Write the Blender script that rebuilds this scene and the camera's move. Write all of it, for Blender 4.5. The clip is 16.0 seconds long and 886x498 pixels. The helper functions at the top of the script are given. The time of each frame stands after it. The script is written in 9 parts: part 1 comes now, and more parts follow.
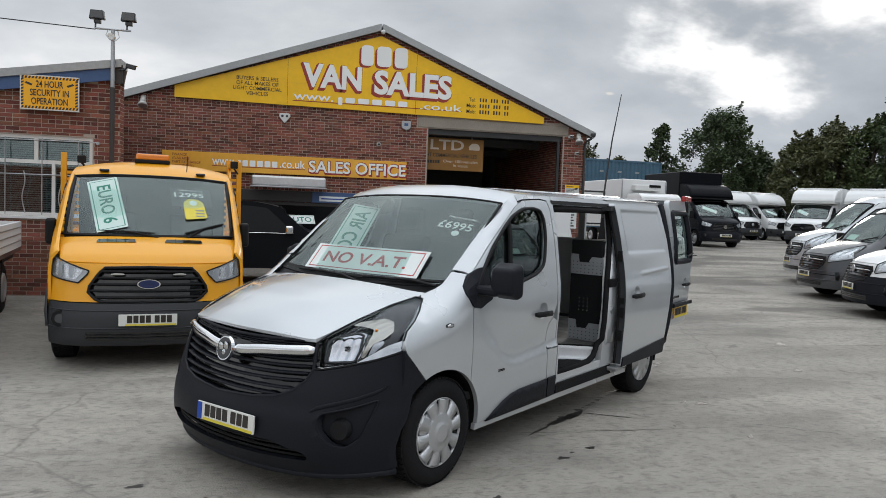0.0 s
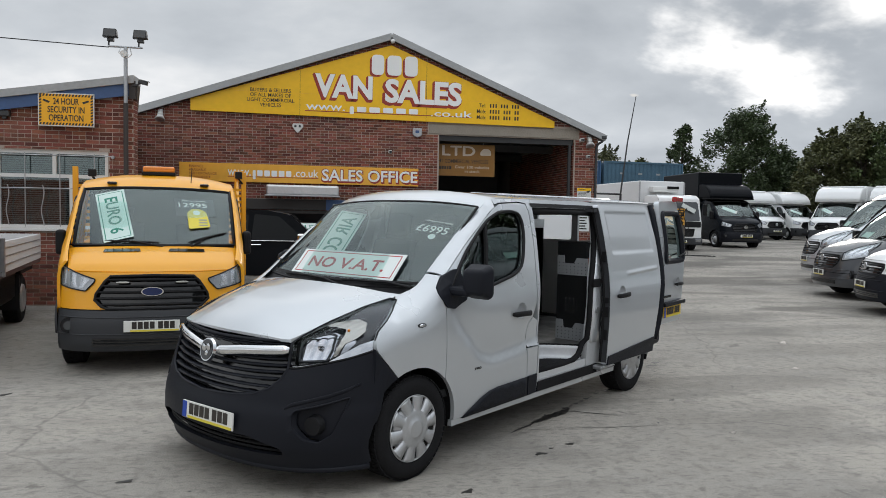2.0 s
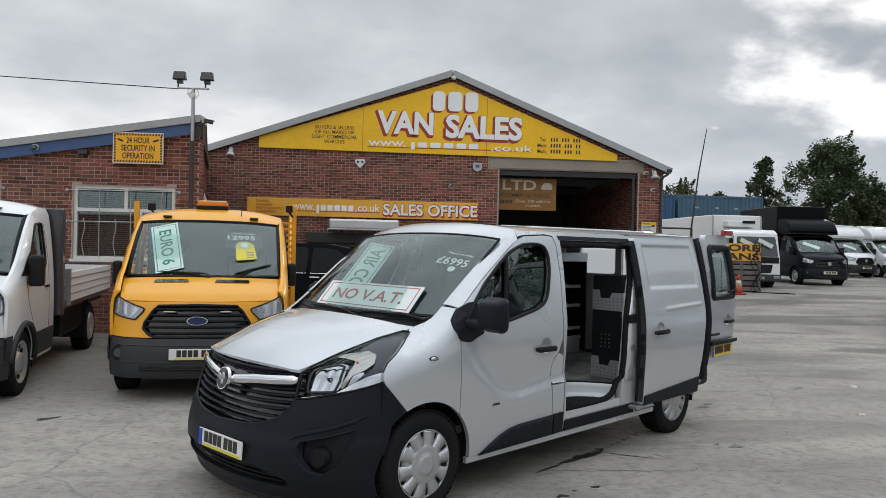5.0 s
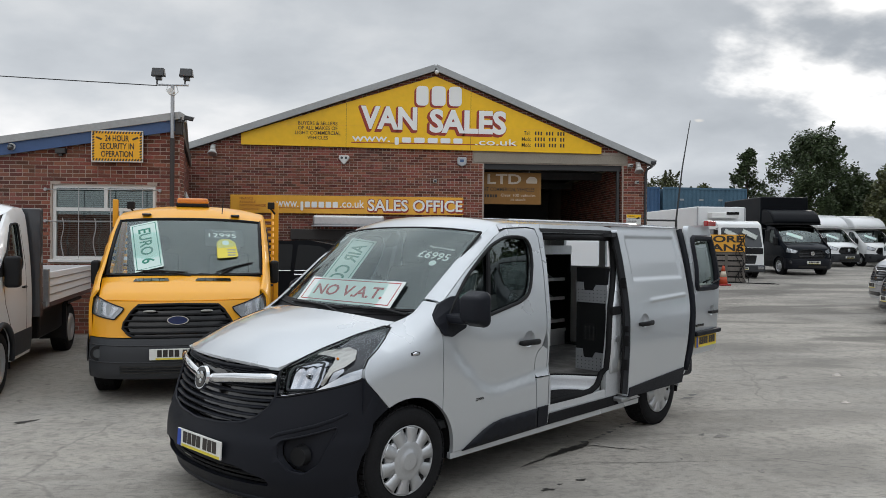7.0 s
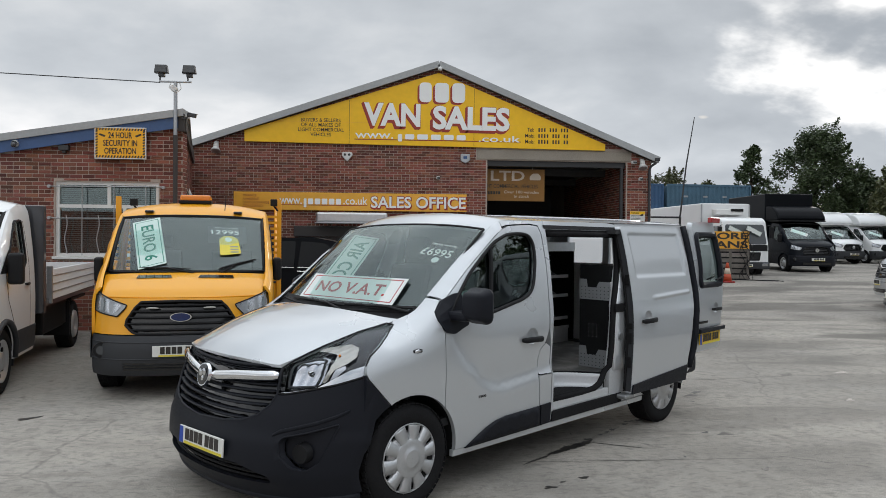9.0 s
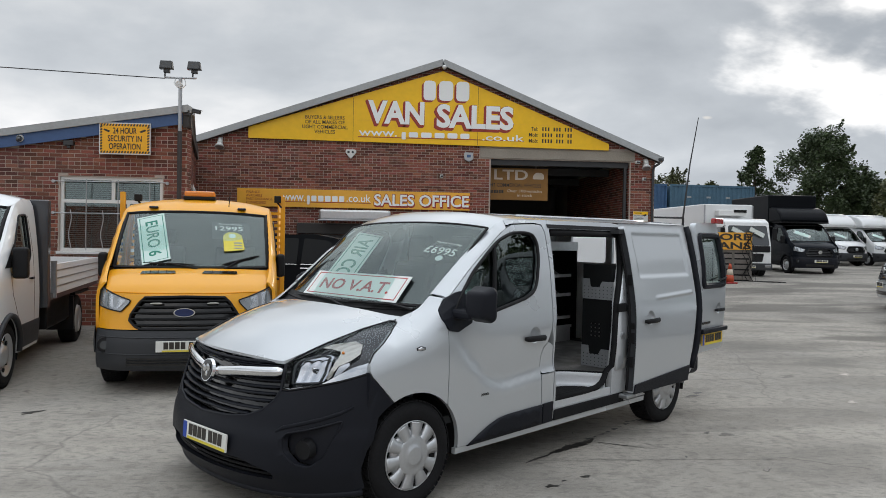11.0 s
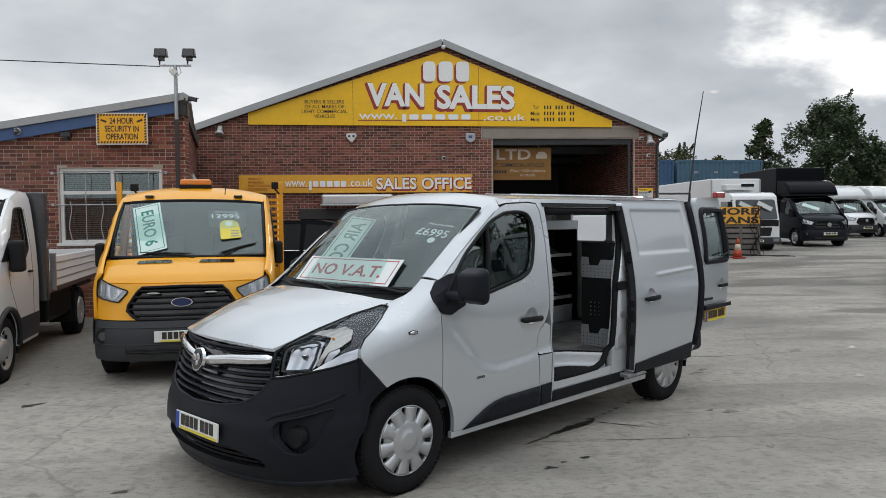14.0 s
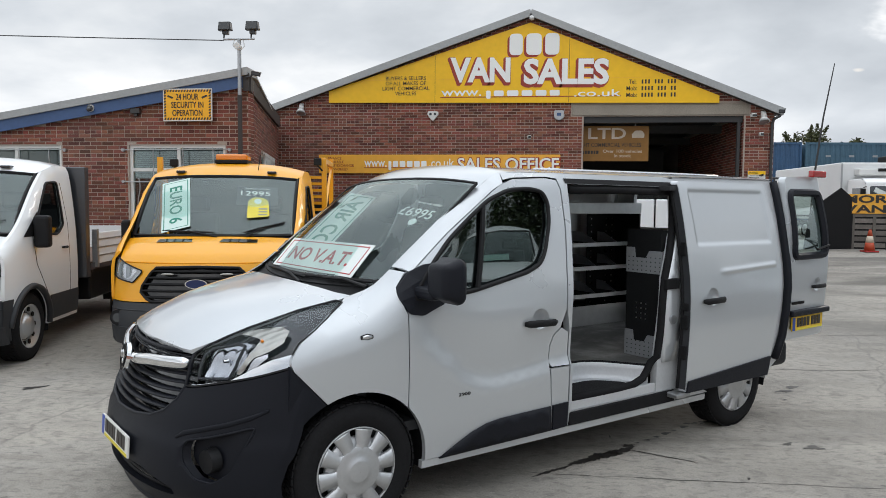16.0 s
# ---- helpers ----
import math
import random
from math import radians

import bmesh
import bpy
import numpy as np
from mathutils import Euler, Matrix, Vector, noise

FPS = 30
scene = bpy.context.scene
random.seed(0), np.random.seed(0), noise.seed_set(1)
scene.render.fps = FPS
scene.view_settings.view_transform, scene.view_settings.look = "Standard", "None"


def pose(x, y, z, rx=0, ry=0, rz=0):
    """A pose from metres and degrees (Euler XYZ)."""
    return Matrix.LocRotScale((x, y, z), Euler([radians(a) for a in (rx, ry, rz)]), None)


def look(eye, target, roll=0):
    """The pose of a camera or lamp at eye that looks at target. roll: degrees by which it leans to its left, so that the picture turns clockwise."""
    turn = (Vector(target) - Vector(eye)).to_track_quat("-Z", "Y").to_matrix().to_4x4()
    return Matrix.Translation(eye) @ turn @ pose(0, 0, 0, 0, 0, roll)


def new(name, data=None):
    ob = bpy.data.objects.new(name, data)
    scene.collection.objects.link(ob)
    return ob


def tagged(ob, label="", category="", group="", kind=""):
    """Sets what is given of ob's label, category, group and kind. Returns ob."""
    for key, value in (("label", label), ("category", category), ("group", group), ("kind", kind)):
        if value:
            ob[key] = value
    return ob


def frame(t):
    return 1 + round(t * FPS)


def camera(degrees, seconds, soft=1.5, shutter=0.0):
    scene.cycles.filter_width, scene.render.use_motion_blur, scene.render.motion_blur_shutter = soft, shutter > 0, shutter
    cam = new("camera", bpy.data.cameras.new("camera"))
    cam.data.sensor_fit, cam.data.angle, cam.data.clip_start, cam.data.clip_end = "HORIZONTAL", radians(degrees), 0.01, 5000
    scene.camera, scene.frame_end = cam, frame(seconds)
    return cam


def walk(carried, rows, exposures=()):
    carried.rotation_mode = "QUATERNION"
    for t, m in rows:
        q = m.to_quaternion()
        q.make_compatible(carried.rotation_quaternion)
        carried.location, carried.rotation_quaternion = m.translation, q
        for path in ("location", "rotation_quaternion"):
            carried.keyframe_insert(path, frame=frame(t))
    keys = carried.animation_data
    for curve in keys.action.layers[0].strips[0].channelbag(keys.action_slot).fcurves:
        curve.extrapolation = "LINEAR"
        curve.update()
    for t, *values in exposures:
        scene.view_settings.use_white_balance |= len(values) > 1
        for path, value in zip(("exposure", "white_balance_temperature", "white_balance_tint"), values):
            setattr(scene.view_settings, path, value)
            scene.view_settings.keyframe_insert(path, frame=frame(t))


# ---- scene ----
cam = camera(64.9, 16.0, soft=0.6)
PATH = [
    (0, (-0.846, -0.152, 1.668), (-0.449, 1.805, 1.554), 2.2),
    (0.5, (-0.89, -0.24, 1.676), (-0.548, 1.729, 1.593), 0.7),
    (1, (-0.843, -0.328, 1.676), (-0.451, 1.631, 1.585), 0.5),
    (1.5, (-0.658, -0.404, 1.663), (-0.342, 1.57, 1.589), 2.3),
    (2, (-0.543, -0.375, 1.665), (-0.219, 1.596, 1.566), 1.1),
    (2.5, (-0.439, -0.327, 1.667), (-0.016, 1.627, 1.624), 1.1),
    (3, (-0.274, -0.391, 1.657), (-0.067, 1.598, 1.641), 2.5),
    (3.5, (-0.147, -0.369, 1.648), (-0.076, 1.629, 1.6), 1.1),
    (4, (-0.128, -0.347, 1.649), (-0.05, 1.651, 1.617), 0.3),
    (4.2, (-0.162, -0.389, 1.662), (-0.084, 1.609, 1.642), 1.3),
    (6.3, (-0.121, -0.334, 1.643), (0.033, 1.66, 1.643), 0.4),
    (6.5, (-0.112, -0.329, 1.644), (0.029, 1.666, 1.64), -0.0),
    (7, (-0.114, -0.326, 1.644), (0.034, 1.669, 1.628), 0.5),
    (7.5, (-0.112, -0.327, 1.645), (0.033, 1.667, 1.628), 0.4),
    (8, (-0.11, -0.327, 1.642), (0.041, 1.667, 1.629), 0.8),
    (8.5, (-0.109, -0.329, 1.645), (0.037, 1.665, 1.622), 0.9),
    (9, (-0.106, -0.309, 1.644), (0.032, 1.686, 1.619), 0.5),
    (11.5, (-0.12, -0.321, 1.643), (0.011, 1.674, 1.608), 1.1),
    (12, (-0.111, -0.31, 1.642), (0.006, 1.686, 1.585), 0.6),
    (12.5, (-0.107, -0.309, 1.64), (0.027, 1.685, 1.574), 0.9),
    (13, (-0.095, -0.305, 1.637), (0.037, 1.689, 1.556), 0.7),
    (13.5, (-0.071, -0.312, 1.632), (0.069, 1.682, 1.57), 0.9),
    (14, (-0.003, -0.239, 1.636), (0.105, 1.757, 1.556), -0.5),
    (14.5, (0.103, 0.018, 1.629), (0.224, 2.013, 1.541), 2.6),
    (15, (0.281, 0.186, 1.618), (0.345, 2.182, 1.517), 0.2),
    (15.5, (0.574, 0.396, 1.623), (0.358, 2.381, 1.504), 1.6),
    (16, (0.744, 0.675, 1.6), (0.533, 2.66, 1.475), 0.4),
]
walk(cam, [(t, look(eye, target, roll)) for t, eye, target, roll in PATH],
     exposures=[(0.0, 0.0, 6600, 11.0), (13.0, 0.0, 6600, 11.0), (14.5, -0.02, 6600, 11.0), (15.0, 0.0, 6600, 11.0), (15.5, 0.09, 6600, 11.0), (16.0, 0.25, 6600, 11.0)])

# ---- world and sun: a thin broken overcast, the sun veiled high on the far right ----
SUN_AZ, SUN_EL = radians(35.0), radians(15.5)          # east of the y axis; above the horizon
SUN_DIR = Vector((math.sin(SUN_AZ) * math.cos(SUN_EL), math.cos(SUN_AZ) * math.cos(SUN_EL), math.sin(SUN_EL)))


def build_world():
    world = bpy.data.worlds.new("sky")
    world.use_nodes = True
    scene.world = world
    nt = world.node_tree
    nodes, links = nt.nodes, nt.links
    nodes.clear()
    out = nodes.new("ShaderNodeOutputWorld")
    bg = nodes.new("ShaderNodeBackground")
    sky = nodes.new("ShaderNodeTexSky")
    sky.sky_type = "NISHITA"
    sky.sun_disc = False
    sky.sun_elevation, sky.sun_rotation = SUN_EL, SUN_AZ
    dim = nodes.new("ShaderNodeVectorMath")
    dim.operation = "SCALE"
    dim.inputs["Scale"].default_value = 0.10
    links.new(sky.outputs[0], dim.inputs[0])
    tc = nodes.new("ShaderNodeTexCoord")
    # project the direction on a flat cloud deck, so that the clouds crowd towards the horizon
    sep = nodes.new("ShaderNodeSeparateXYZ")
    links.new(tc.outputs["Generated"], sep.inputs[0])
    zc = nodes.new("ShaderNodeMath"); zc.operation = "ADD"; zc.inputs[1].default_value = 0.36
    links.new(sep.outputs[2], zc.inputs[0])
    zm = nodes.new("ShaderNodeMath"); zm.operation = "MAXIMUM"; zm.inputs[1].default_value = 0.05
    links.new(zc.outputs[0], zm.inputs[0])
    dv = nodes.new("ShaderNodeCombineXYZ")
    for k in (0, 1):
        m = nodes.new("ShaderNodeMath"); m.operation = "DIVIDE"
        links.new(sep.outputs[k], m.inputs[0]); links.new(zm.outputs[0], m.inputs[1])
        links.new(m.outputs[0], dv.inputs[k])
    mp = nodes.new("ShaderNodeMapping")
    mp.inputs["Scale"].default_value = (1.15, 1.35, 1.0)
    mp.inputs["Location"].default_value = (3.1, 1.7, 0.4)
    links.new(dv.outputs[0], mp.inputs[0])
    big = nodes.new("ShaderNodeTexNoise")
    big.inputs["Scale"].default_value = 1.1
    big.inputs["Detail"].default_value = 7
    big.inputs["Roughness"].default_value = 0.52
    big.inputs["Distortion"].default_value = 0.15
    links.new(mp.outputs[0], big.inputs["Vector"])
    ramp = nodes.new("ShaderNodeValToRGB")
    el = ramp.color_ramp.elements
    el[0].position, el[0].color = 0.30, (0.36, 0.40, 0.445, 1)
    el[1].position, el[1].color = 0.74, (0.97, 0.98, 0.99, 1)
    e = el.new(0.50); e.color = (0.555, 0.60, 0.645, 1)
    e = el.new(0.60); e.color = (0.71, 0.745, 0.775, 1)
    # the cloud thins low over the office
    thin = nodes.new("ShaderNodeVectorMath"); thin.operation = "DOT_PRODUCT"
    thin.inputs[1].default_value = Vector((math.sin(radians(-24)), math.cos(radians(-24)), 0.14)).normalized()
    links.new(tc.outputs["Generated"], thin.inputs[0])
    part_ = nodes.new("ShaderNodeMapRange"); part_.interpolation_type = "SMOOTHSTEP"
    part_.inputs["From Min"].default_value, part_.inputs["From Max"].default_value = 0.93, 1.0
    part_.inputs["To Max"].default_value = 0.105
    links.new(thin.outputs["Value"], part_.inputs["Value"])
    paled = nodes.new("ShaderNodeMath"); paled.operation = "ADD"
    links.new(big.outputs[0], paled.inputs[0]); links.new(part_.outputs[0], paled.inputs[1])
    links.new(paled.outputs[0], ramp.inputs[0])
    # light shining through the thinner cloud round the sun
    dot = nodes.new("ShaderNodeVectorMath"); dot.operation = "DOT_PRODUCT"
    dot.inputs[1].default_value = SUN_DIR
    links.new(tc.outputs["Generated"], dot.inputs[0])
    near = nodes.new("ShaderNodeMapRange")
    near.inputs["From Min"].default_value, near.inputs["From Max"].default_value = 0.955, 1.0
    near.inputs["To Min"].default_value, near.inputs["To Max"].default_value = 0.0, 0.32
    links.new(dot.outputs["Value"], near.inputs["Value"])
    add = nodes.new("ShaderNodeMath"); add.operation = "ADD"
    links.new(big.outputs[0], add.inputs[0]); links.new(near.outputs[0], add.inputs[1])
    glow = nodes.new("ShaderNodeMapRange")
    glow.interpolation_type = "SMOOTHSTEP"
    glow.inputs["From Min"].default_value, glow.inputs["From Max"].default_value = 0.66, 0.80
    links.new(add.outputs[0], glow.inputs["Value"])
    mixg = nodes.new("ShaderNodeMix"); mixg.data_type = "RGBA"
    mixg.inputs[7].default_value = (1.75, 1.73, 1.68, 1)
    links.new(glow.outputs[0], mixg.inputs[0]); links.new(ramp.outputs[0], mixg.inputs[6])
    # small gaps of blue
    gap = nodes.new("ShaderNodeTexNoise")
    gap.inputs["Scale"].default_value = 2.3
    gap.inputs["Detail"].default_value = 4
    links.new(mp.outputs[0], gap.inputs["Vector"])
    gm = nodes.new("ShaderNodeMapRange")
    gm.inputs["From Min"].default_value, gm.inputs["From Max"].default_value = 0.66, 0.74
    gm.inputs["To Max"].default_value = 0.55
    links.new(gap.outputs[0], gm.inputs["Value"])
    mixb = nodes.new("ShaderNodeMix"); mixb.data_type = "RGBA"
    links.new(gm.outputs[0], mixb.inputs[0]); links.new(mixg.outputs[2], mixb.inputs[6]); links.new(dim.outputs[0], mixb.inputs[7])
    # an overcast sky is brighter overhead than at the horizon
    lift = nodes.new("ShaderNodeMapRange")
    lift.inputs["From Min"].default_value, lift.inputs["From Max"].default_value = 0.33, 0.95
    lift.inputs["To Min"].default_value, lift.inputs["To Max"].default_value = 1.04, 2.9
    links.new(sep.outputs[2], lift.inputs["Value"])
    links.new(mixb.outputs[2], bg.inputs[0])
    # haze: the cloud deck pales towards the horizon
    haze = nodes.new("ShaderNodeMapRange")
    haze.inputs["From Min"].default_value, haze.inputs["From Max"].default_value = 0.08, 0.30
    haze.inputs["To Min"].default_value, haze.inputs["To Max"].default_value = 1.07, 0.97
    links.new(sep.outputs[2], haze.inputs["Value"])
    both = nodes.new("ShaderNodeMath"); both.operation = "MULTIPLY"
    links.new(lift.outputs[0], both.inputs[0]); links.new(haze.outputs[0], both.inputs[1])
    links.new(both.outputs[0], bg.inputs[1])
    links.new(bg.outputs[0], out.inputs[0])


build_world()
sun = new("sun", bpy.data.lights.new("sun", "SUN"))
sun.data.energy, sun.data.angle, sun.data.color = 0.45, radians(14), (1.0, 0.95, 0.88)
sun.matrix_world = look((0, 0, 30), Vector((0, 0, 30)) - SUN_DIR)

# ---- materials ----
def material(name, base, rough=0.5, metal=0.0, vary=0.0, grain=60.0, blotch=1.5, bump=0.0, bump_scale=120.0, coat=0.0,
             alt=None, alt_amount=0.0, per_object=0.0, per_island=0.0, emission=None, alpha=1.0, rough_vary=0.0, obj=True, spec=0.5):
    """A principled surface with variation at two scales. vary: how far the value swings; alt: a second colour in blotches."""
    m = bpy.data.materials.new(name)
    m.use_nodes = True
    nt = m.node_tree
    nodes, links = nt.nodes, nt.links
    bsdf = nodes["Principled BSDF"]
    bsdf.inputs["Roughness"].default_value = rough
    bsdf.inputs["Metallic"].default_value = metal
    bsdf.inputs["Specular IOR Level"].default_value = spec
    bsdf.inputs["Coat Weight"].default_value = coat
    bsdf.inputs["Coat Roughness"].default_value = 0.06
    bsdf.inputs["Alpha"].default_value = alpha
    bsdf.inputs["Base Color"].default_value = (*base, 1)
    if emission:
        bsdf.inputs["Emission Color"].default_value = (*emission[0], 1)
        bsdf.inputs["Emission Strength"].default_value = emission[1]
    if vary or alt or per_object or per_island or bump:
        tc = nodes.new("ShaderNodeTexCoord")
        co = tc.outputs["Object"] if obj else nodes.new("ShaderNodeNewGeometry").outputs["Position"]
        n1 = nodes.new("ShaderNodeTexNoise"); n1.inputs["Scale"].default_value = grain; n1.inputs["Detail"].default_value = 3
        n2 = nodes.new("ShaderNodeTexNoise"); n2.inputs["Scale"].default_value = blotch; n2.inputs["Detail"].default_value = 6
        links.new(co, n1.inputs["Vector"]); links.new(co, n2.inputs["Vector"])
        col = nodes.new("ShaderNodeRGB"); col.outputs[0].default_value = (*base, 1)
        last = col.outputs[0]
        if alt:
            mr = nodes.new("ShaderNodeMapRange"); mr.inputs["From Min"].default_value = 0.48; mr.inputs["From Max"].default_value = 0.68
            mr.inputs["To Max"].default_value = alt_amount
            links.new(n2.outputs[0], mr.inputs[0])
            mx = nodes.new("ShaderNodeMix"); mx.data_type = "RGBA"; mx.inputs[7].default_value = (*alt, 1)
            links.new(mr.outputs[0], mx.inputs[0]); links.new(last, mx.inputs[6])
            last = mx.outputs[2]
        hsv = nodes.new("ShaderNodeHueSaturation")
        links.new(last, hsv.inputs["Color"])
        s = nodes.new("ShaderNodeMath"); s.operation = "ADD"
        links.new(n1.outputs[0], s.inputs[0]); links.new(n2.outputs[0], s.inputs[1])
        v = nodes.new("ShaderNodeMapRange"); v.inputs["From Min"].default_value = 0.6; v.inputs["From Max"].default_value = 1.4
        v.inputs["To Min"].default_value = 1 - vary; v.inputs["To Max"].default_value = 1 + vary
        links.new(s.outputs[0], v.inputs[0])
        val = v.outputs[0]
        if per_object or per_island:
            src = nodes.new("ShaderNodeObjectInfo").outputs["Random"] if per_object else nodes.new("ShaderNodeNewGeometry").outputs["Random Per Island"]
            amount = per_object or per_island
            pr = nodes.new("ShaderNodeMapRange"); pr.inputs["To Min"].default_value = 1 - amount; pr.inputs["To Max"].default_value = 1 + amount
            links.new(src, pr.inputs[0])
            mu = nodes.new("ShaderNodeMath"); mu.operation = "MULTIPLY"
            links.new(val, mu.inputs[0]); links.new(pr.outputs[0], mu.inputs[1])
            val = mu.outputs[0]
            hu = nodes.new("ShaderNodeMapRange"); hu.inputs["To Min"].default_value = 0.487; hu.inputs["To Max"].default_value = 0.513
            wn = nodes.new("ShaderNodeTexWhiteNoise"); wn.noise_dimensions = "1D"
            links.new(src, wn.inputs["W"]); links.new(wn.outputs["Value"], hu.inputs[0]); links.new(hu.outputs[0], hsv.inputs["Hue"])
        links.new(val, hsv.inputs["Value"])
        links.new(hsv.outputs[0], bsdf.inputs["Base Color"])
        if rough_vary:
            rv = nodes.new("ShaderNodeMapRange"); rv.inputs["To Min"].default_value = max(0.02, rough - rough_vary); rv.inputs["To Max"].default_value = min(1, rough + rough_vary)
            links.new(n2.outputs[0], rv.inputs[0]); links.new(rv.outputs[0], bsdf.inputs["Roughness"])
        if bump:
            nb = nodes.new("ShaderNodeTexNoise"); nb.inputs["Scale"].default_value = bump_scale; nb.inputs["Detail"].default_value = 4
            links.new(co, nb.inputs["Vector"])
            bp = nodes.new("ShaderNodeBump"); bp.inputs["Strength"].default_value = bump; bp.inputs["Distance"].default_value = 0.01
            links.new(nb.outputs[0], bp.inputs["Height"]); links.new(bp.outputs[0], bsdf.inputs["Normal"])
    return m


def glass(name, tint=(0.75, 0.82, 0.8), clear=0.75, rough=0.02, ior=1.95, upright=1.0):
    """Thin glazing: part clear, part mirror, by Fresnel."""
    m = bpy.data.materials.new(name)
    m.use_nodes = True
    nodes, links = m.node_tree.nodes, m.node_tree.links
    nodes.clear()
    out = nodes.new("ShaderNodeOutputMaterial")
    tr = nodes.new("ShaderNodeBsdfTransparent"); tr.inputs[0].default_value = (*[c * clear for c in tint], 1)
    gl = nodes.new("ShaderNodeBsdfGlossy"); gl.inputs["Roughness"].default_value = rough; gl.inputs["Color"].default_value = (0.86, 0.97, 0.95, 1)
    fr = nodes.new("ShaderNodeFresnel"); fr.inputs["IOR"].default_value = ior
    mx = nodes.new("ShaderNodeMixShader")
    links.new(fr.outputs[0], mx.inputs[0]); links.new(tr.outputs[0], mx.inputs[1]); links.new(gl.outputs[0], mx.inputs[2])
    links.new(mx.outputs[0], out.inputs[0])
    if upright < 1:
        sc = nodes.new("ShaderNodeVectorMath"); sc.operation = "MULTIPLY"; sc.inputs[1].default_value = (1, 1, upright)
        links.new(nodes.new("ShaderNodeNewGeometry").outputs["Normal"], sc.inputs[0])
        nm = nodes.new("ShaderNodeVectorMath"); nm.operation = "NORMALIZE"
        links.new(sc.outputs[0], nm.inputs[0])
        links.new(nm.outputs[0], gl.inputs["Normal"])
    return m


def concrete_ground():
    """Worn yard concrete: pale grey, tyre-dark tracks, grit, hairline cracks and small stains, in world metres."""
    m = bpy.data.materials.new("yard_concrete")
    m.use_nodes = True
    nodes, links = m.node_tree.nodes, m.node_tree.links
    bsdf = nodes["Principled BSDF"]
    geo = nodes.new("ShaderNodeNewGeometry").outputs["Position"]

    def noise_of(scale, detail, stretch=(1, 1, 1), rot=0.0, dist=0.0):
        mp = nodes.new("ShaderNodeMapping"); mp.inputs["Scale"].default_value = stretch; mp.inputs["Rotation"].default_value = (0, 0, rot)
        links.new(geo, mp.inputs[0])
        n = nodes.new("ShaderNodeTexNoise"); n.inputs["Scale"].default_value = scale; n.inputs["Detail"].default_value = detail
        n.inputs["Distortion"].default_value = dist
        links.new(mp.outputs[0], n.inputs["Vector"])
        return n.outputs[0]

    def ranged(src, a, b, lo, hi):
        r = nodes.new("ShaderNodeMapRange"); r.inputs["From Min"].default_value = a; r.inputs["From Max"].default_value = b
        r.inputs["To Min"].default_value = lo; r.inputs["To Max"].default_value = hi
        links.new(src, r.inputs[0])
        return r.outputs[0]

    def mixed(fac, a, colour):
        x = nodes.new("ShaderNodeMix"); x.data_type = "RGBA"; x.inputs[7].default_value = (*colour, 1)
        links.new(fac, x.inputs[0]); links.new(a, x.inputs[6])
        return x.outputs[2]
    base = nodes.new("ShaderNodeRGB"); base.outputs[0].default_value = (0.385, 0.356, 0.312, 1)
    c = base.outputs[0]
    c = mixed(ranged(noise_of(0.30, 6), 0.42, 0.68, 0, 0.6), c, (0.215, 0.205, 0.188))
    c = mixed(ranged(noise_of(1.3, 8, dist=0.6), 0.50, 0.72, 0, 0.55), c, (0.335, 0.318, 0.292))
    c = mixed(ranged(noise_of(0.55, 8, (0.5, 1.15, 1), 0.5, 1.2), 0.50, 0.66, 0, 0.42), c, (0.14, 0.131, 0.118))
    c = mixed(ranged(noise_of(1.0, 8, (0.4, 1.3, 1), 0.12, 0.9), 0.56, 0.66, 0, 0.45), c, (0.16, 0.15, 0.135))
    c = mixed(ranged(noise_of(5.0, 6, dist=0.8), 0.52, 0.66, 0, 0.40), c, (0.205, 0.192, 0.175))
    c = mixed(ranged(noise_of(2.1, 4, dist=1.5), 0.67, 0.72, 0, 0.65), c, (0.13, 0.12, 0.11))
    c = mixed(ranged(noise_of(22, 5, (0.6, 1.3, 1)), 0.53, 0.66, 0, 0.55), c, (0.17, 0.16, 0.148))
    c = mixed(ranged(noise_of(9, 6, dist=0.5), 0.54, 0.66, 0, 0.45), c, (0.18, 0.17, 0.156))
    c = mixed(ranged(noise_of(120, 2), 0.54, 0.68, 0, 0.60), c, (0.12, 0.112, 0.102))
    c = mixed(ranged(noise_of(75, 2), 0.58, 0.70, 0, 0.50), c, (0.42, 0.405, 0.38))
    # the driven lane across the yard: oily, tyre-dark streaks along the way the vans go
    lane = ranged(noise_of(0.45, 12, (0.6, 1.25, 1), 0.4, 0.7), 0.47, 0.62, 0, 0.72)
    sepg = nodes.new("ShaderNodeSeparateXYZ"); links.new(geo, sepg.inputs[0])
    side_m = ranged(sepg.outputs[0], 2.5, 7.0, 0, 1)
    back_m = ranged(sepg.outputs[1], 6.0, 11.0, 0, 1)
    mul = nodes.new("ShaderNodeMath"); mul.operation = "MULTIPLY"
    links.new(side_m, mul.inputs[0]); links.new(back_m, mul.inputs[1])
    mul2 = nodes.new("ShaderNodeMath"); mul2.operation = "MULTIPLY"
    links.new(mul.outputs[0], mul2.inputs[0]); links.new(lane, mul2.inputs[1])
    c = mixed(mul2.outputs[0], c, (0.115, 0.108, 0.098))
    # hairline cracks
    vmap = nodes.new("ShaderNodeMapping"); vmap.inputs["Scale"].default_value = (0.20, 0.33, 1)
    links.new(geo, vmap.inputs[0])
    wob = nodes.new("ShaderNodeTexNoise"); wob.inputs["Scale"].default_value = 1.4; wob.inputs["Detail"].default_value = 6
    links.new(vmap.outputs[0], wob.inputs["Vector"])
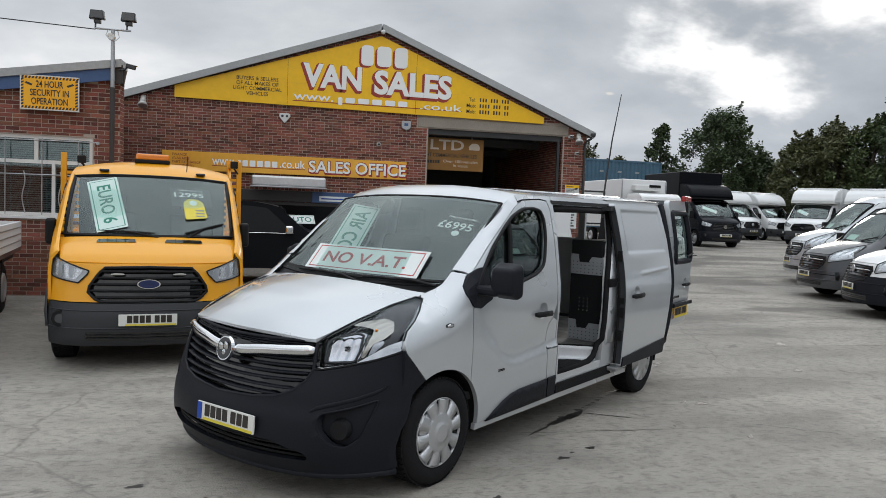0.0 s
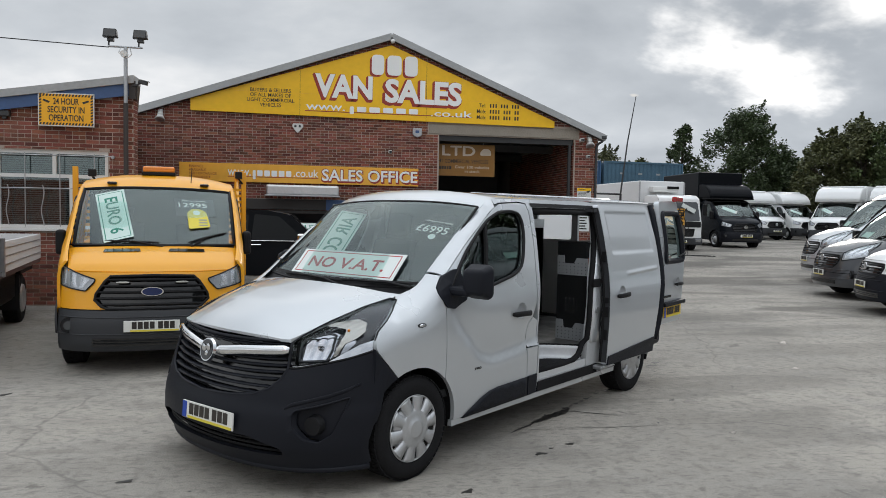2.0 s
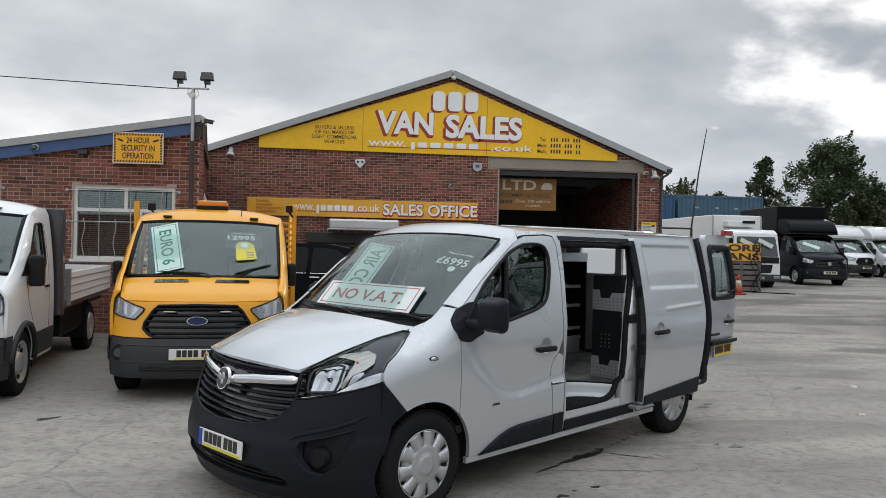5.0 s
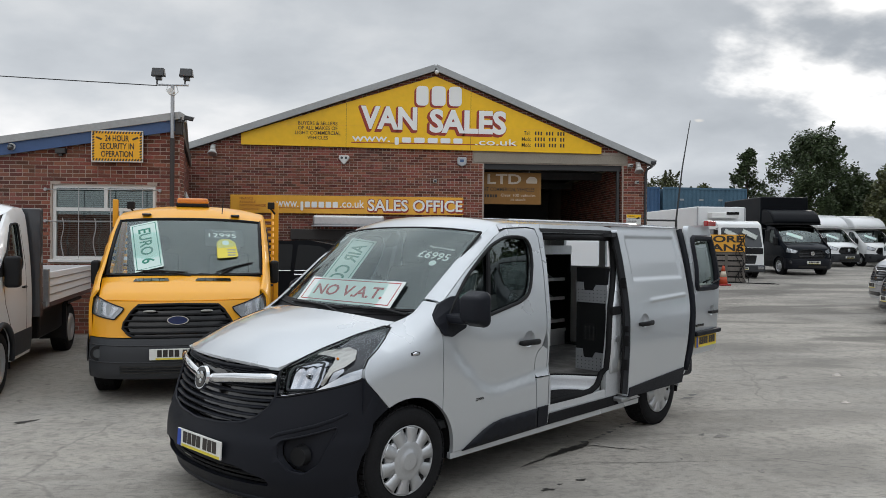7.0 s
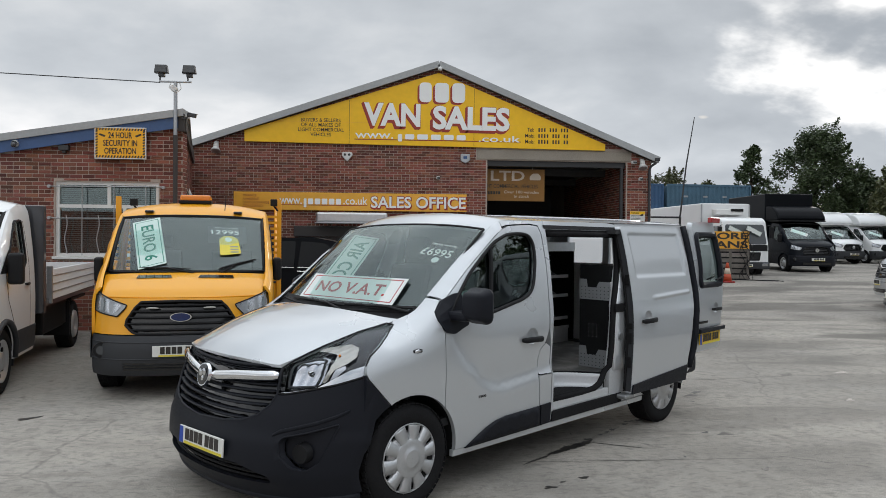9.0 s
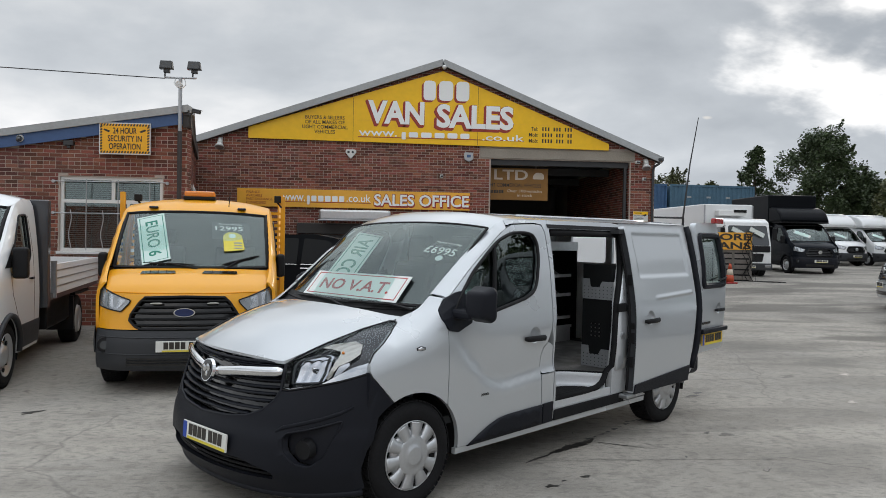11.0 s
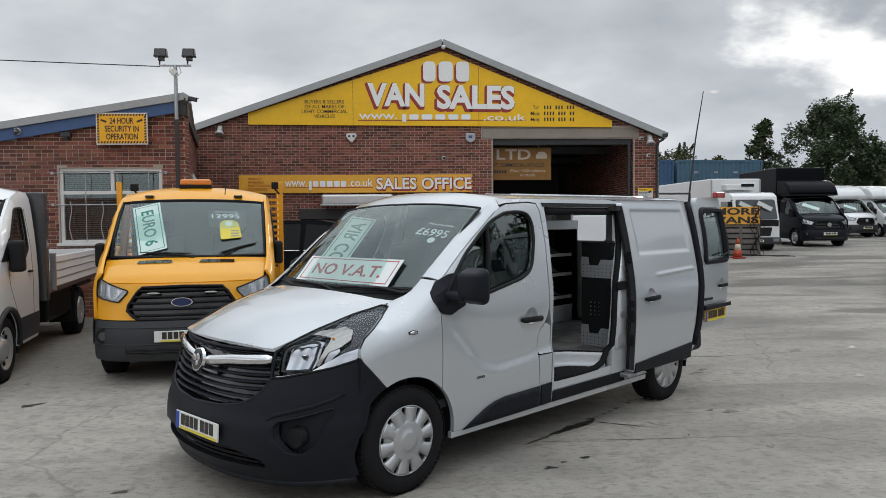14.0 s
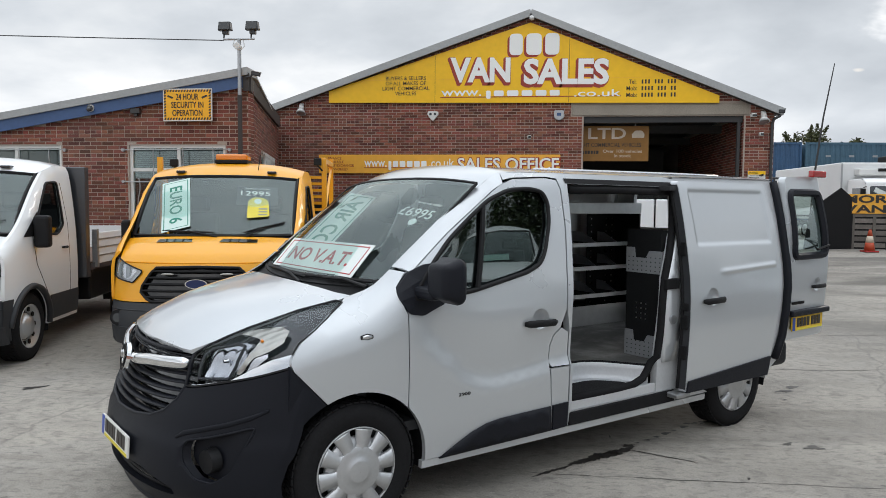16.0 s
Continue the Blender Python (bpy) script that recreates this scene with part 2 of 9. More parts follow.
    addv = nodes.new("ShaderNodeMix"); addv.data_type = "VECTOR"; addv.inputs[0].default_value = 0.28
    links.new(vmap.outputs[0], addv.inputs[4]); links.new(wob.outputs[1], addv.inputs[5])
    vor = nodes.new("ShaderNodeTexVoronoi"); vor.feature = "DISTANCE_TO_EDGE"; vor.inputs["Scale"].default_value = 1.0
    links.new(addv.outputs[1], vor.inputs["Vector"])
    crack = ranged(vor.outputs["Distance"], 0.0, 0.0030, 0.55, 0.0)
    c = mixed(crack, c, (0.16, 0.15, 0.14))
    links.new(c, bsdf.inputs["Base Color"])
    links.new(ranged(noise_of(0.6, 6), 0.35, 0.7, 0.80, 0.96), bsdf.inputs["Roughness"])
    bp = nodes.new("ShaderNodeBump"); bsdf.inputs["Specular IOR Level"].default_value = 0.12
    bp.inputs["Strength"].default_value = 0.6; bp.inputs["Distance"].default_value = 0.008
    links.new(noise_of(70, 5), bp.inputs["Height"])
    links.new(bp.outputs[0], bsdf.inputs["Normal"])
    return m


M = {}
M["ground"] = concrete_ground()
M["brick"] = material("red_brick", (0.212, 0.070, 0.046), 0.9, vary=0.26, grain=90, blotch=0.8, bump=0.5, per_island=0.50, alt=(0.102, 0.054, 0.046), alt_amount=0.62, obj=False)
M["brick_one"] = material("red_brick_single", (0.212, 0.070, 0.046), 0.9, vary=0.26, grain=90, blotch=0.8, bump=0.5, per_object=0.50, alt=(0.102, 0.054, 0.046), alt_amount=0.62, obj=False)
M["mortar"] = material("mortar", (0.41, 0.345, 0.295), 0.95, vary=0.2, grain=80, blotch=2, bump=0.4)
M["concrete"] = material("lintel_concrete", (0.30, 0.265, 0.22), 0.9, vary=0.2, grain=40, blotch=1.2, bump=0.3)
M["sign_yellow"] = material("sign_yellow", (0.93, 0.53, 0.004), 0.42, vary=0.07, grain=8, blotch=0.7, obj=False)
M["sign_amber"] = material("sign_amber", (0.86, 0.43, 0.045), 0.42, vary=0.08, grain=8, blotch=0.7, obj=False)
M["sign_orange"] = material("sign_orange_yellow", (0.90, 0.44, 0.010), 0.4, vary=0.06, grain=8, blotch=0.7)
# amber darkened to stand in for the shade under the door head
M["sign_shaded"] = material("sign_inside", (0.27, 0.125, 0.02), 0.5, vary=0.12, grain=8, blotch=0.9)
M["letter_white"] = material("letter_white", (0.88, 0.88, 0.86), 0.4, vary=0.04)
M["letter_red"] = material("letter_red", (0.33, 0.035, 0.02), 0.45, vary=0.06)
M["letter_black"] = material("letter_black", (0.03, 0.025, 0.02), 0.5, vary=0.05)
M["letter_cream"] = material("letter_cream", (0.62, 0.53, 0.42), 0.5, vary=0.05)
M["roof_grey"] = material("roof_sheet", (0.36, 0.37, 0.37), 0.55, vary=0.14, grain=20, blotch=1.0)
M["fascia_blue"] = material("blue_fascia_paint", (0.045, 0.095, 0.22), 0.5, vary=0.12, grain=20, blotch=1.3)
M["fascia_dark"] = material("dark_fascia_paint", (0.04, 0.035, 0.033), 0.6, vary=0.15)
M["upvc"] = material("white_upvc", (0.72, 0.72, 0.70), 0.35, vary=0.05)
M["blind"] = material("grey_blind", (0.33, 0.37, 0.38), 0.6, vary=0.08, per_island=0.12)
M["window_glass"] = glass("window_glass", (0.8, 0.85, 0.85), 0.8)
M["galv"] = material("galvanised_steel", (0.42, 0.43, 0.44), 0.45, 0.85, vary=0.15, grain=30, blotch=4)
M["steel_dark"] = material("dark_painted_steel", (0.035, 0.036, 0.038), 0.45, 0.0, vary=0.15)
M["black_plastic"] = material("black_plastic", (0.013, 0.013, 0.014), 0.5, vary=0.12, grain=200, bump=0.15, bump_scale=500, spec=0.18)
M["gloss_black"] = material("gloss_black", (0.01, 0.01, 0.011), 0.12, coat=0.5)
M["white_plastic"] = material("white_plastic", (0.66, 0.66, 0.64), 0.4, vary=0.06)
M["lamp_glass"] = material("floodlight_glass", (0.05, 0.055, 0.06), 0.08, coat=0.6)
# room tones set dark, in place of the shade behind the openings
M["dark_inside"] = material("shaded_room_wall", (0.08, 0.058, 0.05), 0.9, vary=0.35, grain=12, blotch=0.7, bump=0.2)
M["dark_roof"] = material("shaded_lining", (0.05, 0.05, 0.05), 0.8, vary=0.2, grain=10, blotch=0.6)
M["stain"] = material("oil_stain", (0.028, 0.025, 0.022), 0.5, vary=0.3, grain=30, blotch=6)
# ---- building helpers ----
def mesh_of(bm, name, smooth=False):
    me = bpy.data.meshes.new(name)
    bmesh.ops.recalc_face_normals(bm, faces=bm.faces[:])
    for f in bm.faces:
        f.smooth = smooth
    bm.to_mesh(me)
    bm.free()
    return me


def part(name, bm, mat, parent, label="", smooth=False, m=None):
    """One mesh object out of bm (a bmesh or a mesh), under parent."""
    me = bm if isinstance(bm, bpy.types.Mesh) else mesh_of(bm, name, smooth)
    if mat is not None and not me.materials:
        for x in (mat if isinstance(mat, (list, tuple)) else [mat]):
            me.materials.append(x)
    ob = new(name, me)
    ob.parent = parent
    if m is not None:
        ob.matrix_basis = m
    if label:
        tagged(ob, label)
    return ob


def thing(name, label, category, m=None, group="", kind=""):
    ob = new(name)
    ob.empty_display_size = 0.2
    if m is not None:
        ob.matrix_basis = m
    return tagged(ob, label, category, group, kind)


def add_box(bm, x0, x1, y0, y1, z0, z1, bevel=0.0, seg=2, m=None):
    r = bmesh.ops.create_cube(bm, size=1.0)
    vs = r["verts"]
    bmesh.ops.scale(bm, vec=(x1 - x0, y1 - y0, z1 - z0), verts=vs)
    bmesh.ops.translate(bm, vec=((x0 + x1) / 2, (y0 + y1) / 2, (z0 + z1) / 2), verts=vs)
    if bevel:
        es = list({e for v in vs for e in v.link_edges})
        r = bmesh.ops.bevel(bm, geom=es, offset=bevel, segments=seg, affect="EDGES", profile=0.5)
        vs = list({v for f in r["faces"] for v in f.verts} | {v for v in vs if v.is_valid})
    if m is not None:
        bmesh.ops.transform(bm, matrix=m, verts=vs)
    return vs


def box(*a, **k):
    bm = bmesh.new()
    add_box(bm, *a, **k)
    return bm


def add_cyl(bm, p, q, r0, r1=None, n=16, caps=True):
    """A cylinder or cone from p to q."""
    p, q = Vector(p), Vector(q)
    r1 = r0 if r1 is None else r1
    d = (q - p).normalized()
    a = d.orthogonal().normalized()
    b = d.cross(a)
    rings = []
    for c, r in ((p, r0), (q, r1)):
        rings.append([bm.verts.new(c + r * (math.cos(2 * math.pi * i / n) * a + math.sin(2 * math.pi * i / n) * b)) for i in range(n)])
    for i in range(n):
        bm.faces.new((rings[0][i], rings[0][(i + 1) % n], rings[1][(i + 1) % n], rings[1][i]))
    if caps:
        bm.faces.new(rings[0][::-1]); bm.faces.new(rings[1])
    return rings


def cyl(*a, **k):
    bm = bmesh.new()
    add_cyl(bm, *a, **k)
    return bm


def add_tube(bm, pts, r, n=8, closed=False):
    """A round bar along pts."""
    pts = [Vector(p) for p in pts]
    rings = []
    ref = None
    for i, p in enumerate(pts):
        if closed:
            d = pts[(i + 1) % len(pts)] - pts[i - 1]
        else:
            d = pts[min(i + 1, len(pts) - 1)] - pts[max(i - 1, 0)]
        d.normalize()
        if ref is None:
            ref = d.orthogonal().normalized()
        a = (ref - d * ref.dot(d)).normalized()
        ref = a
        b = d.cross(a)
        rr = r[i] if isinstance(r, (list, tuple)) else r
        rings.append([bm.verts.new(p + rr * (math.cos(2 * math.pi * k / n) * a + math.sin(2 * math.pi * k / n) * b)) for k in range(n)])
    last = len(rings) if closed else len(rings) - 1
    for i in range(last):
        A, B = rings[i], rings[(i + 1) % len(rings)]
        for k in range(n):
            bm.faces.new((A[k], A[(k + 1) % n], B[(k + 1) % n], B[k]))
    if not closed:
        bm.faces.new(rings[0][::-1]); bm.faces.new(rings[-1])


def tube(*a, **k):
    bm = bmesh.new()
    add_tube(bm, *a, **k)
    return bm


def prism(poly, axis, a, b, bevel=0.0):
    """A flat outline pushed through along an axis: poly gives the two other coordinates in order."""
    bm = bmesh.new()

    def at(p, c):
        return {"x": (c, p[0], p[1]), "y": (p[0], c, p[1]), "z": (p[0], p[1], c)}[axis]
    lo = [bm.verts.new(at(p, a)) for p in poly]
    hi = [bm.verts.new(at(p, b)) for p in poly]
    n = len(poly)
    bm.faces.new(lo); bm.faces.new(hi[::-1])
    for i in range(n):
        bm.faces.new((lo[i], lo[(i + 1) % n], hi[(i + 1) % n], hi[i]))
    bmesh.ops.recalc_face_normals(bm, faces=bm.faces[:])
    if bevel:
        bmesh.ops.bevel(bm, geom=bm.edges[:], offset=bevel, segments=2, affect="EDGES", profile=0.5)
    return bm


def rounded(poly, r, n=5):
    """Round the corners of an outline; r may be one radius or one per corner."""
    out = []
    k = len(poly)
    for i, p in enumerate(poly):
        p, a, b = Vector(p), Vector(poly[i - 1]), Vector(poly[(i + 1) % k])
        rr = r[i] if isinstance(r, (list, tuple)) else r
        da, db = (a - p), (b - p)
        t = min(rr, da.length * 0.48, db.length * 0.48)
        if t < 1e-4:
            out.append(tuple(p)); continue
        s, e = p + da.normalized() * t, p + db.normalized() * t
        for j in range(n + 1):
            u = j / n
            out.append(tuple((1 - u) ** 2 * s + 2 * u * (1 - u) * p + u * u * e))
    return out


def text_mesh(body, size, depth=0.004, align="CENTER", squeeze=1.0, space=1.0, bold=0.0, line=1.0):
    """Lettering in the built-in font, standing up in the xz plane and facing -y."""
    cu = bpy.data.curves.new("lettering", "FONT")
    cu.body, cu.size, cu.extrude, cu.align_x, cu.align_y = body, size, depth / 2, align, "CENTER"
    cu.space_character, cu.offset, cu.resolution_u, cu.space_line = space, bold, 3, line
    ob = new("lettering", cu)
    bpy.context.view_layer.update()
    me = bpy.data.meshes.new_from_object(ob.evaluated_get(bpy.context.evaluated_depsgraph_get()))
    bpy.data.objects.remove(ob)
    bpy.data.curves.remove(cu)
    me.transform(Matrix.Rotation(radians(90), 4, "X") @ Matrix.Diagonal((squeeze, 1, 1, 1)))
    return me


def fitted_text(body, width, height, depth=0.004, bold=0.0, line=1.0, align="CENTER"):
    """Lettering scaled to fill width x height, centred on the origin."""
    me = text_mesh(body, 1.0, depth, bold=bold, line=line, align=align)
    co = np.array([v.co for v in me.vertices])
    lo, hi = co.min(0), co.max(0)
    sx, sz = width / (hi[0] - lo[0]), height / (hi[2] - lo[2])
    me.transform(Matrix.Diagonal((sx, 1, sz, 1)) @ Matrix.Translation((-(lo[0] + hi[0]) / 2, 0, -(lo[2] + hi[2]) / 2)))
    return me


def bars(spans, z0, z1, depth=0.004):
    """Plain bars in the xz plane that stand for writing; spans: (x0, x1) each."""
    bm = bmesh.new()
    for a, b in spans:
        add_box(bm, a, b, -depth / 2, depth / 2, z0, z1)
    return bm


def word_bars(rng, width, height, gap=0.35):
    """Bars of uneven length filling a width, centred on the origin."""
    spans, x = [], -width / 2
    while x < width / 2 - height * 0.5:
        w = min(height * rng.uniform(0.5, 0.9), width / 2 - x)
        spans.append((x, x + w))
        x += w + height * gap
    return bars(spans, -height / 2, height / 2)


from mathutils.geometry import delaunay_2d_cdt


def inside(p, poly):
    c, n, j = False, len(poly), len(poly) - 1
    for i in range(n):
        if (poly[i][1] > p[1]) != (poly[j][1] > p[1]) and p[0] < (poly[j][0] - poly[i][0]) * (p[1] - poly[i][1]) / (poly[j][1] - poly[i][1]) + poly[i][0]:
            c = not c
        j = i
    return c


def dense(poly, step):
    out = []
    for i, p in enumerate(poly):
        q = poly[(i + 1) % len(poly)]
        n = max(1, int(math.dist(p, q) / step))
        out += [(p[0] + (q[0] - p[0]) * k / n, p[1] + (q[1] - p[1]) * k / n) for k in range(n)]
    return out


def sheet(poly, shape, step=0.06, thick=0.0, holes=(), inward=None, lip=0.0):
    """A pressed panel: the outline poly (with holes), given in two coordinates, laid on the surface shape(u, v) -> (x, y, z),
    and given thickness along inward(u, v) or a fixed vector. lip: how far the rim is turned in, for a rounded edge."""
    rings = [dense(poly, step)] + [dense(h, step) for h in holes]
    pts, edges = [], []
    for r in rings:
        o = len(pts)
        pts += [Vector(p) for p in r]
        edges += [(o + i, o + (i + 1) % len(r)) for i in range(len(r))]
    us, vs = [p[0] for p in rings[0]], [p[1] for p in rings[0]]
    rim = [p for r in rings for p in r]
    rim_np = np.array(rim)
    u = min(us) + step / 2
    row = 0
    while u < max(us):
        v = min(vs) + step / 2 + (row % 2) * step / 2
        while v < max(vs):
            if inside((u, v), rings[0]) and not any(inside((u, v), h) for h in rings[1:]):
                if np.min(np.hypot(rim_np[:, 0] - u, rim_np[:, 1] - v)) > step * 0.45:
                    pts.append(Vector((u, v)))
            v += step
        u += step
        row += 1
    co, _, faces, *_ = delaunay_2d_cdt(pts, edges, [], 2, 1e-6)
    bm = bmesh.new()
    top = [bm.verts.new(shape(c[0], c[1])) for c in co]
    fs = []
    for f in faces:
        c = (sum(co[i][0] for i in f) / len(f), sum(co[i][1] for i in f) / len(f))
        if any(inside(c, h) for h in rings[1:]) or not inside(c, rings[0]):
            continue
        try:
            fs.append(bm.faces.new([top[i] for i in f]))
        except ValueError:
            pass
    loose = [v for v in bm.verts if not v.link_faces]
    bmesh.ops.delete(bm, geom=loose, context="VERTS")
    if thick:
        vec = Vector(inward)
        rim_edges = [e for e in bm.edges if len(e.link_faces) == 1]
        ex = bmesh.ops.extrude_edge_only(bm, edges=rim_edges)
        nv = [g for g in ex["geom"] if isinstance(g, bmesh.types.BMVert)]
        bmesh.ops.translate(bm, vec=vec * thick, verts=nv)
        for f in bm.faces:
            f.smooth = True
        bmesh.ops.recalc_face_normals(bm, faces=bm.faces[:])
    return bm


def soft(ob, angle=40):
    """Smooth shading with sharp edges kept."""
    me = ob.data
    bm = bmesh.new()
    bm.from_mesh(me)
    for f in bm.faces:
        f.smooth = True
    for e in bm.edges:
        if len(e.link_faces) == 2 and e.calc_face_angle(0) > radians(angle):
            e.smooth = False
    bm.to_mesh(me)
    bm.free()
    return ob


RNG = random.Random(7)
# ---- ground: level round the buildings, rising slowly towards the far end of the yard ----
def ease(x, a, b):
    t = min(1.0, max(0.0, (x - a) / (b - a)))
    return t * t * (3 - 2 * t)


def ground_z(x, y):
    return 0.5 * ease(0.53 * x + 0.85 * y, 16.0, 37.0) * ease(x, 6.9, 9.5)


xs_ = [-450, -200, -80] + list(np.arange(-40, 64.1, 2.0)) + [90, 200, 450]
ys_ = [-330, -120, -50] + list(np.arange(-26, 84.1, 2.0)) + [120, 250, 570]
gv = [(float(x), float(y), ground_z(x, y)) for y in ys_ for x in xs_]
nx = len(xs_)
gf = [(j * nx + i, j * nx + i + 1, (j + 1) * nx + i + 1, (j + 1) * nx + i) for j in range(len(ys_) - 1) for i in range(nx - 1)]
gme = bpy.data.meshes.new("ground")
gme.from_pydata(gv, [], gf)
for f_ in gme.polygons:
    f_.use_smooth = True
ground = part("ground", gme, M["ground"], None)
tagged(ground, "worn pale grey concrete yard with oil stains and cracks", "ground", kind="structure")

# ---- workshop: gabled brick front with a wide vehicle door ----
FY = 17.88                      # plane of the workshop front
DOOR = (2.30, 6.02, 3.76)       # opening: left, right, top
APEX = (1.0, 6.22)
EAVE_L, EAVE_R = (-5.75, 3.90), (6.70, 3.90)
workshop = thing("workshop_building", "red brick gabled workshop with yellow sign boards and an open vehicle door", "building", kind="structure")


def gable(x):
    a = EAVE_L if x < APEX[0] else EAVE_R
    return a[1] + (APEX[1] - a[1]) * (x - a[0]) / (APEX[0] - a[0])


outline = [(EAVE_L[0], 0), (DOOR[0], 0), (DOOR[0], DOOR[2]), (DOOR[1], DOOR[2]), (DOOR[1], 0), (EAVE_R[0], 0), EAVE_R, APEX, EAVE_L]
part("front_wall", prism(outline, "y", FY, FY + 0.24), M["mortar"], workshop)
part("side_wall", box(EAVE_R[0] - 0.24, EAVE_R[0], FY + 0.24, FY + 16, 0, 3.9), M["brick"], workshop)
part("side_wall", box(EAVE_L[0], EAVE_L[0] + 0.24, FY + 0.24, FY + 16, 0, 3.9), M["brick"], workshop)
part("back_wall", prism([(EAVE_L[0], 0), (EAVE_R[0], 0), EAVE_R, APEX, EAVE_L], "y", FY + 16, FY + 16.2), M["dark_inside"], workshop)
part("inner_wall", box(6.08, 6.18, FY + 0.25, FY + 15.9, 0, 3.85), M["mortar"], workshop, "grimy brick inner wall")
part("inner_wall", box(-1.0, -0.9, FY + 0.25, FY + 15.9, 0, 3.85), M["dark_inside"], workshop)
for a, b in ((EAVE_L, APEX), (APEX, EAVE_R)):
    d = Vector((b[0] - a[0], b[1] - a[1])).normalized()
    n = Vector((-d.y, d.x))
    ext0, ext1 = (0.18 if a is EAVE_L else 0), (0.18 if b is EAVE_R else 0)
    A, B = Vector(a) - d * ext0, Vector(b) + d * ext1
    part("roof", prism([tuple(A), tuple(B), tuple(B + n * 0.05), tuple(A + n * 0.05)], "y", FY - 0.16, FY + 16.3), M["roof_grey"], workshop)
    # barge board along the verge, with a thin capping
    part("barge_board", prism([tuple(A - n * 0.105), tuple(B - n * 0.105), tuple(B + n * 0.06), tuple(A + n * 0.06)], "y", FY - 0.20, FY - 0.165, bevel=0.006), M["roof_grey"], workshop, "weathered grey barge board")
    part("soffit", prism([tuple(A - n * 0.10), tuple(B - n * 0.10), tuple(B - n * 0.06), tuple(A - n * 0.06)], "y", FY - 0.165, FY - 0.002), M["fascia_dark"], workshop)
part("lintel", box(2.02, 6.12, FY - 0.025, FY + 0.2, 3.78, 4.035, bevel=0.01), M["concrete"], workshop, "stained concrete door lintel")
part("door_head", box(DOOR[0], DOOR[1], FY + 0.10, FY + 0.30, 3.62, 3.775), M["steel_dark"], workshop, "dark roller door box")
part("door_track", box(5.90, 5.97, FY + 0.10, FY + 0.18, 0, 3.62), M["steel_dark"], workshop)
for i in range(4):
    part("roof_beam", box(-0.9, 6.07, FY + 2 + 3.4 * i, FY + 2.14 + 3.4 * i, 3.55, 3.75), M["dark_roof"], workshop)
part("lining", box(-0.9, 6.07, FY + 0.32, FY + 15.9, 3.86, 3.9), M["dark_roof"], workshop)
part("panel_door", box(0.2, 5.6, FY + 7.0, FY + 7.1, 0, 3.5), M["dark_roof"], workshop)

# rainwater pipe and gutter end on the corner
bm = tube([(6.63, FY - 0.07, 0.0), (6.63, FY - 0.07, 3.55), (6.66, FY - 0.10, 3.66), (6.76, FY - 0.14, 3.72), (6.80, FY - 0.14, 3.80)], 0.035)
pipe = part("downpipe", bm, M["steel_dark"], None)
tagged(pipe, "black rainwater downpipe on the brick corner", "downpipe", kind="structure")
bm = bmesh.new()
add_box(bm, 6.72, 6.86, FY - 0.24, FY + 16, 3.78, 3.87, bevel=0.02)
gut = part("gutter", bm, M["steel_dark"], None)
tagged(gut, "black plastic roof gutter along the eaves", "gutter", kind="structure")

# ---- sign boards on the workshop ----
gs = thing("gable_sign", "large yellow gable sign board with white and red lettering", "sign", pose(0, FY - 0.06, 0))
part("board", prism([(-3.955, 4.13), (5.42, 4.05), (5.42, 4.22), (1.0, 5.99), (-3.955, 4.41)], "y", -0.02, 0.03), M["sign_yellow"], gs)
for (x0, z0, x1, z1) in ((-1.3, 4.12, -1.3, 5.23), (1.93, 4.1, 1.93, 5.6), (-3.2, 4.66, 3.9, 4.62)):
    d = 0.004
    part("joint", box(min(x0, x1) - d, max(x0, x1) + d, -0.0215, -0.019, min(z0, z1) - (d if z0 != z1 else 0) - (d if x0 != x1 else 0), max(z0, z1) + (d if x0 != x1 else 0)) if x0 == x1 else box(x0, x1, -0.0213, -0.019, z0 - 0.003, z0 + 0.003), M["letter_black"] if x0 == x1 else M["sign_amber"], gs)


def sign_words(parent, body, cx, cz, w, h, mat, y=-0.026, shadow=None, drop=(0.05, -0.05), bold=0.0, outline=None, line=1.0, align="CENTER", tilt=0.0):
    rot = Matrix.Rotation(radians(tilt), 4, "Y")
    if shadow:
        for k in range(3):
            u = (k + 1) / 3
            part("letter_shadow", fitted_text(body, w + 0.05, h + 0.05, bold=bold + 0.022, line=line, align=align), shadow, parent, m=Matrix.Translation((cx + drop[0] * u, y + 0.002 + 0.0005 * k, cz + drop[1] * u)) @ rot)
    part("lettering", fitted_text(body, w, h, bold=bold, line=line, align=align), mat, parent, m=Matrix.Translation((cx, y - 0.003, cz)) @ rot)


sign_words(gs, "VAN", -0.20, 4.88, 1.46, 0.60, M["letter_white"], shadow=M["letter_red"], drop=(-0.05, -0.05), bold=0.038, tilt=0.6)
sign_words(gs, "SALES", 1.86, 4.82, 2.02, 0.62, M["letter_white"], shadow=M["letter_red"], drop=(-0.05, -0.05), bold=0.038, tilt=0.6)
# emblem shapes over the words: three plain rounded blocks
for x0, x1 in ((0.50, 0.82), (0.90, 1.27), (1.35, 1.69)):
    r = rounded([(x0, 5.22), (x1, 5.22), (x1, 5.73), (x0, 5.73)], 0.12)
    part("emblem_shadow", prism([(x - 0.05, z - 0.05) for x, z in r], "y", -0.025, -0.022), M["letter_red"], gs)
    part("emblem", prism(r, "y", -0.031, -0.027), M["letter_white"], gs)
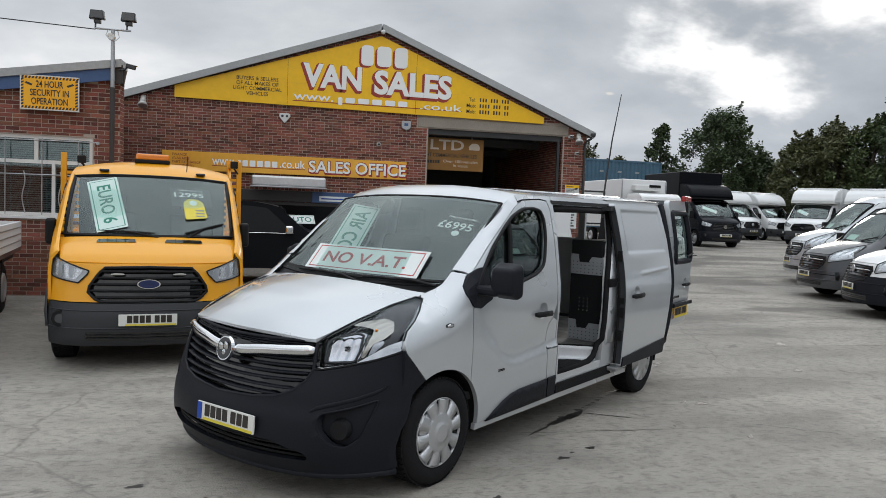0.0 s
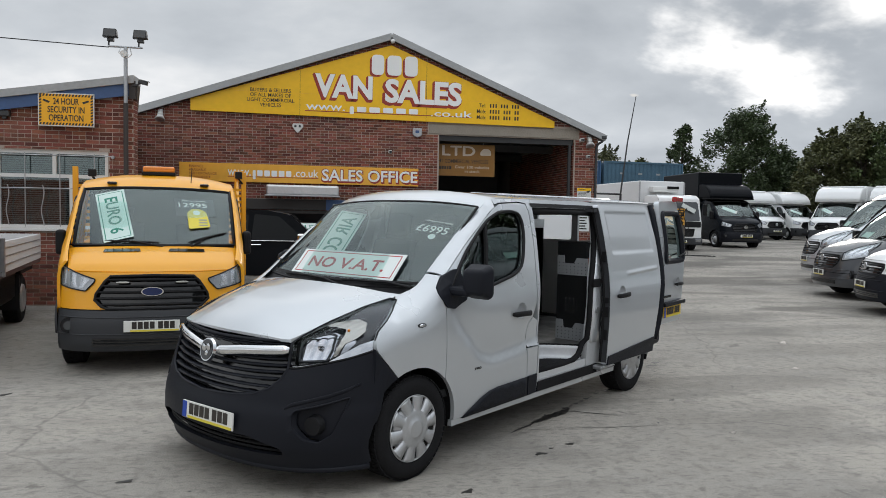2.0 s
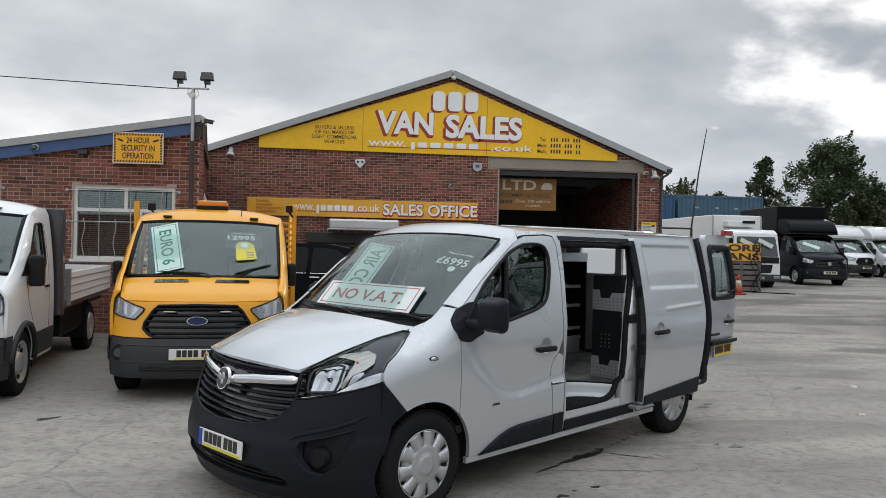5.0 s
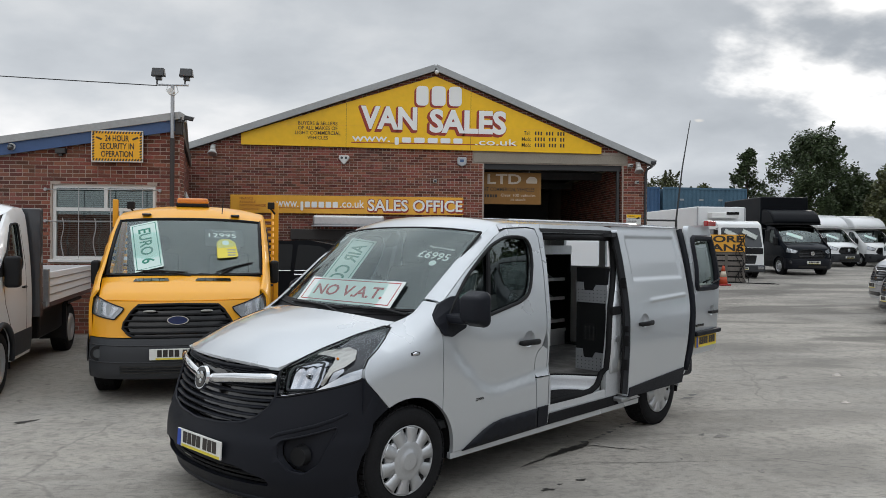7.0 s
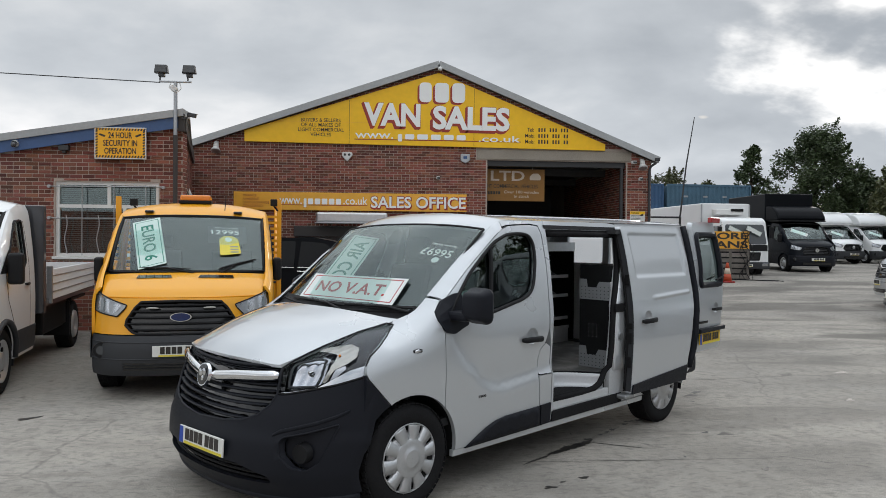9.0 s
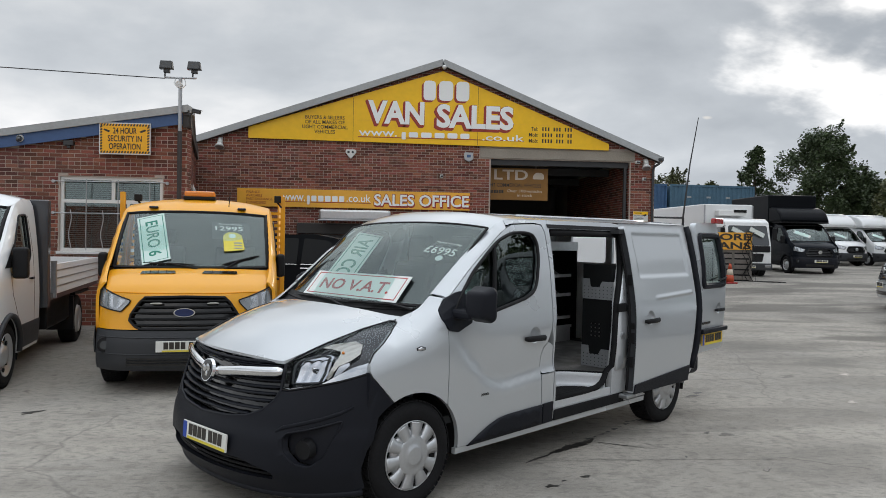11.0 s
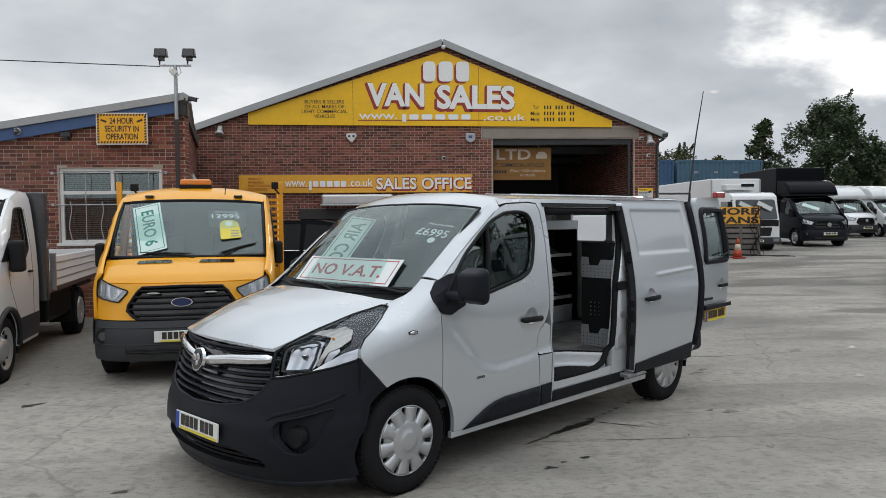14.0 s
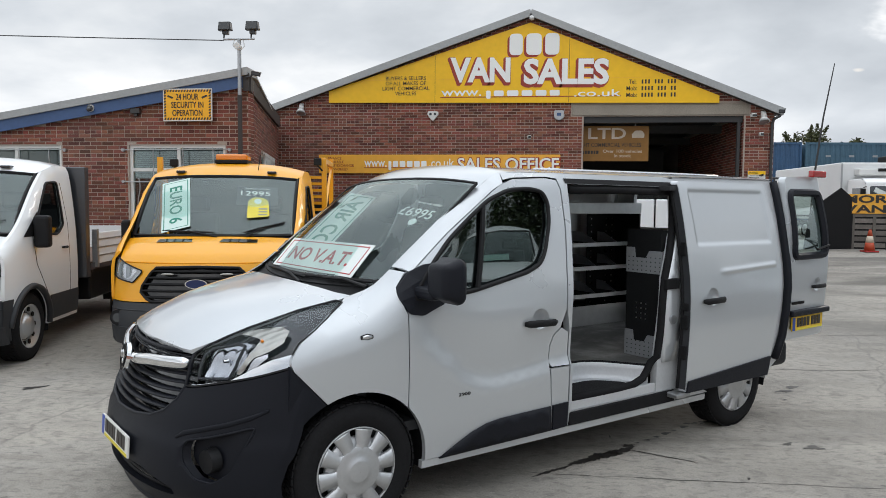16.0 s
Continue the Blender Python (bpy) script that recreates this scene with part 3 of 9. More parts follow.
# web address: its name part as plain bars
part("lettering", fitted_text("www.", 0.98, 0.135, bold=0.008), M["letter_white"], gs, m=pose(-0.66, -0.027, 4.325))
part("lettering", fitted_text(".co.uk", 1.10, 0.165, bold=0.008), M["letter_white"], gs, m=pose(2.60, -0.027, 4.305))
x = -0.05
for w, tall in ((0.11, 0.20), (0.24, 0.14), (0.28, 0.14), (0.26, 0.14), (0.26, 0.14), (0.24, 0.14)):
    part("address_bar", prism(rounded([(x, 4.25 - tall + 0.14), (x + w, 4.25 - tall + 0.14), (x + w, 4.385), (x, 4.385)], 0.04), "y", -0.030, -0.026), M["letter_white"], gs)
    x += w + 0.075
part("address_shade", box(-1.17, 3.16, -0.0245, -0.0215, 4.222, 4.243), M["letter_red"], gs)
part("lettering", fitted_text("BUYERS & SELLERS\nOF ALL MAKES OF\nLIGHT COMMERCIAL\nVEHICLES", 1.16, 0.46, bold=0.002, line=0.95), M["letter_black"], gs, m=pose(-2.02, -0.025, 4.52))
for k in range(3):
    for q in range(15):
        if q > 3 and q not in ((7 if k == 0 else 8), (11 if k == 0 else 12)):
            part("number_bar", box(-0.030, 0.006, -0.002, 0.002, -0.048, 0.048), M["letter_black"], gs, m=pose(3.36 + 0.075 * q, -0.025, 4.56 - 0.155 * k))
    part("lettering", fitted_text("Tel:" if k == 0 else "Mob:", 0.17 if k == 0 else 0.24, 0.10, bold=0.004), M["letter_black"], gs, m=pose(3.42 if k == 0 else 3.40, -0.025, 4.56 - 0.155 * k))

so = thing("office_sign", "long amber sign board lettered sales office on brickwork", "sign", pose(0, FY - 0.05, 0))
part("board", box(-4.22, 1.755, -0.02, 0.03, 2.385, 2.845, bevel=0.004), M["sign_amber"], so)
part("edge", box(-4.21, 1.745, -0.0215, -0.0195, 2.40, 2.83), M["sign_amber"], so)
sign_words(so, "SALES OFFICE", 0.50, 2.615, 2.46, 0.30, M["letter_white"], y=-0.026, shadow=M["letter_red"], drop=(0.02, -0.02), bold=0.020)
part("lettering", fitted_text("www.", 0.56, 0.15, bold=0.008), M["letter_white"], so, m=pose(-2.78, -0.026, 2.615))
part("lettering", fitted_text(".co.uk", 0.62, 0.20, bold=0.008), M["letter_white"], so, m=pose(-1.13, -0.026, 2.645))
x = -2.45
for w, tall in ((0.07, 0.23), (0.13, 0.15), (0.14, 0.15), (0.14, 0.15), (0.14, 0.15), (0.13, 0.15)):
    part("address_bar", prism(rounded([(x, 2.69 - tall), (x + w, 2.69 - tall), (x + w, 2.69), (x, 2.69)], 0.025), "y", -0.030, -0.024), M["letter_white"], so)
    x += w + 0.04
part("address_shade", box(-3.06, -0.82, -0.0235, -0.0215, 2.512, 2.53), M["letter_red"], so)
part("lettering", fitted_text("FINANCE\nAVAILABLE\nPART EXCHANGE\nCONSIDERED", 0.66, 0.33, bold=0.0, line=1.0, align="LEFT"), M["letter_red"], so, m=pose(-3.66, -0.024, 2.62))

ls = thing("hanging_sign", "dark amber trade sign hanging inside the workshop door", "sign", pose(0, FY + 0.5, 0))
part("board", box(1.2, 3.93, -0.015, 0.015, 2.72, 3.58, bevel=0.003), M["sign_shaded"], ls)
part("lettering", fitted_text("LTD", 0.92, 0.27, bold=0.02), M["letter_cream"], ls, m=pose(2.92, -0.02, 3.40))
part("van_emblem", prism(rounded([(3.52, 3.29), (3.82, 3.29), (3.82, 3.40), (3.75, 3.47), (3.60, 3.47), (3.52, 3.38)], 0.03), "y", -0.021, -0.016), M["letter_cream"], ls)
part("lettering", fitted_text("LIGHT COMMERCIAL VEHICLES", 1.55, 0.10, bold=0.002), M["letter_black"], ls, m=pose(2.97, -0.02, 3.12))
part("number_bars", word_bars(RNG, 0.55, 0.08, 0.25), M["letter_black"], ls, m=pose(2.45, -0.02, 2.94))
part("lettering", fitted_text("Over 100 vehicles\nin stock", 0.95, 0.19), M["letter_cream"], ls, m=pose(3.3, -0.02, 2.91))
for x in (1.6, 3.6):
    part("hanger", cyl((x, 0, 3.58), (x, 0, 3.86), 0.012), M["galv"], ls)

ws_ = thing("warning_sign", "small yellow and white camera warning sign on brick pier", "sign", pose(6.335, FY - 0.02, 2.30))
part("board", box(-0.20, 0.20, -0.006, 0.01, -0.16, 0.16), M["white_plastic"], ws_)
part("head_strip", box(-0.198, 0.198, -0.0085, -0.006, 0.075, 0.157), M["sign_yellow"], ws_)
part("foot_strip", box(-0.198, 0.198, -0.0085, -0.006, -0.157, -0.105), M["sign_yellow"], ws_)
part("lettering", fitted_text("WARNING", 0.2, 0.035), M["letter_black"], ws_, m=pose(-0.07, -0.011, 0.115))
part("camera_mark", prism([(0.05, 0.06), (0.15, 0.10), (0.16, 0.05), (0.10, 0.03)], "y", -0.0105, -0.0086), M["letter_black"], ws_)
for k in range(4):
    part("text_bar", box(-0.17, 0.08 - 0.03 * (k % 2), -0.0085, -0.006, 0.04 - 0.035 * k, 0.05 - 0.035 * k), M["letter_black"], ws_)

# ---- fittings on the workshop wall ----
def alarm_box(x, z, shield):
    t = thing("alarm_box", "white shield-shaped burglar alarm box on brickwork" if shield else "grey weathered burglar alarm box on brickwork", "alarm box", pose(x, FY - 0.006, z), group="alarm boxes")
    out = [(-0.12, 0.10), (0.12, 0.10), (0.14, 0.02), (0.0, -0.15), (-0.14, 0.02)] if shield else [(-0.12, 0.12), (0.12, 0.12), (0.12, -0.06), (0.0, -0.13), (-0.12, -0.06)]
    part("cover", prism(rounded(out, 0.03), "y", -0.08, 0.0, bevel=0.012), M["white_plastic"] if shield else M["galv"], t)
    if shield:
        for sx in (-0.055, 0.055):
            part("strobe", cyl((sx, -0.088, 0.03), (sx, -0.079, 0.03), 0.032), M["lamp_glass"], t)
    else:
        part("badge_plate", box(-0.05, 0.05, -0.086, -0.079, -0.01, 0.06), M["fascia_blue"], t)


alarm_box(-1.352, 3.80, True)
alarm_box(1.707, 3.78, False)


def horn(x, z, name, label):
    t = thing(name, label, name.replace("_", " "), pose(x, FY - 0.006, z), group="wall fittings")
    part("base", box(-0.05, 0.05, -0.05, 0, 0.06, 0.16, bevel=0.01), M["white_plastic"], t)
    bm = bmesh.new()
    add_cyl(bm, (0, -0.06, 0.12), (0, -0.09, -0.02), 0.055, 0.075)
    add_cyl(bm, (0, -0.09, -0.02), (0, -0.13, -0.10), 0.075, 0.125)
    part("shell", bm, M["white_plastic"], t, smooth=True)
    part("mouth", cyl((0, -0.128, -0.094), (0, -0.134, -0.108), 0.105), M["galv"], t)


horn(-4.66, 3.97, "bulkhead_lamp", "cream horn-shaped wall lamp on brickwork")
horn(6.43, 3.70, "yard_lamp", "cream horn-shaped wall lamp by the eaves")
for x, z, w in ((6.20, 3.74, 0.07), (6.38, 3.30, 0.05), (1.01, 3.25, 0.05)):
    t = thing("wall_camera", "small white security camera on a wall bracket", "camera", pose(x, FY - 0.006, z), group="wall cameras")
    part("bracket", cyl((0, 0, 0.05), (0, -0.10, 0.03), 0.015), M["white_plastic"], t)
    part("body", box(-w, w * 0.8, -0.16, -0.06, -0.03, 0.05, bevel=0.012), M["white_plastic"], t)
    part("lens_hood", box(-w * 0.7, w * 0.7, -0.17, -0.158, -0.02, 0.03), M["gloss_black"], t)
t = thing("gable_lamp", "small round lamp under the roof apex", "lamp", pose(1.02, FY - 0.21, 6.06))
part("globe", cyl((0, -0.02, 0.0), (0, -0.09, -0.03), 0.06, 0.035), M["white_plastic"], t, smooth=True)
part("stem", cyl((0, 0.03, 0.03), (0, -0.03, 0.0), 0.018), M["steel_dark"], t)

# ---- office: low brick wing in front of the workshop ----
BY, CX = 12.22, -3.83           # front plane and right-hand corner
def office_roof(x):
    return 3.70 + 0.162 * (x - CX)


office = thing("office_building", "low red brick office with blue fascia and barred windows", "building", kind="structure")
LX = -15.0
WINS = ((-5.985, -4.24), (-9.02, -7.24))
WZ = (1.31, 2.61)
front = [(LX, 0), (CX, 0), (CX, office_roof(CX)), (LX, office_roof(LX))]
bm = sheet(front, lambda u, v: (u, BY, v), step=0.5, thick=0.25, inward=(0, 1, 0), holes=[[(a, WZ[0]), (b, WZ[0]), (b, WZ[1]), (a, WZ[1])] for a, b in WINS])
part("front_wall", bm, M["mortar"], office)
SIDEW = (14.1, 16.3, 1.75, 2.62)
SIDE = pose(CX, BY, 0, 0, 0, 14.3)          # the side wall runs back at a slight angle; its own y leads along it


def along_side(ob):
    ob.matrix_basis = SIDE @ Matrix.Translation((-CX, -BY, 0))
    return ob



bm = sheet([(BY + 0.075, 0), (FY, 0), (FY, 3.70), (BY + 0.075, 3.70)], lambda u, v: (CX, u, v), step=0.5, thick=0.25, inward=(-1, 0, 0), holes=[[(SIDEW[0], SIDEW[2]), (SIDEW[1], SIDEW[2]), (SIDEW[1], SIDEW[3]), (SIDEW[0], SIDEW[3])]])
along_side(part("side_wall", bm, M["mortar"], office))
part("back_wall", box(LX, CX - 1.75, FY - 0.2, FY - 0.05, 0, 3.0), M["dark_inside"], office)
part("inner_floor", box(LX, CX - 1.75, BY + 0.26, FY - 0.2, 0.0, 0.02), M["dark_inside"], office)
slope = math.atan(0.162)
for name, off0, off1, y0, y1, mat, lab in (("blue_fascia", -0.135, 0.06, BY - 0.10, BY - 0.07, "fascia_blue", "faded blue painted fascia board"), ("verge", 0.06, 0.185, BY - 0.14, BY + 0.3, "roof_grey", "grey sheet roof edge")):
    part(name, prism([(LX, office_roof(LX) + off0), (CX + 0.04, office_roof(CX + 0.04) + off0), (CX + 0.04, office_roof(CX + 0.04) + off1), (LX, office_roof(LX) + off1)], "y", y0, y1), M[mat], office, lab)
along_side(part("side_fascia", box(CX + 0.01, CX + 0.06, BY - 0.07, FY - 0.25, 3.50, 3.76), M["fascia_dark"], office, "dark side fascia board"))
part("fascia_return", box(CX - 0.05, CX + 0.055, BY - 0.105, BY - 0.066, 3.50, 3.80), M["fascia_dark"], office)


def office_window(x0, x1, name):
    w = thing(name, "white framed office window with blinds behind security bars", "window", kind="structure")
    mid, tr = (x0 + x1) / 2 + 0.02, 2.185
    f = 0.055
    bm = bmesh.new()
    y0, y1 = BY + 0.03, BY + 0.10
    add_box(bm, x0, x0 + f, y0, y1, WZ[0], WZ[1]); add_box(bm, x1 - f, x1, y0, y1, WZ[0], WZ[1])
    add_box(bm, x0 + f, x1 - f, y0, y1, WZ[1] - f, WZ[1]); add_box(bm, x0 + f, x1 - f, y0, y1, WZ[0], WZ[0] + f)
    add_box(bm, x0 + f, x1 - f, y0, y1, tr - 0.03, tr + 0.03)
    add_box(bm, mid - 0.03, mid + 0.03, y0, y1, tr + 0.03, WZ[1] - f)
    add_box(bm, x1 - 0.62, x1 - 0.57, y0, y1, WZ[0] + f, tr - 0.03)
    part("window_frame", bm, M["upvc"], w)
    part("window_sill", box(x0 - 0.04, x1 + 0.04, BY - 0.05, BY + 0.1, WZ[0] - 0.05, WZ[0] - 0.002, bevel=0.006), M["upvc"], w)
    for a, b, c, d in ((x0 + f, mid - 0.03, tr + 0.03, WZ[1] - f), (mid + 0.03, x1 - f, tr + 0.03, WZ[1] - f), (x0 + f, x1 - 0.62, WZ[0] + f, tr - 0.03), (x1 - 0.57, x1 - f, WZ[0] + f, tr - 0.03)):
        p = part("pane", box(a, b, y0 + 0.03, y0 + 0.036, c, d), M["window_glass"], w)
        p.visible_shadow = False
    bm = bmesh.new()
    z = WZ[0] + 0.06
    while z < WZ[1] - 0.05:
        add_box(bm, x0 + 0.05, x1 - 0.05, BY + 0.125, BY + 0.15, z, z + 0.022, m=None)
        z += 0.036
    part("blind", bm, M["blind"], w, "grey slatted window blind")
    g = part("security_grille", tube([(x0 - 0.09, BY - 0.05, 2.52), (x1 + 0.09, BY - 0.05, 2.53)], 0.009), M["galv"], w, "galvanised window bars")
    part("bar", tube([(x0 - 0.09, BY - 0.05, 1.97), (x1 + 0.09, BY - 0.05, 1.98)], 0.009), M["galv"], w)
    n = 6
    for i in range(n):
        xb = x0 + 0.2 + (x1 - x0 - 0.4) * i / (n - 1)
        if i % 2:
            part("bar", tube([(xb, BY - 0.05, WZ[0] + 0.02), (xb, BY - 0.05, 2.56)], 0.008), M["galv"], w)
        else:
            part("bar", tube([(xb + (0.022 * math.sin(7.5 * (k / 10)) if k > 0 else 0), BY - 0.05, 2.03 - 0.068 * k) for k in range(11)], 0.009), M["galv"], w)
    for xe in (x0 - 0.09, x1 + 0.09):
        for zz in (2.52, 1.975):
            part("bar_fixing", cyl((xe, BY - 0.055, zz), (xe, BY - 0.004, zz), 0.028), M["galv"], w)


office_window(*WINS[0], "window_1")
office_window(*WINS[1], "window_2")
w = thing("window_3", "barred side window of the brick office", "window", SIDE @ Matrix.Translation((-CX, -BY, 0)), kind="structure")
bm = bmesh.new()
a, b, c, d = SIDEW
for q in ((a, a + 0.06, c, d), (b - 0.06, b, c, d), (a + 0.06, b - 0.06, d - 0.06, d), (a + 0.06, b - 0.06, c, c + 0.06), ((a + b) / 2 - 0.03, (a + b) / 2 + 0.03, c + 0.06, d - 0.06)):
    add_box(bm, CX - 0.10, CX - 0.03, q[0], q[1], q[2], q[3])
part("window_frame", bm, M["upvc"], w)
part("pane", box(CX - 0.07, CX - 0.064, a + 0.06, b - 0.06, c + 0.06, d - 0.06), M["window_glass"], w)
part("blind", box(CX - 0.16, CX - 0.14, a, b, c, d), M["blind"], w)
for i in range(11):
    yy = a + (b - a) * i / 10
    part("bar", tube([(CX + 0.05, yy, c - 0.05), (CX + 0.05, yy, d + 0.02)], 0.008), M["upvc"], w)
for zz in (c + 0.1, d - 0.05):
    part("bar", tube([(CX + 0.05, a - 0.05, zz), (CX + 0.05, b + 0.05, zz)], 0.008), M["upvc"], w)

part("roof_sheet", prism([(LX, FY - 0.3), (CX - 1.35, FY - 0.3), (CX + 0.04, BY + 0.3), (LX, BY + 0.3)], "z", 0, 0.05), M["roof_grey"], office, m=Matrix.Translation((CX, 0, office_roof(CX) + 0.09)) @ Matrix.Rotation(-math.atan(0.162), 4, "Y") @ Matrix.Translation((-CX, 0, 0)))
# security sign on the office
t = thing("security_sign", "yellow security sign with black striped border", "sign", pose(-4.845, BY - 0.125, 3.272) @ Matrix.Diagonal((0.95, 1, 1, 1)))
part("board", box(-0.455, 0.455, -0.006, 0.02, -0.272, 0.272), M["white_plastic"], t)
part("field", box(-0.437, 0.437, -0.0085, -0.006, -0.254, 0.254), M["sign_orange"], t)
bm = bmesh.new()
for k in range(17):
    for zz in (-0.234, 0.234):
        x = -0.43 + 0.0525 * k
        s = 0.016
        vs = [bm.verts.new((x + dx, -0.0095, zz + dz)) for dx, dz in ((-0.006, -0.019), (0.024, -0.019), (0.024 + s, 0.019), (-0.006 + s, 0.019))]
        bm.faces.new(vs)
for k in range(9):
    for xx in (-0.417, 0.417):
        z = -0.20 + 0.048 * k
        vs = [bm.verts.new((xx + dx, -0.0095, z + dz)) for dx, dz in ((-0.019, -0.006), (-0.019, 0.023), (0.019, 0.037), (0.019, 0.008))]
        bm.faces.new(vs)
part("border_stripe", bm, M["letter_black"], t)
for k, (wd, w_) in enumerate((("24 HOUR", 0.42), ("SECURITY IN", 0.60), ("OPERATION", 0.56))):
    part("lettering", fitted_text(wd, w_, 0.105, bold=0.010), M["letter_black"], t, m=pose(0, -0.0115, 0.135 - 0.135 * k))
for sx in (-1, 1):
    part("camera_mark", prism([(sx * 0.26, 0.13), (sx * 0.36, 0.165), (sx * 0.38, 0.14), (sx * 0.28, 0.10)], "y", -0.0105, -0.0086), M["letter_black"], t)

# floodlight pole on the office corner
t = thing("floodlight_pole", "galvanised pole with two black floodlights at the roof corner", "floodlight", pose(-3.905, BY - 0.17, -0.08))
part("pole", tube([(0, 0, 2.2), (0, 0, 4.42)], 0.032, n=12), M["galv"], t)
part("lower_pole", tube([(0.0, 0, 0.0), (0, 0, 3.5)], 0.038, n=12), M["fascia_dark"], t)
part("cross_arm", tube([(-0.27, 0, 4.42), (0.27, 0, 4.42)], 0.018), M["galv"], t)
part("junction_box", cyl((-0.02, -0.06, 4.30), (-0.02, 0.04, 4.30), 0.055), M["white_plastic"], t)
part("loop_cable", tube([(-0.08, 0, 4.40), (-0.10, -0.03, 4.32), (-0.04, -0.05, 4.25), (0.05, -0.04, 4.24), (0.10, -0.02, 4.30), (0.07, 0, 4.40)], 0.008), M["white_plastic"], t)
for sx in (-0.235, 0.235):
    f = part("floodlight", prism(rounded([(-0.115, 4.56), (0.115, 4.56), (0.095, 4.70), (-0.095, 4.70)], 0.015), "y", -0.06, 0.04, bevel=0.01), M["steel_dark"], t, m=pose(sx, 0, 0, 0, 0, 0))
    part("lens", box(-0.092, 0.092, -0.067, -0.058, 4.575, 4.685), M["lamp_glass"], f)
    part("stirrup", tube([(-0.03, 0.0, 4.42), (-0.03, 0.02, 4.56)], 0.014), M["steel_dark"], f)
    part("gear_box", box(-0.05, 0.05, -0.03, 0.05, 4.50, 4.565, bevel=0.01), M["steel_dark"], f)
t = thing("cctv_camera", "grey bullet security camera under the roof corner", "camera", pose(CX + 0.06, BY - 0.12, 3.78))
part("bracket", tube([(-0.05, 0, -0.06), (0.03, 0, -0.06), (0.08, 0, 0.0)], 0.016), M["steel_dark"], t)
part("body", box(0.05, 0.20, -0.035, 0.035, -0.01, 0.055, bevel=0.012, m=Matrix.Rotation(radians(12), 4, "Y")), M["steel_dark"], t)
part("hood", box(0.045, 0.215, -0.04, 0.04, 0.053, 0.062, m=Matrix.Rotation(radians(12), 4, "Y")), M["galv"], t)
t = thing("dome_camera", "small white dome camera on the blue fascia", "camera", pose(-6.6, BY - 0.13, 3.21))
part("base", cyl((0, 0.06, 0.03), (0, 0, 0.02), 0.06), M["white_plastic"], t)
part("dome", cyl((0, 0.0, 0.02), (0, -0.06, -0.02), 0.055, 0.03), M["lamp_glass"], t, smooth=True)
t = thing("sensor_light", "dark rusty wall sensor light on brickwork", "light", pose(-5.82, BY - 0.005, 3.17))
part("body", box(-0.085, 0.085, -0.08, 0, -0.03, 0.06, bevel=0.01), M["steel_dark"], t)
part("sensor", box(-0.03, 0.03, -0.06, -0.01, -0.075, -0.03, bevel=0.008), M["steel_dark"], t)

# overhead cable from the pole
pts = [(-4.17 - 0.45 * k, BY - 0.17 - 0.02 * k, 4.325 + 0.0118 * k + 0.00013 * k * k) for k in range(30)]
cab = part("overhead_cable", tube(pts, 0.009, n=5), M["steel_dark"], None)
tagged(cab, "thin black overhead cable from the floodlight pole", "cable")
# ---- vehicle materials ----
def car_paint(name, base, metal=0.0, rough=0.38, dirt=0.12, coat=0.9, spec=0.5):
    return material(name, base, rough, metal, vary=0.03, grain=600, blotch=1.1, coat=coat, spec=spec, alt=tuple(c * 0.82 for c in base), alt_amount=dirt, rough_vary=0.08)


M["silver"] = car_paint("silver_paint", (0.545, 0.570, 0.590), 0.40, 0.29)
M["silver_in"] = material("silver_inner_paint", (0.56, 0.575, 0.59), 0.42, 0.25, vary=0.08)
M["orange"] = car_paint("amber_paint", (0.84, 0.37, 0.003), 0.0, 0.42, 0.05, coat=0.45)
M["white"] = car_paint("white_paint", (0.80, 0.81, 0.81), 0.0, 0.38)
M["grey_paint"] = car_paint("dark_grey_paint", (0.05, 0.053, 0.06), 0.3, 0.36)
M["black_paint"] = car_paint("black_paint", (0.006, 0.007, 0.009), 0.0, 0.35, coat=0.0, spec=0.07)
M["navy_paint"] = car_paint("blue_black_paint", (0.007, 0.009, 0.013), 0.0, 0.22, coat=0.0, spec=0.12)
M["bumper"] = material("bumper_plastic", (0.011, 0.0122, 0.0168), 0.46, vary=0.12, grain=300, blotch=2.5, bump=0.1, bump_scale=700, rough_vary=0.08, spec=0.17)
M["trim_grey"] = material("grey_plastic", (0.028, 0.030, 0.034), 0.6, vary=0.12, grain=300, blotch=2.5)
M["rubber"] = material("tyre_rubber", (0.013, 0.013, 0.014), 0.8, spec=0.15, vary=0.25, grain=80, blotch=6, bump=0.2, bump_scale=200)
M["chrome"] = material("chrome", (0.80, 0.81, 0.82), 0.08, 1.0)
M["hubcap"] = material("silver_hubcap", (0.50, 0.51, 0.52), 0.34, 0.6, vary=0.06)
M["dark_metal"] = material("dark_wheel_steel", (0.05, 0.05, 0.05), 0.6, 0.5, vary=0.2)
M["auto_glass"] = glass("windscreen_glass", (0.88, 1.0, 0.97), 0.92, ior=1.95)
M["door_glass"] = glass("door_glass", (0.66, 0.76, 0.78), 0.5, rough=0.005, ior=2.4, upright=0.2)
M["rear_glass"] = glass("rear_door_glass", (0.80, 0.98, 0.92), 0.8, rough=0.006, ior=3.2, upright=0.25)
M["lens_clear"] = glass("clear_lens", (0.97, 0.98, 1.0), 0.98, 0.02, ior=1.2)
M["reflector"] = material("lamp_reflector", (0.42, 0.43, 0.45), 0.16, 1.0)
M["car_window"] = material("dark_car_glass", (0.006, 0.007, 0.008), 0.1, spec=0.12)
M["lamp_black"] = material("lamp_housing_black", (0.008, 0.010, 0.014), 0.2, coat=0.4)
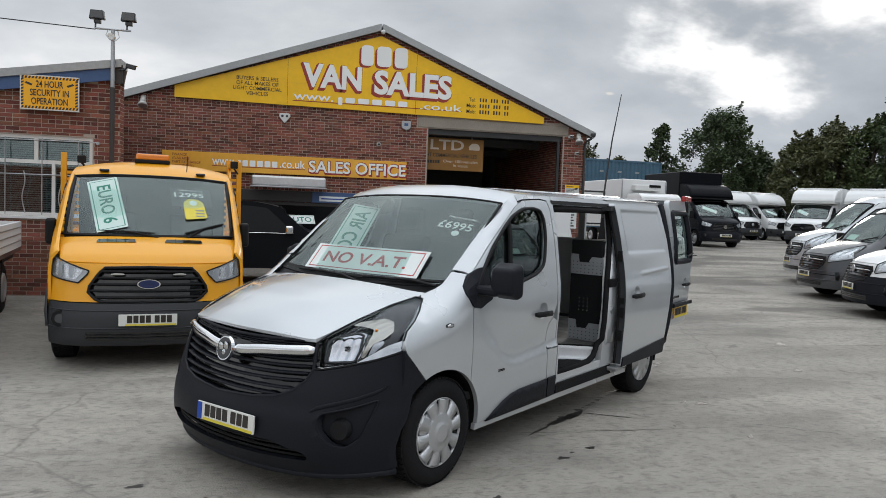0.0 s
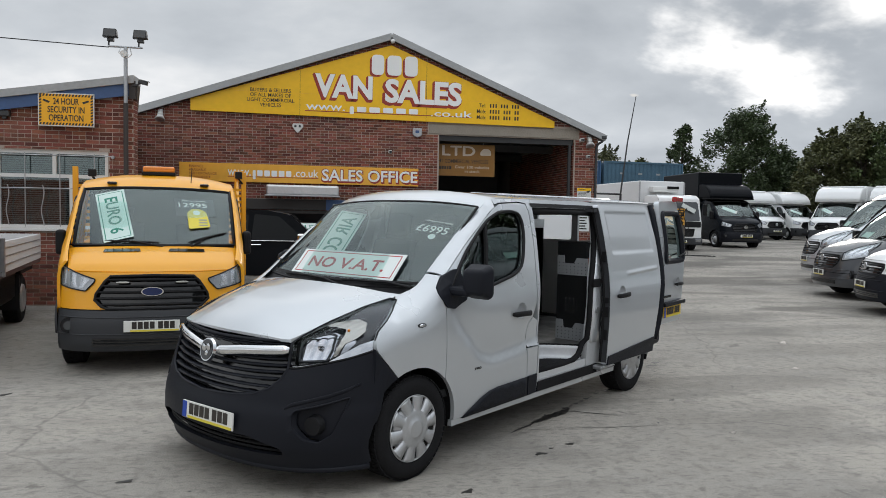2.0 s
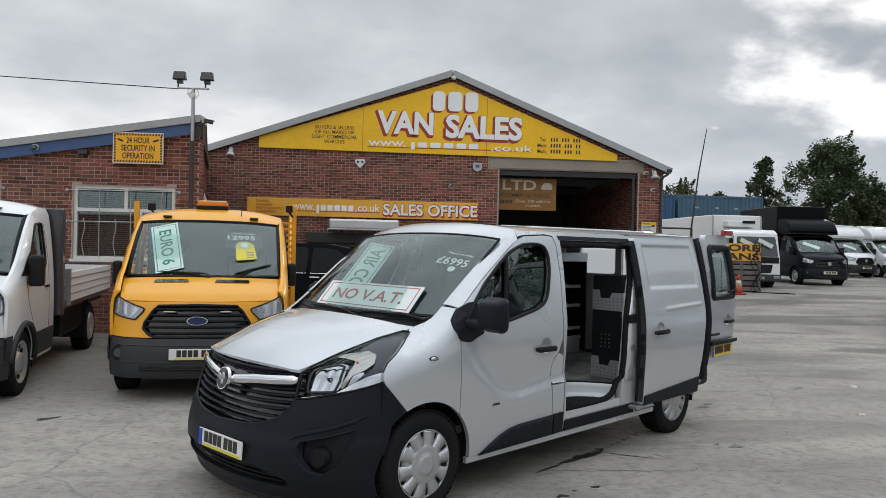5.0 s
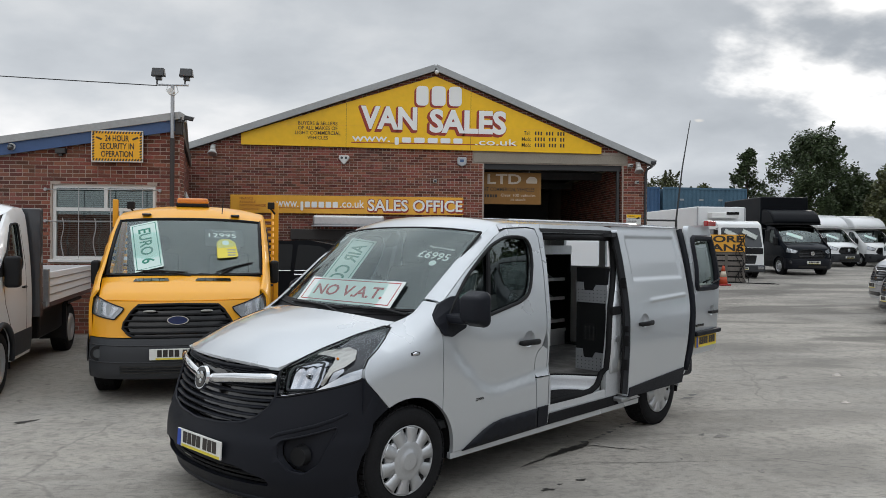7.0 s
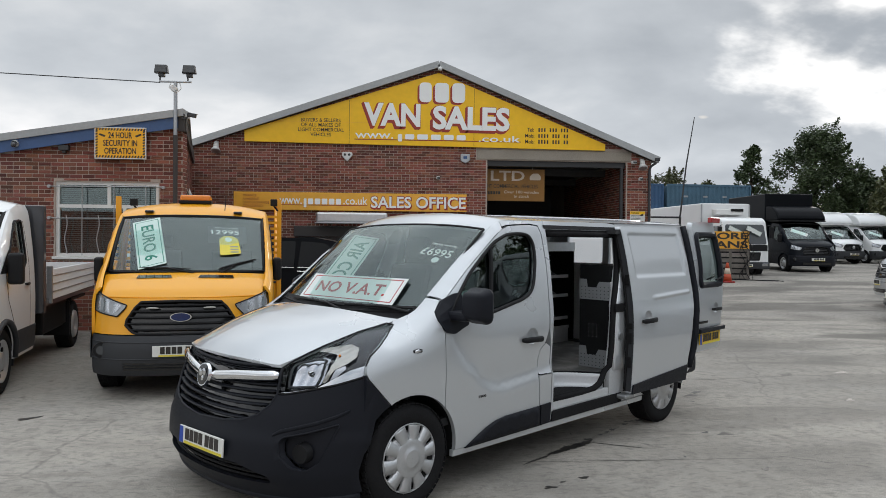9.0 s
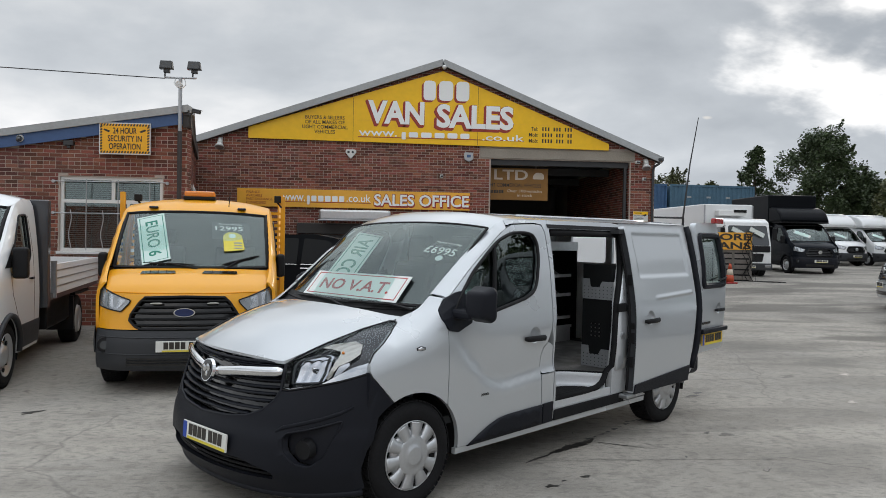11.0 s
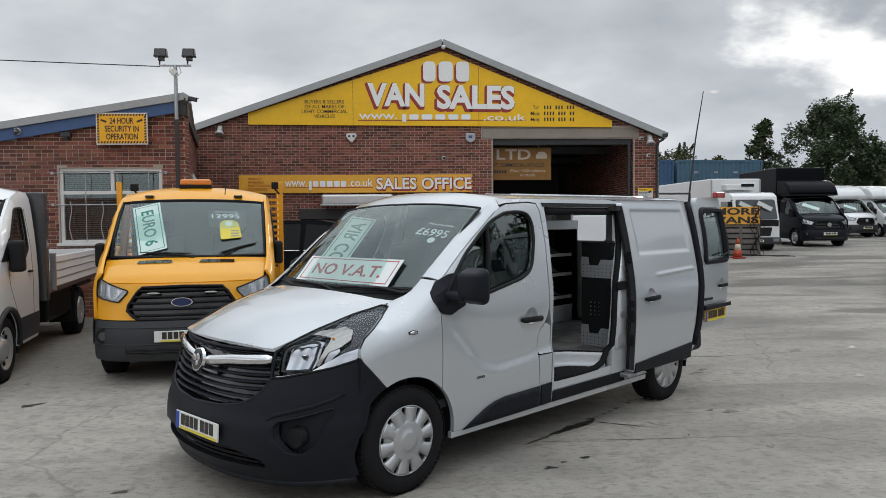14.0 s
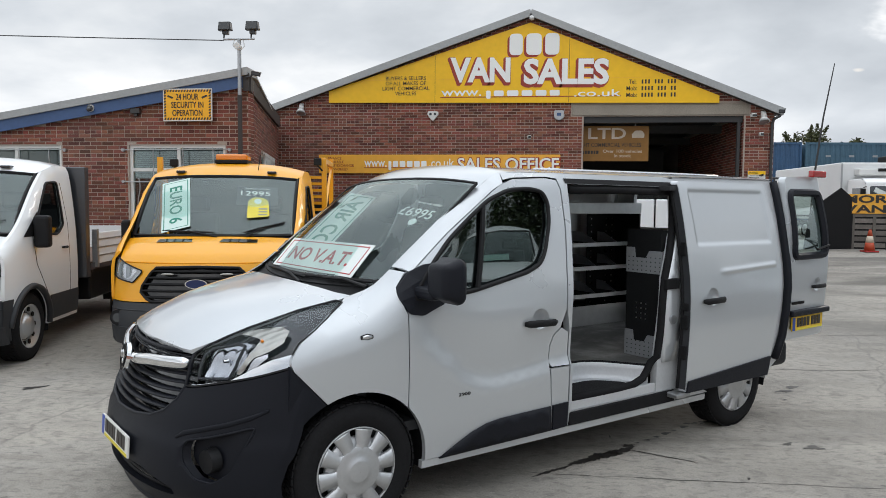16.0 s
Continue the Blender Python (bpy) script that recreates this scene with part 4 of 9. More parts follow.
M["reflector_pale"] = material("pale_reflector", (0.62, 0.63, 0.64), 0.20, 0.85, vary=0.12, grain=40, blotch=18)
M["reflector_warm"] = material("warm_reflector", (0.36, 0.35, 0.32), 0.28, 0.85)
M["emblem_blue"] = material("emblem_blue", (0.008, 0.02, 0.09), 0.25, coat=0.5)
M["orange_lens"] = material("amber_lens", (0.75, 0.22, 0.01), 0.15, coat=0.6)
M["red_lens"] = material("red_lens", (0.35, 0.01, 0.01), 0.15, coat=0.6)
M["seat"] = material("dark_seat_cloth", (0.045, 0.047, 0.052), 0.9, spec=0.2, vary=0.2, grain=150)
M["dash"] = material("dash_plastic", (0.038, 0.040, 0.043), 0.7, spec=0.25, vary=0.15, grain=200)
M["paper"] = material("white_card", (0.76, 0.80, 0.78), 0.6, vary=0.03)
M["paper_green"] = material("pale_green_card", (0.60, 0.74, 0.69), 0.55, vary=0.03)
M["ink_green"] = material("green_ink", (0.02, 0.22, 0.15), 0.6)
M["ink_red"] = material("red_ink", (0.42, 0.05, 0.05), 0.6)
M["ink_grey"] = material("grey_ink", (0.25, 0.28, 0.28), 0.6)
M["tag_yellow"] = material("yellow_card", (0.72, 0.60, 0.06), 0.55)
M["plate_white"] = material("plate_white", (0.74, 0.74, 0.70), 0.35)
M["plate_yellow"] = material("plate_yellow", (0.72, 0.46, 0.02), 0.35)
M["plate_blue"] = material("plate_blue", (0.01, 0.06, 0.38), 0.35)
M["rack_grey"] = material("grey_racking", (0.36, 0.38, 0.40), 0.5, 0.2, vary=0.1)
M["rack_black"] = material("black_racking", (0.014, 0.015, 0.016), 0.55, vary=0.15, spec=0.2)
M["alu"] = material("aluminium", (0.62, 0.63, 0.64), 0.35, 0.9, vary=0.1, grain=15)
M["ply"] = material("worn_van_floor", (0.105, 0.104, 0.101), 0.5, vary=0.35, grain=25, blotch=5, alt=(0.30, 0.30, 0.295), alt_amount=0.5)
M["white_liner"] = material("white_liner", (0.74, 0.75, 0.75), 0.5, vary=0.05)


def interp(x, xs, ys):
    return float(np.interp(x, xs, ys))


def lathe(profile, n=48, axis="y", closed=False):
    """Turn a profile of (radius, offset) round an axis."""
    bm = bmesh.new()
    rings = []
    for r, o in profile:
        ring = []
        for i in range(n):
            a = 2 * math.pi * i / n
            ring.append(bm.verts.new((r * math.cos(a), o, r * math.sin(a))))
        rings.append(ring)
    pairs = list(zip(rings, rings[1:])) + ([(rings[-1], rings[0])] if closed else [])
    for A, B in pairs:
        for i in range(n):
            bm.faces.new((A[i], A[(i + 1) % n], B[(i + 1) % n], B[i]))
    return bm


def wheel_meshes():
    """Tyre, rim, hubcap and blade meshes of a 16 inch van wheel; the outer face looks to -y."""
    R, w = 0.325, 0.105
    prof = [(0.205, -w * 0.86), (0.225, -w * 0.98), (0.262, -w * 1.03), (0.295, -w * 0.97), (0.312, -w * 0.83), (0.322, -w * 0.66), (R, -w * 0.4), (R, w * 0.4), (0.322, w * 0.66), (0.312, w * 0.83), (0.295, w * 0.97), (0.262, w * 1.03), (0.225, w * 0.98), (0.205, w * 0.86)]
    tyre = lathe(prof, 64)
    # tread blocks
    tread = bmesh.new()
    for k in range(4):
        y = -0.066 + 0.044 * k
        for i in range(56):
            a = 2 * math.pi * (i + 0.5 * (k % 2)) / 56
            m = Matrix.Rotation(-a, 4, "Y") @ Matrix.Translation((R + 0.0015, y, 0))
            add_box(tread, -0.006, 0.0025, -0.019, 0.019, -0.0145, 0.0145, m=m)
    tyre_me = mesh_of(tyre, "tyre", True)
    tread_me = mesh_of(tread, "tread")
    rim = lathe([(0.206, -w * 0.90), (0.200, -w * 0.72), (0.175, -w * 0.45), (0.03, -w * 0.42)], 48)
    rim_me = mesh_of(rim, "rim", True)
    cap = lathe([(0.118, -w * 0.92), (0.121, -w * 1.05), (0.114, -w * 1.085), (0.09, -w * 1.115), (0.062, -w * 1.135), (0.056, -w * 1.19), (0.046, -w * 1.205), (0.0005, -w * 1.21)], 48)
    cap_me = mesh_of(cap, "hub_centre", True)
    edge_me = mesh_of(lathe([(0.208, -w * 0.86), (0.211, -w * 0.94), (0.208, -w * 0.99), (0.203, -w * 0.96), (0.202, -w * 0.84)], 64), "cap_ring", True)
    well_me = mesh_of(lathe([(0.100, -w * 0.98), (0.128, -w * 0.93), (0.160, -w * 0.80), (0.164, -w * 0.66)], 48), "cover_well", True)
    # one blade of the cover, tapering out to the ring
    n = 10
    bm = bmesh.new()
    top, bot = [], []
    for i in range(17):
        r = 0.108 + (0.203 - 0.108) * i / 16
        half = interp(i / 16, (0, 0.12, 0.2, 0.85, 0.95, 1), (0.49, 0.46, 0.38, 0.345, 0.355, 0.365))
        yy = -w * interp(i / 16, (0, 0.4, 0.8, 1), (1.07, 1.06, 1.03, 1.0))
        for side_, lst in ((-1, bot), (1, top)):
            a = side_ * half * 2 * math.pi / n * 1.0
            lst.append(bm.verts.new((r * math.cos(a), yy, r * math.sin(a))))
    mid = [bm.verts.new(((a.co.x + b.co.x) / 2 * 1.01, a.co.y - 0.0025, 0)) for a, b in zip(bot, top)]
    for i in range(16):
        bm.faces.new((bot[i], bot[i + 1], mid[i + 1], mid[i])); bm.faces.new((mid[i], mid[i + 1], top[i + 1], top[i]))
    rimE = [e for e in bm.edges if len(e.link_faces) == 1]
    ex = bmesh.ops.extrude_edge_only(bm, edges=rimE)
    bmesh.ops.translate(bm, vec=(0, 0.022, 0), verts=[g for g in ex["geom"] if isinstance(g, bmesh.types.BMVert)])
    blade_me = mesh_of(bm, "blade", True)
    steel = lathe([(0.207, -0.088), (0.212, -0.100), (0.200, -0.098), (0.185, -0.06), (0.13, -0.045), (0.10, -0.075), (0.085, -0.10), (0.0005, -0.105)], 40)
    steel_me = mesh_of(steel, "steel_wheel", True)
    for me, mt in ((tyre_me, "rubber"), (tread_me, "rubber"), (rim_me, "dark_metal"), (cap_me, "hubcap"), (well_me, "hubcap"), (edge_me, "hubcap"), (blade_me, "hubcap"), (steel_me, "hubcap")):
        me.materials.append(M[mt])
    return dict(tyre=tyre_me, tread=tread_me, rim=rim_me, cap=cap_me, well=well_me, ring=edge_me, blade=blade_me, steel=steel_me)


WHEEL = wheel_meshes()


def add_wheel(parent, x, y, flip, r=0.325, style="cap", spin=0.0, wide=1.0):
    """A wheel as a part of a vehicle; flip: the outer face looks to +y."""
    s = r / 0.325
    w = part("wheel", WHEEL["tyre"], None, parent, "black road tyre", m=Matrix.Translation((x, y, r)) @ Matrix.Rotation(math.pi if flip else 0, 4, "Z") @ Matrix.Rotation(spin, 4, "Y") @ Matrix.Diagonal((s, s * wide, s, 1)))
    tagged(part("tread", WHEEL["tread"], None, w), kind="stuff")
    part("rim", WHEEL["rim"], None, w)
    if style == "cap":
        part("cap_ring", WHEEL["ring"], None, w, "silver wheel cover rim")
        part("hub_cap", WHEEL["cap"], None, w, "silver wheel cover")
        part("cover_well", WHEEL["well"], None, w)
        for k in range(10):
            part("cover_blade", WHEEL["blade"], None, w, m=Matrix.Rotation(2 * math.pi * k / 10, 4, "Y"))
    elif style == "steel":
        part("steel_wheel", WHEEL["steel"], None, w, "silver painted steel wheel")
        for k in range(10):
            a = 2 * math.pi * k / 10
            part("vent_hole", cyl((0.165 * math.cos(a), -0.066, 0.165 * math.sin(a)), (0.165 * math.cos(a), -0.056, 0.165 * math.sin(a)), 0.024, n=12), M["rubber"], w)
    elif style == "dual":
        part("steel_wheel", WHEEL["steel"], None, w, "dished steel rear wheel", m=Matrix.Translation((0, -0.17, 0)) @ Matrix.Rotation(math.pi, 4, "Z"))
    return w


PLATE_BAR = mesh_of(box(-0.022, 0.022, -0.009, -0.006, -0.026, 0.045), "plate_bar")
PLATE_BAR.materials.append(M["letter_black"])


def number_plate(parent, m, yellow=False, label="", band=True):
    """A plate with plain bars in place of its characters, facing -y."""
    p = part("number_plate", box(-0.26, 0.26, -0.006, 0.006, -0.0555, 0.0555, bevel=0.003), M["plate_yellow" if yellow else "plate_white"], parent, label or ("yellow rear number plate" if yellow else "white front number plate"), m=m)
    if band:
        part("blue_band", box(-0.257, -0.215, -0.0085, -0.006, -0.052, 0.052), M["plate_blue"], p)
    x = -0.185
    for k in range(7):
        part("plate_bar", PLATE_BAR, None, p, m=Matrix.Translation((x + 0.022, 0, 0)))
        x += 0.055 + (0.022 if k == 3 else 0)
    part("foot_strip", box(-0.2, 0.25, -0.0085, -0.006, -0.053, -0.037), M["tag_yellow"], p)
    return p


# ---- the silver panel van ----
VAN = pose(-1.329, 4.007, 0, 0, 0, 40.5)     # local x runs to the rear, -y is the near side
van = thing("panel_van", "silver panel van with open side door and black bumper", "van", VAN)

BZ, BW = (.2, .45, .8, 1.0, 1.15, 1.3, 1.5, 1.7, 1.82), (.945, .965, .978, .972, .955, .925, .88, .825, .785)
XT = (.3, .6, .76, .96, 1.1, 1.5, 1.9, 2.2, 2.6, 5.0)
ZT = (.93, 1.045, 1.09, 1.13, 1.19, 1.52, 1.79, 1.80, 1.80, 1.82)
YT = (.58, .66, .69, .726, .80, .795, .765, .765, .79, .79)
RT = (.2, .22, .22, .22, .22, .16, .10, .08, .07, .07)
GZ, GX = (.18, .25, .32, .42, .55, .65, .75, .85, .92, 1.0, 1.08, 1.15), (.085, .035, .015, .015, .035, .06, .098, .133, .17, .325, .55, .85)


def smooth(x, a, b):
    t = min(1, max(0, (x - a) / (b - a)))
    return t * t * (3 - 2 * t)


def spline(x, xs, ys):
    """Monotone-ish smooth interpolation: linear values softened over a short window."""
    return (interp(x - 0.03, xs, ys) + interp(x, xs, ys) * 2 + interp(x + 0.03, xs, ys)) / 4


def crease(x):
    return interp(x, (1.2, 1.28, 1.43, 1.6, 1.75, 2.16, 2.4), (1.05, .96, .80, .665, .63, .667, .69))


def half_width(x, z, press=True):
    b = spline(z, BZ, BW)
    if x < 1.1:
        b *= 1 - 0.03 * ((1.1 - x) / 0.5) ** 1.5
    if x > 4.6:
        b *= 1 - 0.02 * ((x - 4.6) / 0.4) ** 2
    if press and 1.2 < x < 2.4:
        c = crease(x)
        k = smooth(x, 1.2, 1.4)
        b -= 0.026 * k * smooth(z, c - 0.012, c + 0.03) * (1 - smooth(z, c + 0.05, c + 0.42))
    zt, yt, R = spline(x, XT, ZT), spline(x, XT, YT), interp(x, XT, RT)
    d = max(0.0, zt - z)
    if d < R:
        b = yt + (b - yt) * math.sqrt(max(0.0, 1 - (1 - d / R) ** 2))
    return b


def near(x, z, out=0.0):
    return (x, -half_width(x, z) - out, z)


def off(x, z, out=0.0):
    return (x, half_width(x, z) + out, z)


def nose(t, z, out=0.0):
    """The front: t from -1 (off side) to 1 (near side)."""
    y = 0.955 * math.sin(math.pi / 2 * max(-1, min(1, t)))
    q = abs(y) / 0.955
    return (0.56 * (0.55 * q ** 2.2 + 0.45 * q ** 8) + spline(z, GZ, GX) - out, -y * (1 + out * 0.4), z)


def arch(cx, r, a0, a1, n=18, cz=0.325):
    return [(cx + r * math.cos(radians(a0 + (a1 - a0) * i / n)), cz + r * math.sin(radians(a0 + (a1 - a0) * i / n))) for i in range(n + 1)]


def ztop(x):
    return spline(x, XT, ZT)


def line(f, a, b, n):
    return [(a + (b - a) * i / n, f(a + (b - a) * i / n)) for i in range(n + 1)]


WIN = [(1.235, 1.125), (1.36, 1.282), (1.50, 1.422), (1.66, 1.542), (1.80, 1.635), (1.95, 1.69), (2.102, 1.70), (2.20, 1.685), (2.232, 1.62), (2.215, 1.50), (2.155, 1.34), (2.11, 1.275), (2.01, 1.232), (1.604, 1.15)]


def van_side(fn, s):
    """Panels of one side; fn lays (x, z) on the body, s: -1 near side, 1 off side."""
    inn = (0, -s, 0)
    # front wing
    wing = [(0.605, 0.875), (0.615, 0.845), (0.775, 0.672)] + arch(0.933, 0.382, 114, 45.2, 14) + [(1.203, 0.61), (1.203, 1.06), (1.165, 1.15), (1.17, 1.19), (1.235, 1.262)] + line(lambda x: ztop(x) - 0.002, 1.20, 0.97, 5) + [(0.93, 1.110), (0.847, 1.07), (0.745, 1.01), (0.665, 0.96), (0.615, 0.905)]
    soft(part("front_wing", sheet(wing, lambda x, z: fn(x, z), 0.045, 0.03, inward=inn), M["silver"], van))
    # door
    door = arch(0.933, 0.384, -4, 43.6, 12) + [(1.209, 0.62), (1.209, 1.062), (1.172, 1.148), (1.177, 1.185), (1.243, 1.258)] + line(lambda x: ztop(x) - 0.068, 1.30, 1.90, 9) + [(2.0, 1.752), (2.25, 1.765), (2.335, 1.755), (2.352, 1.70), (2.335, 1.45), (2.303, 1.22), (2.285, 1.0), (2.245, 0.90), (2.19, 0.86), (2.165, 0.80), (2.158, 0.67), (2.175, 0.45), (2.19, 0.30)]
    scoop = scoop_edge(2.085, 0.962, 0.062)
    d = soft(part("front_door", sheet(door, lambda x, z: fn(x, z), 0.045, 0.03, holes=[WIN, scoop], inward=inn), M["silver"], van))
    part("window_glass", sheet([p for p in WIN], lambda x, z: (fn(x, z)[0], fn(x, z)[1] - s * 0.016, z), 0.08), M["door_glass"], d, "dark tinted door glass", smooth=True).visible_shadow = False
    seal = [fn(x, z, 0.002) for x, z in dense(rounded(WIN, 0.05), 0.05)]
    part("window_seal", tube(seal, 0.013, n=6, closed=True), M["black_plastic"], d, smooth=True)
    post = [fn(x, z, 0.0) for x, z in ((1.648, 1.165), (1.69, 1.33), (1.725, 1.48), (1.752, 1.60))]
    part("window_post", tube(post, 0.016, n=6), M["black_plastic"], d)
    mb = [(1.246, 1.262), (1.17, 1.19), (1.163, 1.146), (1.211, 1.06), (1.30, 1.045), (1.43, 1.098), (1.40, 1.20), (1.38, 1.305), (1.33, 1.30)]
    part("mirror_base", sheet(rounded(mb, 0.02), lambda x, z: fn(x, z, 0.012), 0.05, 0.02, inward=inn), M["bumper"], d, "black mirror base panel")
    # mirror on its arm
    part("door_mirror", mirror_shell(s), M["bumper"], d, "black door mirror" if s < 0 else "black door mirror folded back", smooth=True, m=Matrix.Identity(4) if s < 0 else pose(1.32, 0.935, 0, 0, 0, -86) @ Matrix.Translation((-1.30, -1.06, 0)))
    if s < 0:
        part("mirror_arm", box(1.25, 1.38, -1.10, -0.93, 1.135, 1.195, bevel=0.02), M["bumper"], d)
        part("mirror_glass", box(1.372, 1.378, -1.17, -1.05, 1.15, 1.33), M["chrome"], d)
    # door handle in its dish
    part("handle_dish", dish(2.085, 0.962, 0.062, fn), M["silver"], d, smooth=True)
    h = [fn(x, z, o) for x, z, o in ((1.965, 0.942, 0.004), (1.985, 0.942, 0.026), (2.08, 0.942, 0.034), (2.17, 0.938, 0.028), (2.205, 0.936, 0.004))]
    part("handle", bar_along(h, 0.042, 0.022), M["black_plastic"], d, "black door handle", smooth=True)
    # lower trim of the door and the post behind it
    tr = [(1.40, 0.292), (1.50, 0.345), (1.60, 0.393), (1.70, 0.425), (1.80, 0.438), (2.168, 0.446), (2.185, 0.30)]
    part("door_trim", sheet(tr, lambda x, z: fn(x, z, 0.012), 0.06, 0.02, inward=inn), M["bumper"], d, "black lower door trim", smooth=True)
    post = [(2.181, 0.675), (2.31, 0.675), (2.31, 0.865), (2.255, 0.895), (2.195, 0.853), (2.172, 0.80), (2.165, 0.70)]
    soft(part("door_post_cover", sheet(post, lambda x, z: fn(x, z), 0.05, 0.02, inward=inn), M["silver"], van))
    low = [(2.181, 0.30), (2.31, 0.30), (2.31, 0.665), (2.168, 0.665), (2.181, 0.455)]
    soft(part("rocker_cover", sheet(low, lambda x, z: fn(x, z), 0.05, 0.02, inward=inn), M["silver"], van))
    part("rocker_trim", sheet([(2.196, 0.30), (2.306, 0.305), (2.306, 0.452), (2.186, 0.449)], lambda x, z: fn(x, z, 0.012), 0.06, 0.02, inward=inn), M["bumper"], van, "black lower sill trim")
    # sill
    part("sill", sheet([(1.30, 0.255), (3.66, 0.255), (3.66, 0.295), (1.30, 0.295)], lambda x, z: fn(x, z, -0.004), 0.1, 0.03, inward=inn), M["silver"], van)


def mirror_shell(s):
    bm = box(1.25, 1.385, s * 1.03 if s > 0 else -1.235, s * 1.235 if s > 0 else -1.03, 1.122, 1.348, bevel=0.045, seg=4)
    for v in bm.verts:
        if v.co.x < 1.30:
            v.co.z = 1.235 + (v.co.z - 1.235) * 0.80
            v.co.y = s * 1.125 + (v.co.y - s * 1.125) * 0.86
    return bm


def scoop_edge(cx, cz, r, n=20):
    return [(cx + r * math.cos(2 * math.pi * i / n), cz + r * 0.95 * math.sin(2 * math.pi * i / n)) for i in range(n)]


def dish(cx, cz, r, fn):
    """A round hollow behind a handle, sunk into the panel."""
    bm = bmesh.new()
    rings = []
    for rr, o in ((1.06, 0.0008), (1.0, -0.001), (0.93, -0.010), (0.75, -0.022), (0.45, -0.028)):
        rings.append([bm.verts.new(fn(x, z, o)) for x, z in scoop_edge(cx, cz, r * rr, 24)])
    for A, B in zip(rings, rings[1:]):
        for i in range(24):
            bm.faces.new((A[i], A[(i + 1) % 24], B[(i + 1) % 24], B[i]))
    bm.faces.new(rings[-1])
    return bm


def bar_along(pts, tall, deep):
    """A soft flat bar through pts, tall in z and deep across."""
    bm = bmesh.new()
    rings = []
    n = 10
    for i, p in enumerate(pts):
        p = Vector(p)
        d = Vector(pts[min(i + 1, len(pts) - 1)]) - Vector(pts[max(i - 1, 0)])
        side_ = d.cross(Vector((0, 0, 1))).normalized()
        k = 0.6 if i in (0, len(pts) - 1) else 1
        rings.append([bm.verts.new(p + Vector((0, 0, 1)) * (tall / 2 * k * math.sin(2 * math.pi * j / n)) + side_ * (deep / 2 * math.cos(2 * math.pi * j / n))) for j in range(n)])
    for A, B in zip(rings, rings[1:]):
        for j in range(n):
            bm.faces.new((A[j], A[(j + 1) % n], B[(j + 1) % n], B[j]))
    bm.faces.new(rings[0]); bm.faces.new(rings[-1][::-1])
    return bm


van_side(near, -1)
van_side(off, 1)
for s, fn in ((-1, near), (1, off)):
    pil = line(lambda x: ztop(x) - 0.062, 1.26, 1.92, 9) + line(lambda x: ztop(x) - 0.001, 1.93, 1.215, 10)
    soft(part("windscreen_pillar", sheet(pil, lambda x, z: fn(x, z), 0.04, 0.03, inward=(0, -s, 0)), M["silver"], van))
# near side: post, rail over the opening, rear quarter; off side: one long panel
OPEN = [(2.42, 1.735), (3.44, 1.735), (3.36, 1.45), (3.20, 1.13), (3.145, 0.78), (3.12, 0.56), (2.78, 0.455), (2.36, 0.40), (2.335, 0.70), (2.335, 1.0), (2.36, 1.25), (2.40, 1.55)]
post = [(2.322, 0.30), (2.345, 0.40), (2.335, 0.70), (2.335, 1.0), (2.36, 1.25), (2.40, 1.55), (2.42, 1.735), (3.44, 1.735), (3.44, 1.79)] + line(lambda x: ztop(x) - 0.002, 3.3, 1.93, 8) + [(1.93, 1.747), (2.0, 1.762), (2.25, 1.775), (2.345, 1.765), (2.362, 1.70), (2.345, 1.45), (2.313, 1.22), (2.295, 1.0), (2.32, 0.88)]
soft(part("door_pillar", sheet(post, lambda x, z: near(x, z), 0.05, 0.05, inward=(0, 1, 0)), M["silver"], van))
quarter = [(3.70, 0.30), (3.645, 0.325)] + arch(4.031, 0.385, 180, 0, 18) + [(4.42, 0.30), (4.450, 0.36), (4.580, 0.45), (4.660, 1.0), (4.680, 1.5), (4.690, 1.80)] + line(lambda x: ztop(x) - 0.002, 4.650, 3.45, 6) + [(3.44, 1.735), (3.36, 1.45), (3.20, 1.13), (3.145, 0.78), (3.12, 0.56), (3.13, 0.30)]
soft(part("rear_quarter", sheet(quarter, lambda x, z: near(x, z, -0.012), 0.06, 0.05, inward=(0, 1, 0)), M["silver_in"], van, "bare silver door shut with seals"))
flank = [(2.322, 0.30), (3.645, 0.30)] + arch(4.031, 0.385, 180, 0, 18) + [(4.42, 0.30), (4.450, 0.36), (4.580, 0.45), (4.660, 1.0), (4.680, 1.5), (4.690, 1.80)] + line(lambda x: ztop(x) - 0.002, 4.650, 1.93, 14) + [(1.93, 1.747), (2.0, 1.762), (2.25, 1.775), (2.345, 1.765), (2.362, 1.70), (2.345, 1.45), (2.313, 1.22), (2.295, 1.0), (2.32, 0.88)]
soft(part("off_side_panel", sheet(flank, lambda x, z: off(x, z), 0.08, 0.05, inward=(0, -1, 0)), M["silver"], van))


# roof, screen, bonnet
def roof(x, y):
    e = ztop(x)
    yt = spline(x, XT, YT)
    crown = interp(x, (1.70, 1.85, 2.1, 2.6, 4.0, 4.95), (0.112, 0.072, 0.052, 0.055, 0.055, 0.045))
    q = min(1, abs(y) / yt)
    return (x, y, e + crown * (1 - q ** 2.6))


def roof_outline():
    a = [(1.705 + 0.055 * (y / 0.78) ** 2, y) for y in np.linspace(-0.78, 0.78, 15)]
    right = [(x, spline(x, XT, YT)) for x in np.linspace(1.84, 4.680, 20)]
    back = [(4.710, 0.6), (4.730, 0.0), (4.710, -0.6)]
    left = [(x, -spline(x, XT, YT)) for x in np.linspace(4.680, 1.84, 20)]
    return a + right + back + left


